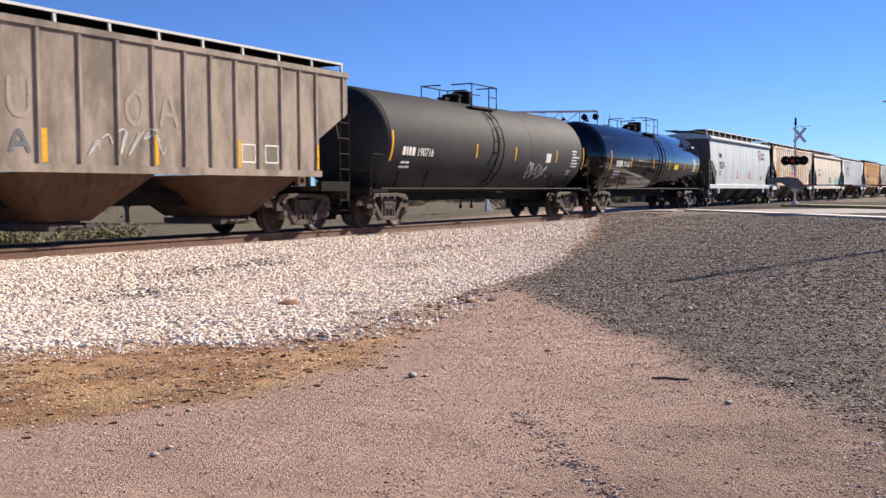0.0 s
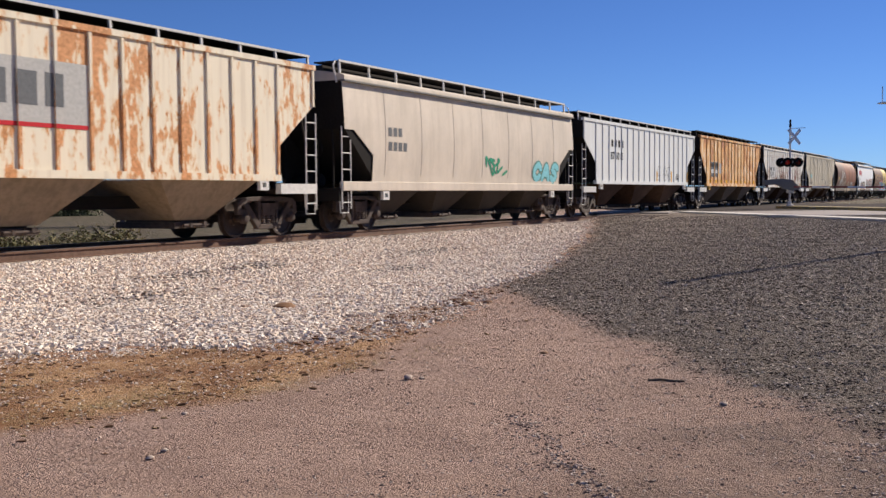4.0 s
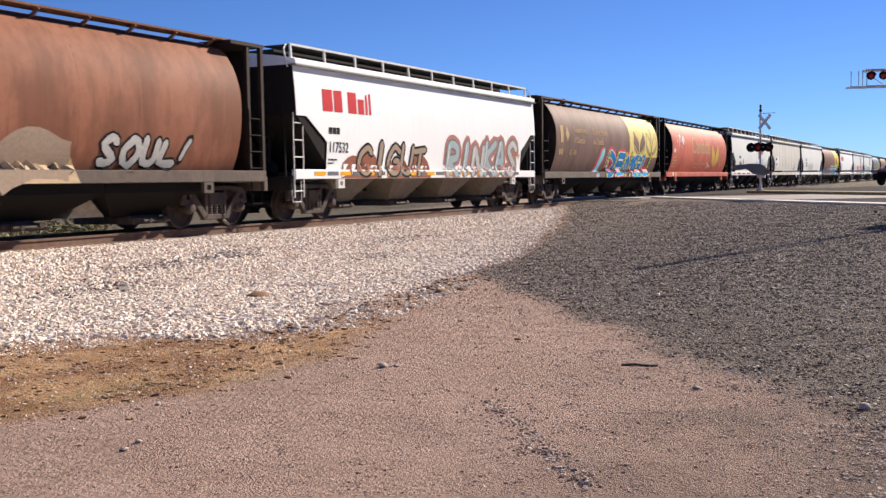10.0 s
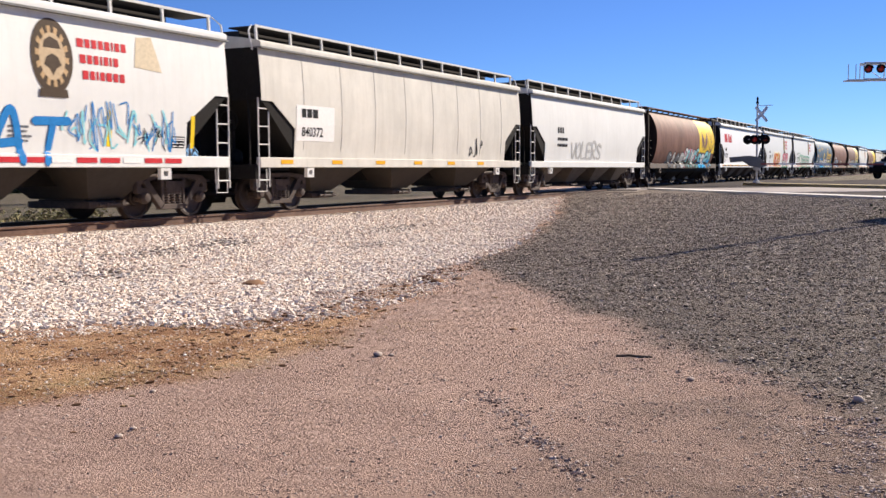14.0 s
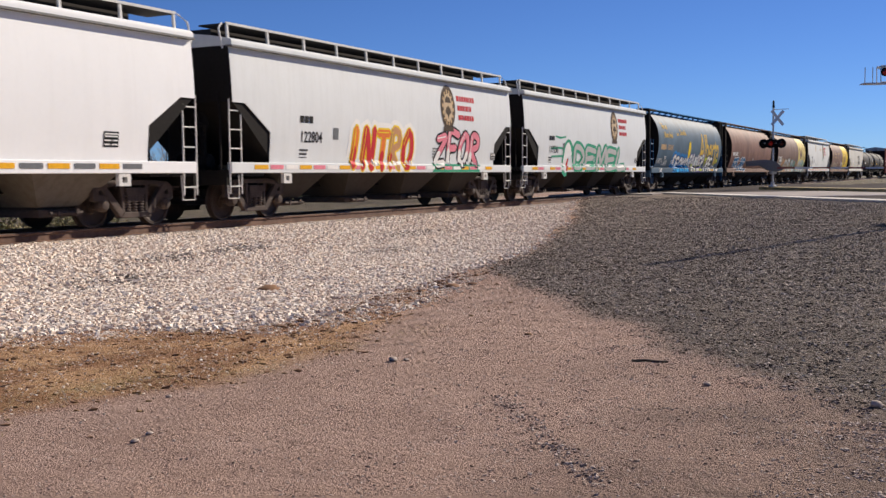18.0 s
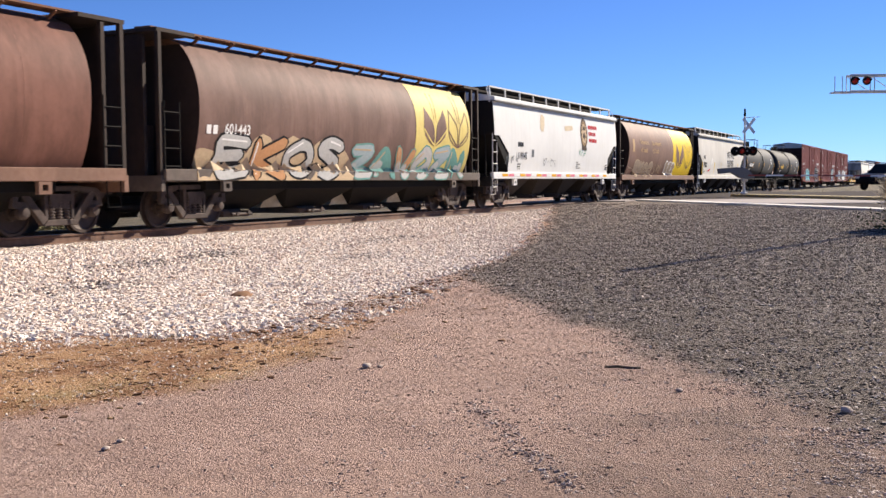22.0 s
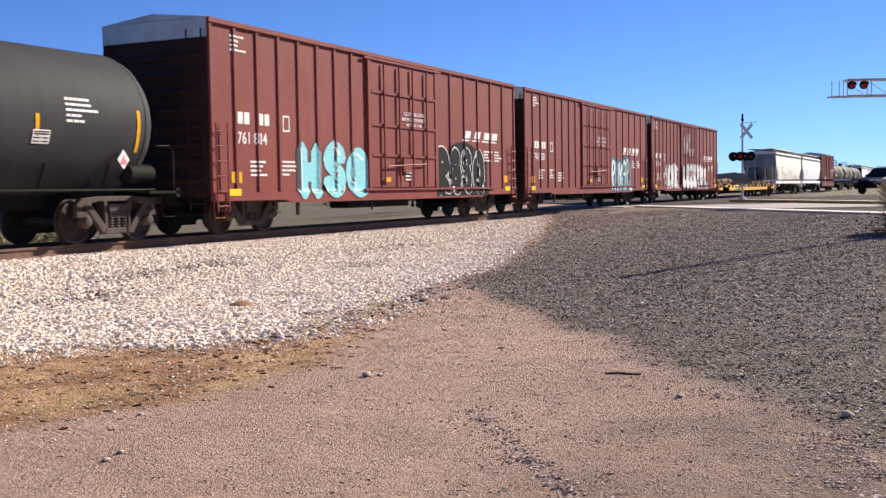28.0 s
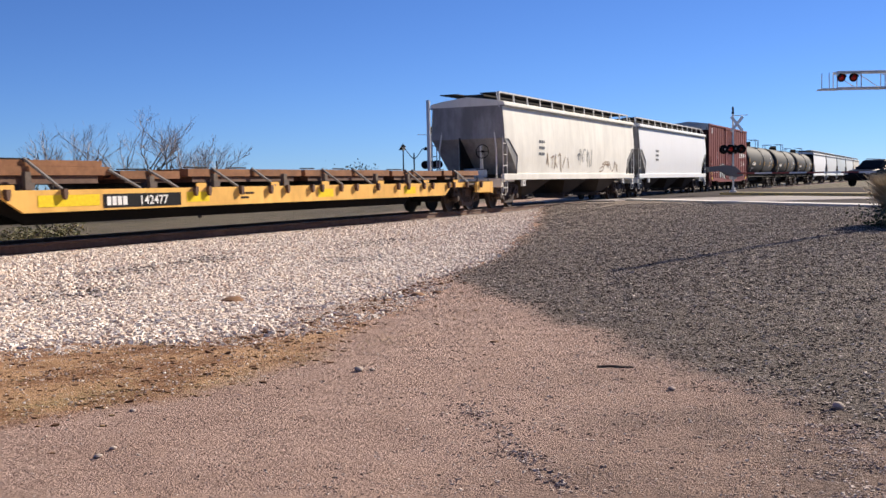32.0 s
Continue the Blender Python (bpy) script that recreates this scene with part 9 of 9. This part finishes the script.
def street_lamp(x, y, tall, arms, label, turn=0):
    ob = thing("street_lamp", label, "street lamp", "street lamps beyond the line", pose(x, y, ground_height(x, y), 0, 0, turn))
    part("post", Geo().lathe([(0, 0.14), (0.25, 0.12), (0.3, 0.07), (tall * 0.6, 0.055), (tall * 0.9, 0.045)], 10, "z"), SIGNAL_BLACK, ob, smooth=40)
    if arms:
        for s in (-1, 1):
            part("arm", Geo().tube([(0, 0, tall * 0.78), (0, s * 0.3, tall * 0.84), (0, s * 0.75, tall * 0.97), (0, s * 1.05, tall)], 0.03, 6), SIGNAL_BLACK, ob)
            part("shade", Geo().lathe([(tall - 0.18, 0.2), (tall - 0.1, 0.17), (tall, 0.06), (tall + 0.08, 0.03)], 12, "z", (0, s * 1.1, 0)), SIGNAL_BLACK, ob, smooth=40)
    else:
        part("lantern", Geo().lathe([(tall * 0.9, 0.08), (tall * 0.91, 0.14), (tall * 0.97, 0.2)], 10, "z"), LANTERN, ob, "pale lantern glass", smooth=30)
        part("cap", Geo().lathe([(tall * 0.97, 0.23), (tall * 0.985, 0.16), (tall * 1.01, 0.04), (tall * 1.03, 0.02)], 10, "z"), SIGNAL_BLACK, ob)


street_lamp(71.2, 36.4, 4.2, False, "black lantern street lamp on a slim post")
street_lamp(71.2, 35.5, 3.95, True, "black street lamp with two curved arms", 60)
street_lamp(70.05, 26.78, 6.1, True, "black street lamp with two curved arms", 64)

pole = thing("utility_pole", "bare round wooden pole standing beside the road", "pole", at=pose(35.3, -2.5, ground_height(35.3, -2.5)))
part("shaft", Geo().lathe([(-0.2, 0.14), (6.0, 0.12), (10.0, 0.1)], 10, "z"), BARK, pole, smooth=40)

BEIGE_WALL = plain("beige_painted_block", (0.46, 0.36, 0.26), 0.8)
hut = thing("trackside_hut", "small beige trackside equipment hut", "hut", at=pose(92.5, 29.6, ground_height(92.5, 29.6), 0, 0, 20))
part("wall", Geo().box(-1.2, 1.2, -1.6, 1.6, 0, 2.6), BEIGE_WALL, hut, bevel=0.02)
part("roof", Geo().prism([(-1.8, 2.6), (1.8, 2.6), (1.7, 2.85), (-1.7, 2.85)], "x", -1.35, 1.35), GALV, hut)
part("door", Geo().box(-1.23, -1.19, -0.45, 0.45, 0.05, 2.05), GREYED, hut)
part("vent", Geo().tube([(0, 0, 2.8), (0, 0, 3.2)], 0.05), STEEL, hut)


# ---- waiting car ----
def parked_car(x, y, z, heading):
    body = paint("dark_car_paint", (0.010, 0.011, 0.013), 40.0, 0, 0.1, 0.4, 0.0, 0.02)
    glass = plain("dark_car_glass", (0.012, 0.014, 0.016), 0.4)
    ob = thing("waiting_car", "dark sport-utility car waiting at the lowered gate", "car", at=pose(x, y, z, 0, 0, heading))
    prof = [(-2.35, 0.42), (-2.42, 0.75), (-2.35, 1.0), (-2.15, 1.12), (-1.0, 1.18), (1.1, 1.16), (2.0, 1.02), (2.32, 0.88), (2.40, 0.60), (2.32, 0.38)]
    part("body", Geo().prism(prof, "y", -0.93, 0.93), body, ob, smooth=25, bevel=0.06)
    cab = [(-2.25, 1.12), (-2.05, 1.62), (-1.75, 1.74), (0.1, 1.76), (0.45, 1.68), (1.2, 1.15)]
    part("cabin", Geo().prism(cab, "y", -0.80, 0.80), body, ob, smooth=25, bevel=0.08)
    for s in (-1, 1):
        part("side_window", Geo().prism([(-1.9, 1.22), (-1.75, 1.62), (0.1, 1.66), (0.75, 1.22)], "y", s * 0.80, s * 0.815), glass, ob)
        for ax in (-1.45, 1.45):
            w = part("wheel", lambda: Geo().lathe([(-0.11, 0.22), (-0.12, 0.33), (-0.08, 0.365), (0.08, 0.365), (0.12, 0.33), (0.11, 0.22)], 22, "y"), SIGNAL_BLACK, ob, "black tyre", key="cartyre", smooth=40, at=pose(ax, s * 0.86, 0.365))
            part("rim", lambda: Geo().lathe([(-0.10, 0.22), (-0.05, 0.2), (0.05, 0.2), (0.10, 0.22)], 18, "y"), STEEL, w, key="carrim", smooth=40)
        part("headlight", Geo().box(2.2, 2.37, s * 0.78 - 0.14, s * 0.78 + 0.14, 0.78, 0.9), LANTERN, ob)
        part("mirror", Geo().box(0.6, 0.78, s * 0.98 - 0.09, s * 0.98 + 0.09, 1.15, 1.3), body, ob, bevel=0.03)
    part("windscreen", Geo().add([(0.5, -0.7, 1.665), (0.5, 0.7, 1.665), (1.19, 0.74, 1.19), (1.19, -0.74, 1.19)], [(0, 1, 2, 3)]), glass, ob)
    part("grille", Geo().box(2.33, 2.42, -0.5, 0.5, 0.55, 0.8), SIGNAL_BLACK, ob)
    part("roof_rack", Geo().tube([(-1.7, -0.7, 1.80), (0.0, -0.7, 1.83)], 0.02).tube([(-1.7, 0.7, 1.80), (0.0, 0.7, 1.83)], 0.02), SIGNAL_BLACK, ob)


parked_car(76.2, 3.75, 0.27, 152)


# ---- everything that moves ----
def motions():
    seconds = [0.5 * k for k in range(65)]
    for car, q, sets in CARS:
        walk(car, [(t, pose(q - travel(t), TRACK, 0)) for t in seconds])
        for wheelset, at in sets:
            base = wheelset.matrix_basis.translation.x
            rows = []
            for k in range(0, int(END * 30) + 1):
                t = k / 30
                if -3 < q + at - travel(t) < 62 or k in (0, int(END * 30)):
                    rows.append(t)
            if len(rows) < 5:
                continue
            spin = {t: -math.degrees(travel(t) / RADIUS) for t in rows}
            spin[0.0] = spin[rows[1]] if rows[1] > 0.05 else spin[0.0]
            spin[rows[-1]] = spin[rows[-2]] if rows[-1] - rows[-2] > 0.05 else spin[rows[-1]]
            walk(wheelset, [(t, pose(base, 0, AXLE, 0, spin[t] % 360, 0)) for t in rows])
    for load, q in LOADS:
        walk(load, [(t, pose(q - travel(t), TRACK, 0)) for t in seconds])


motions()
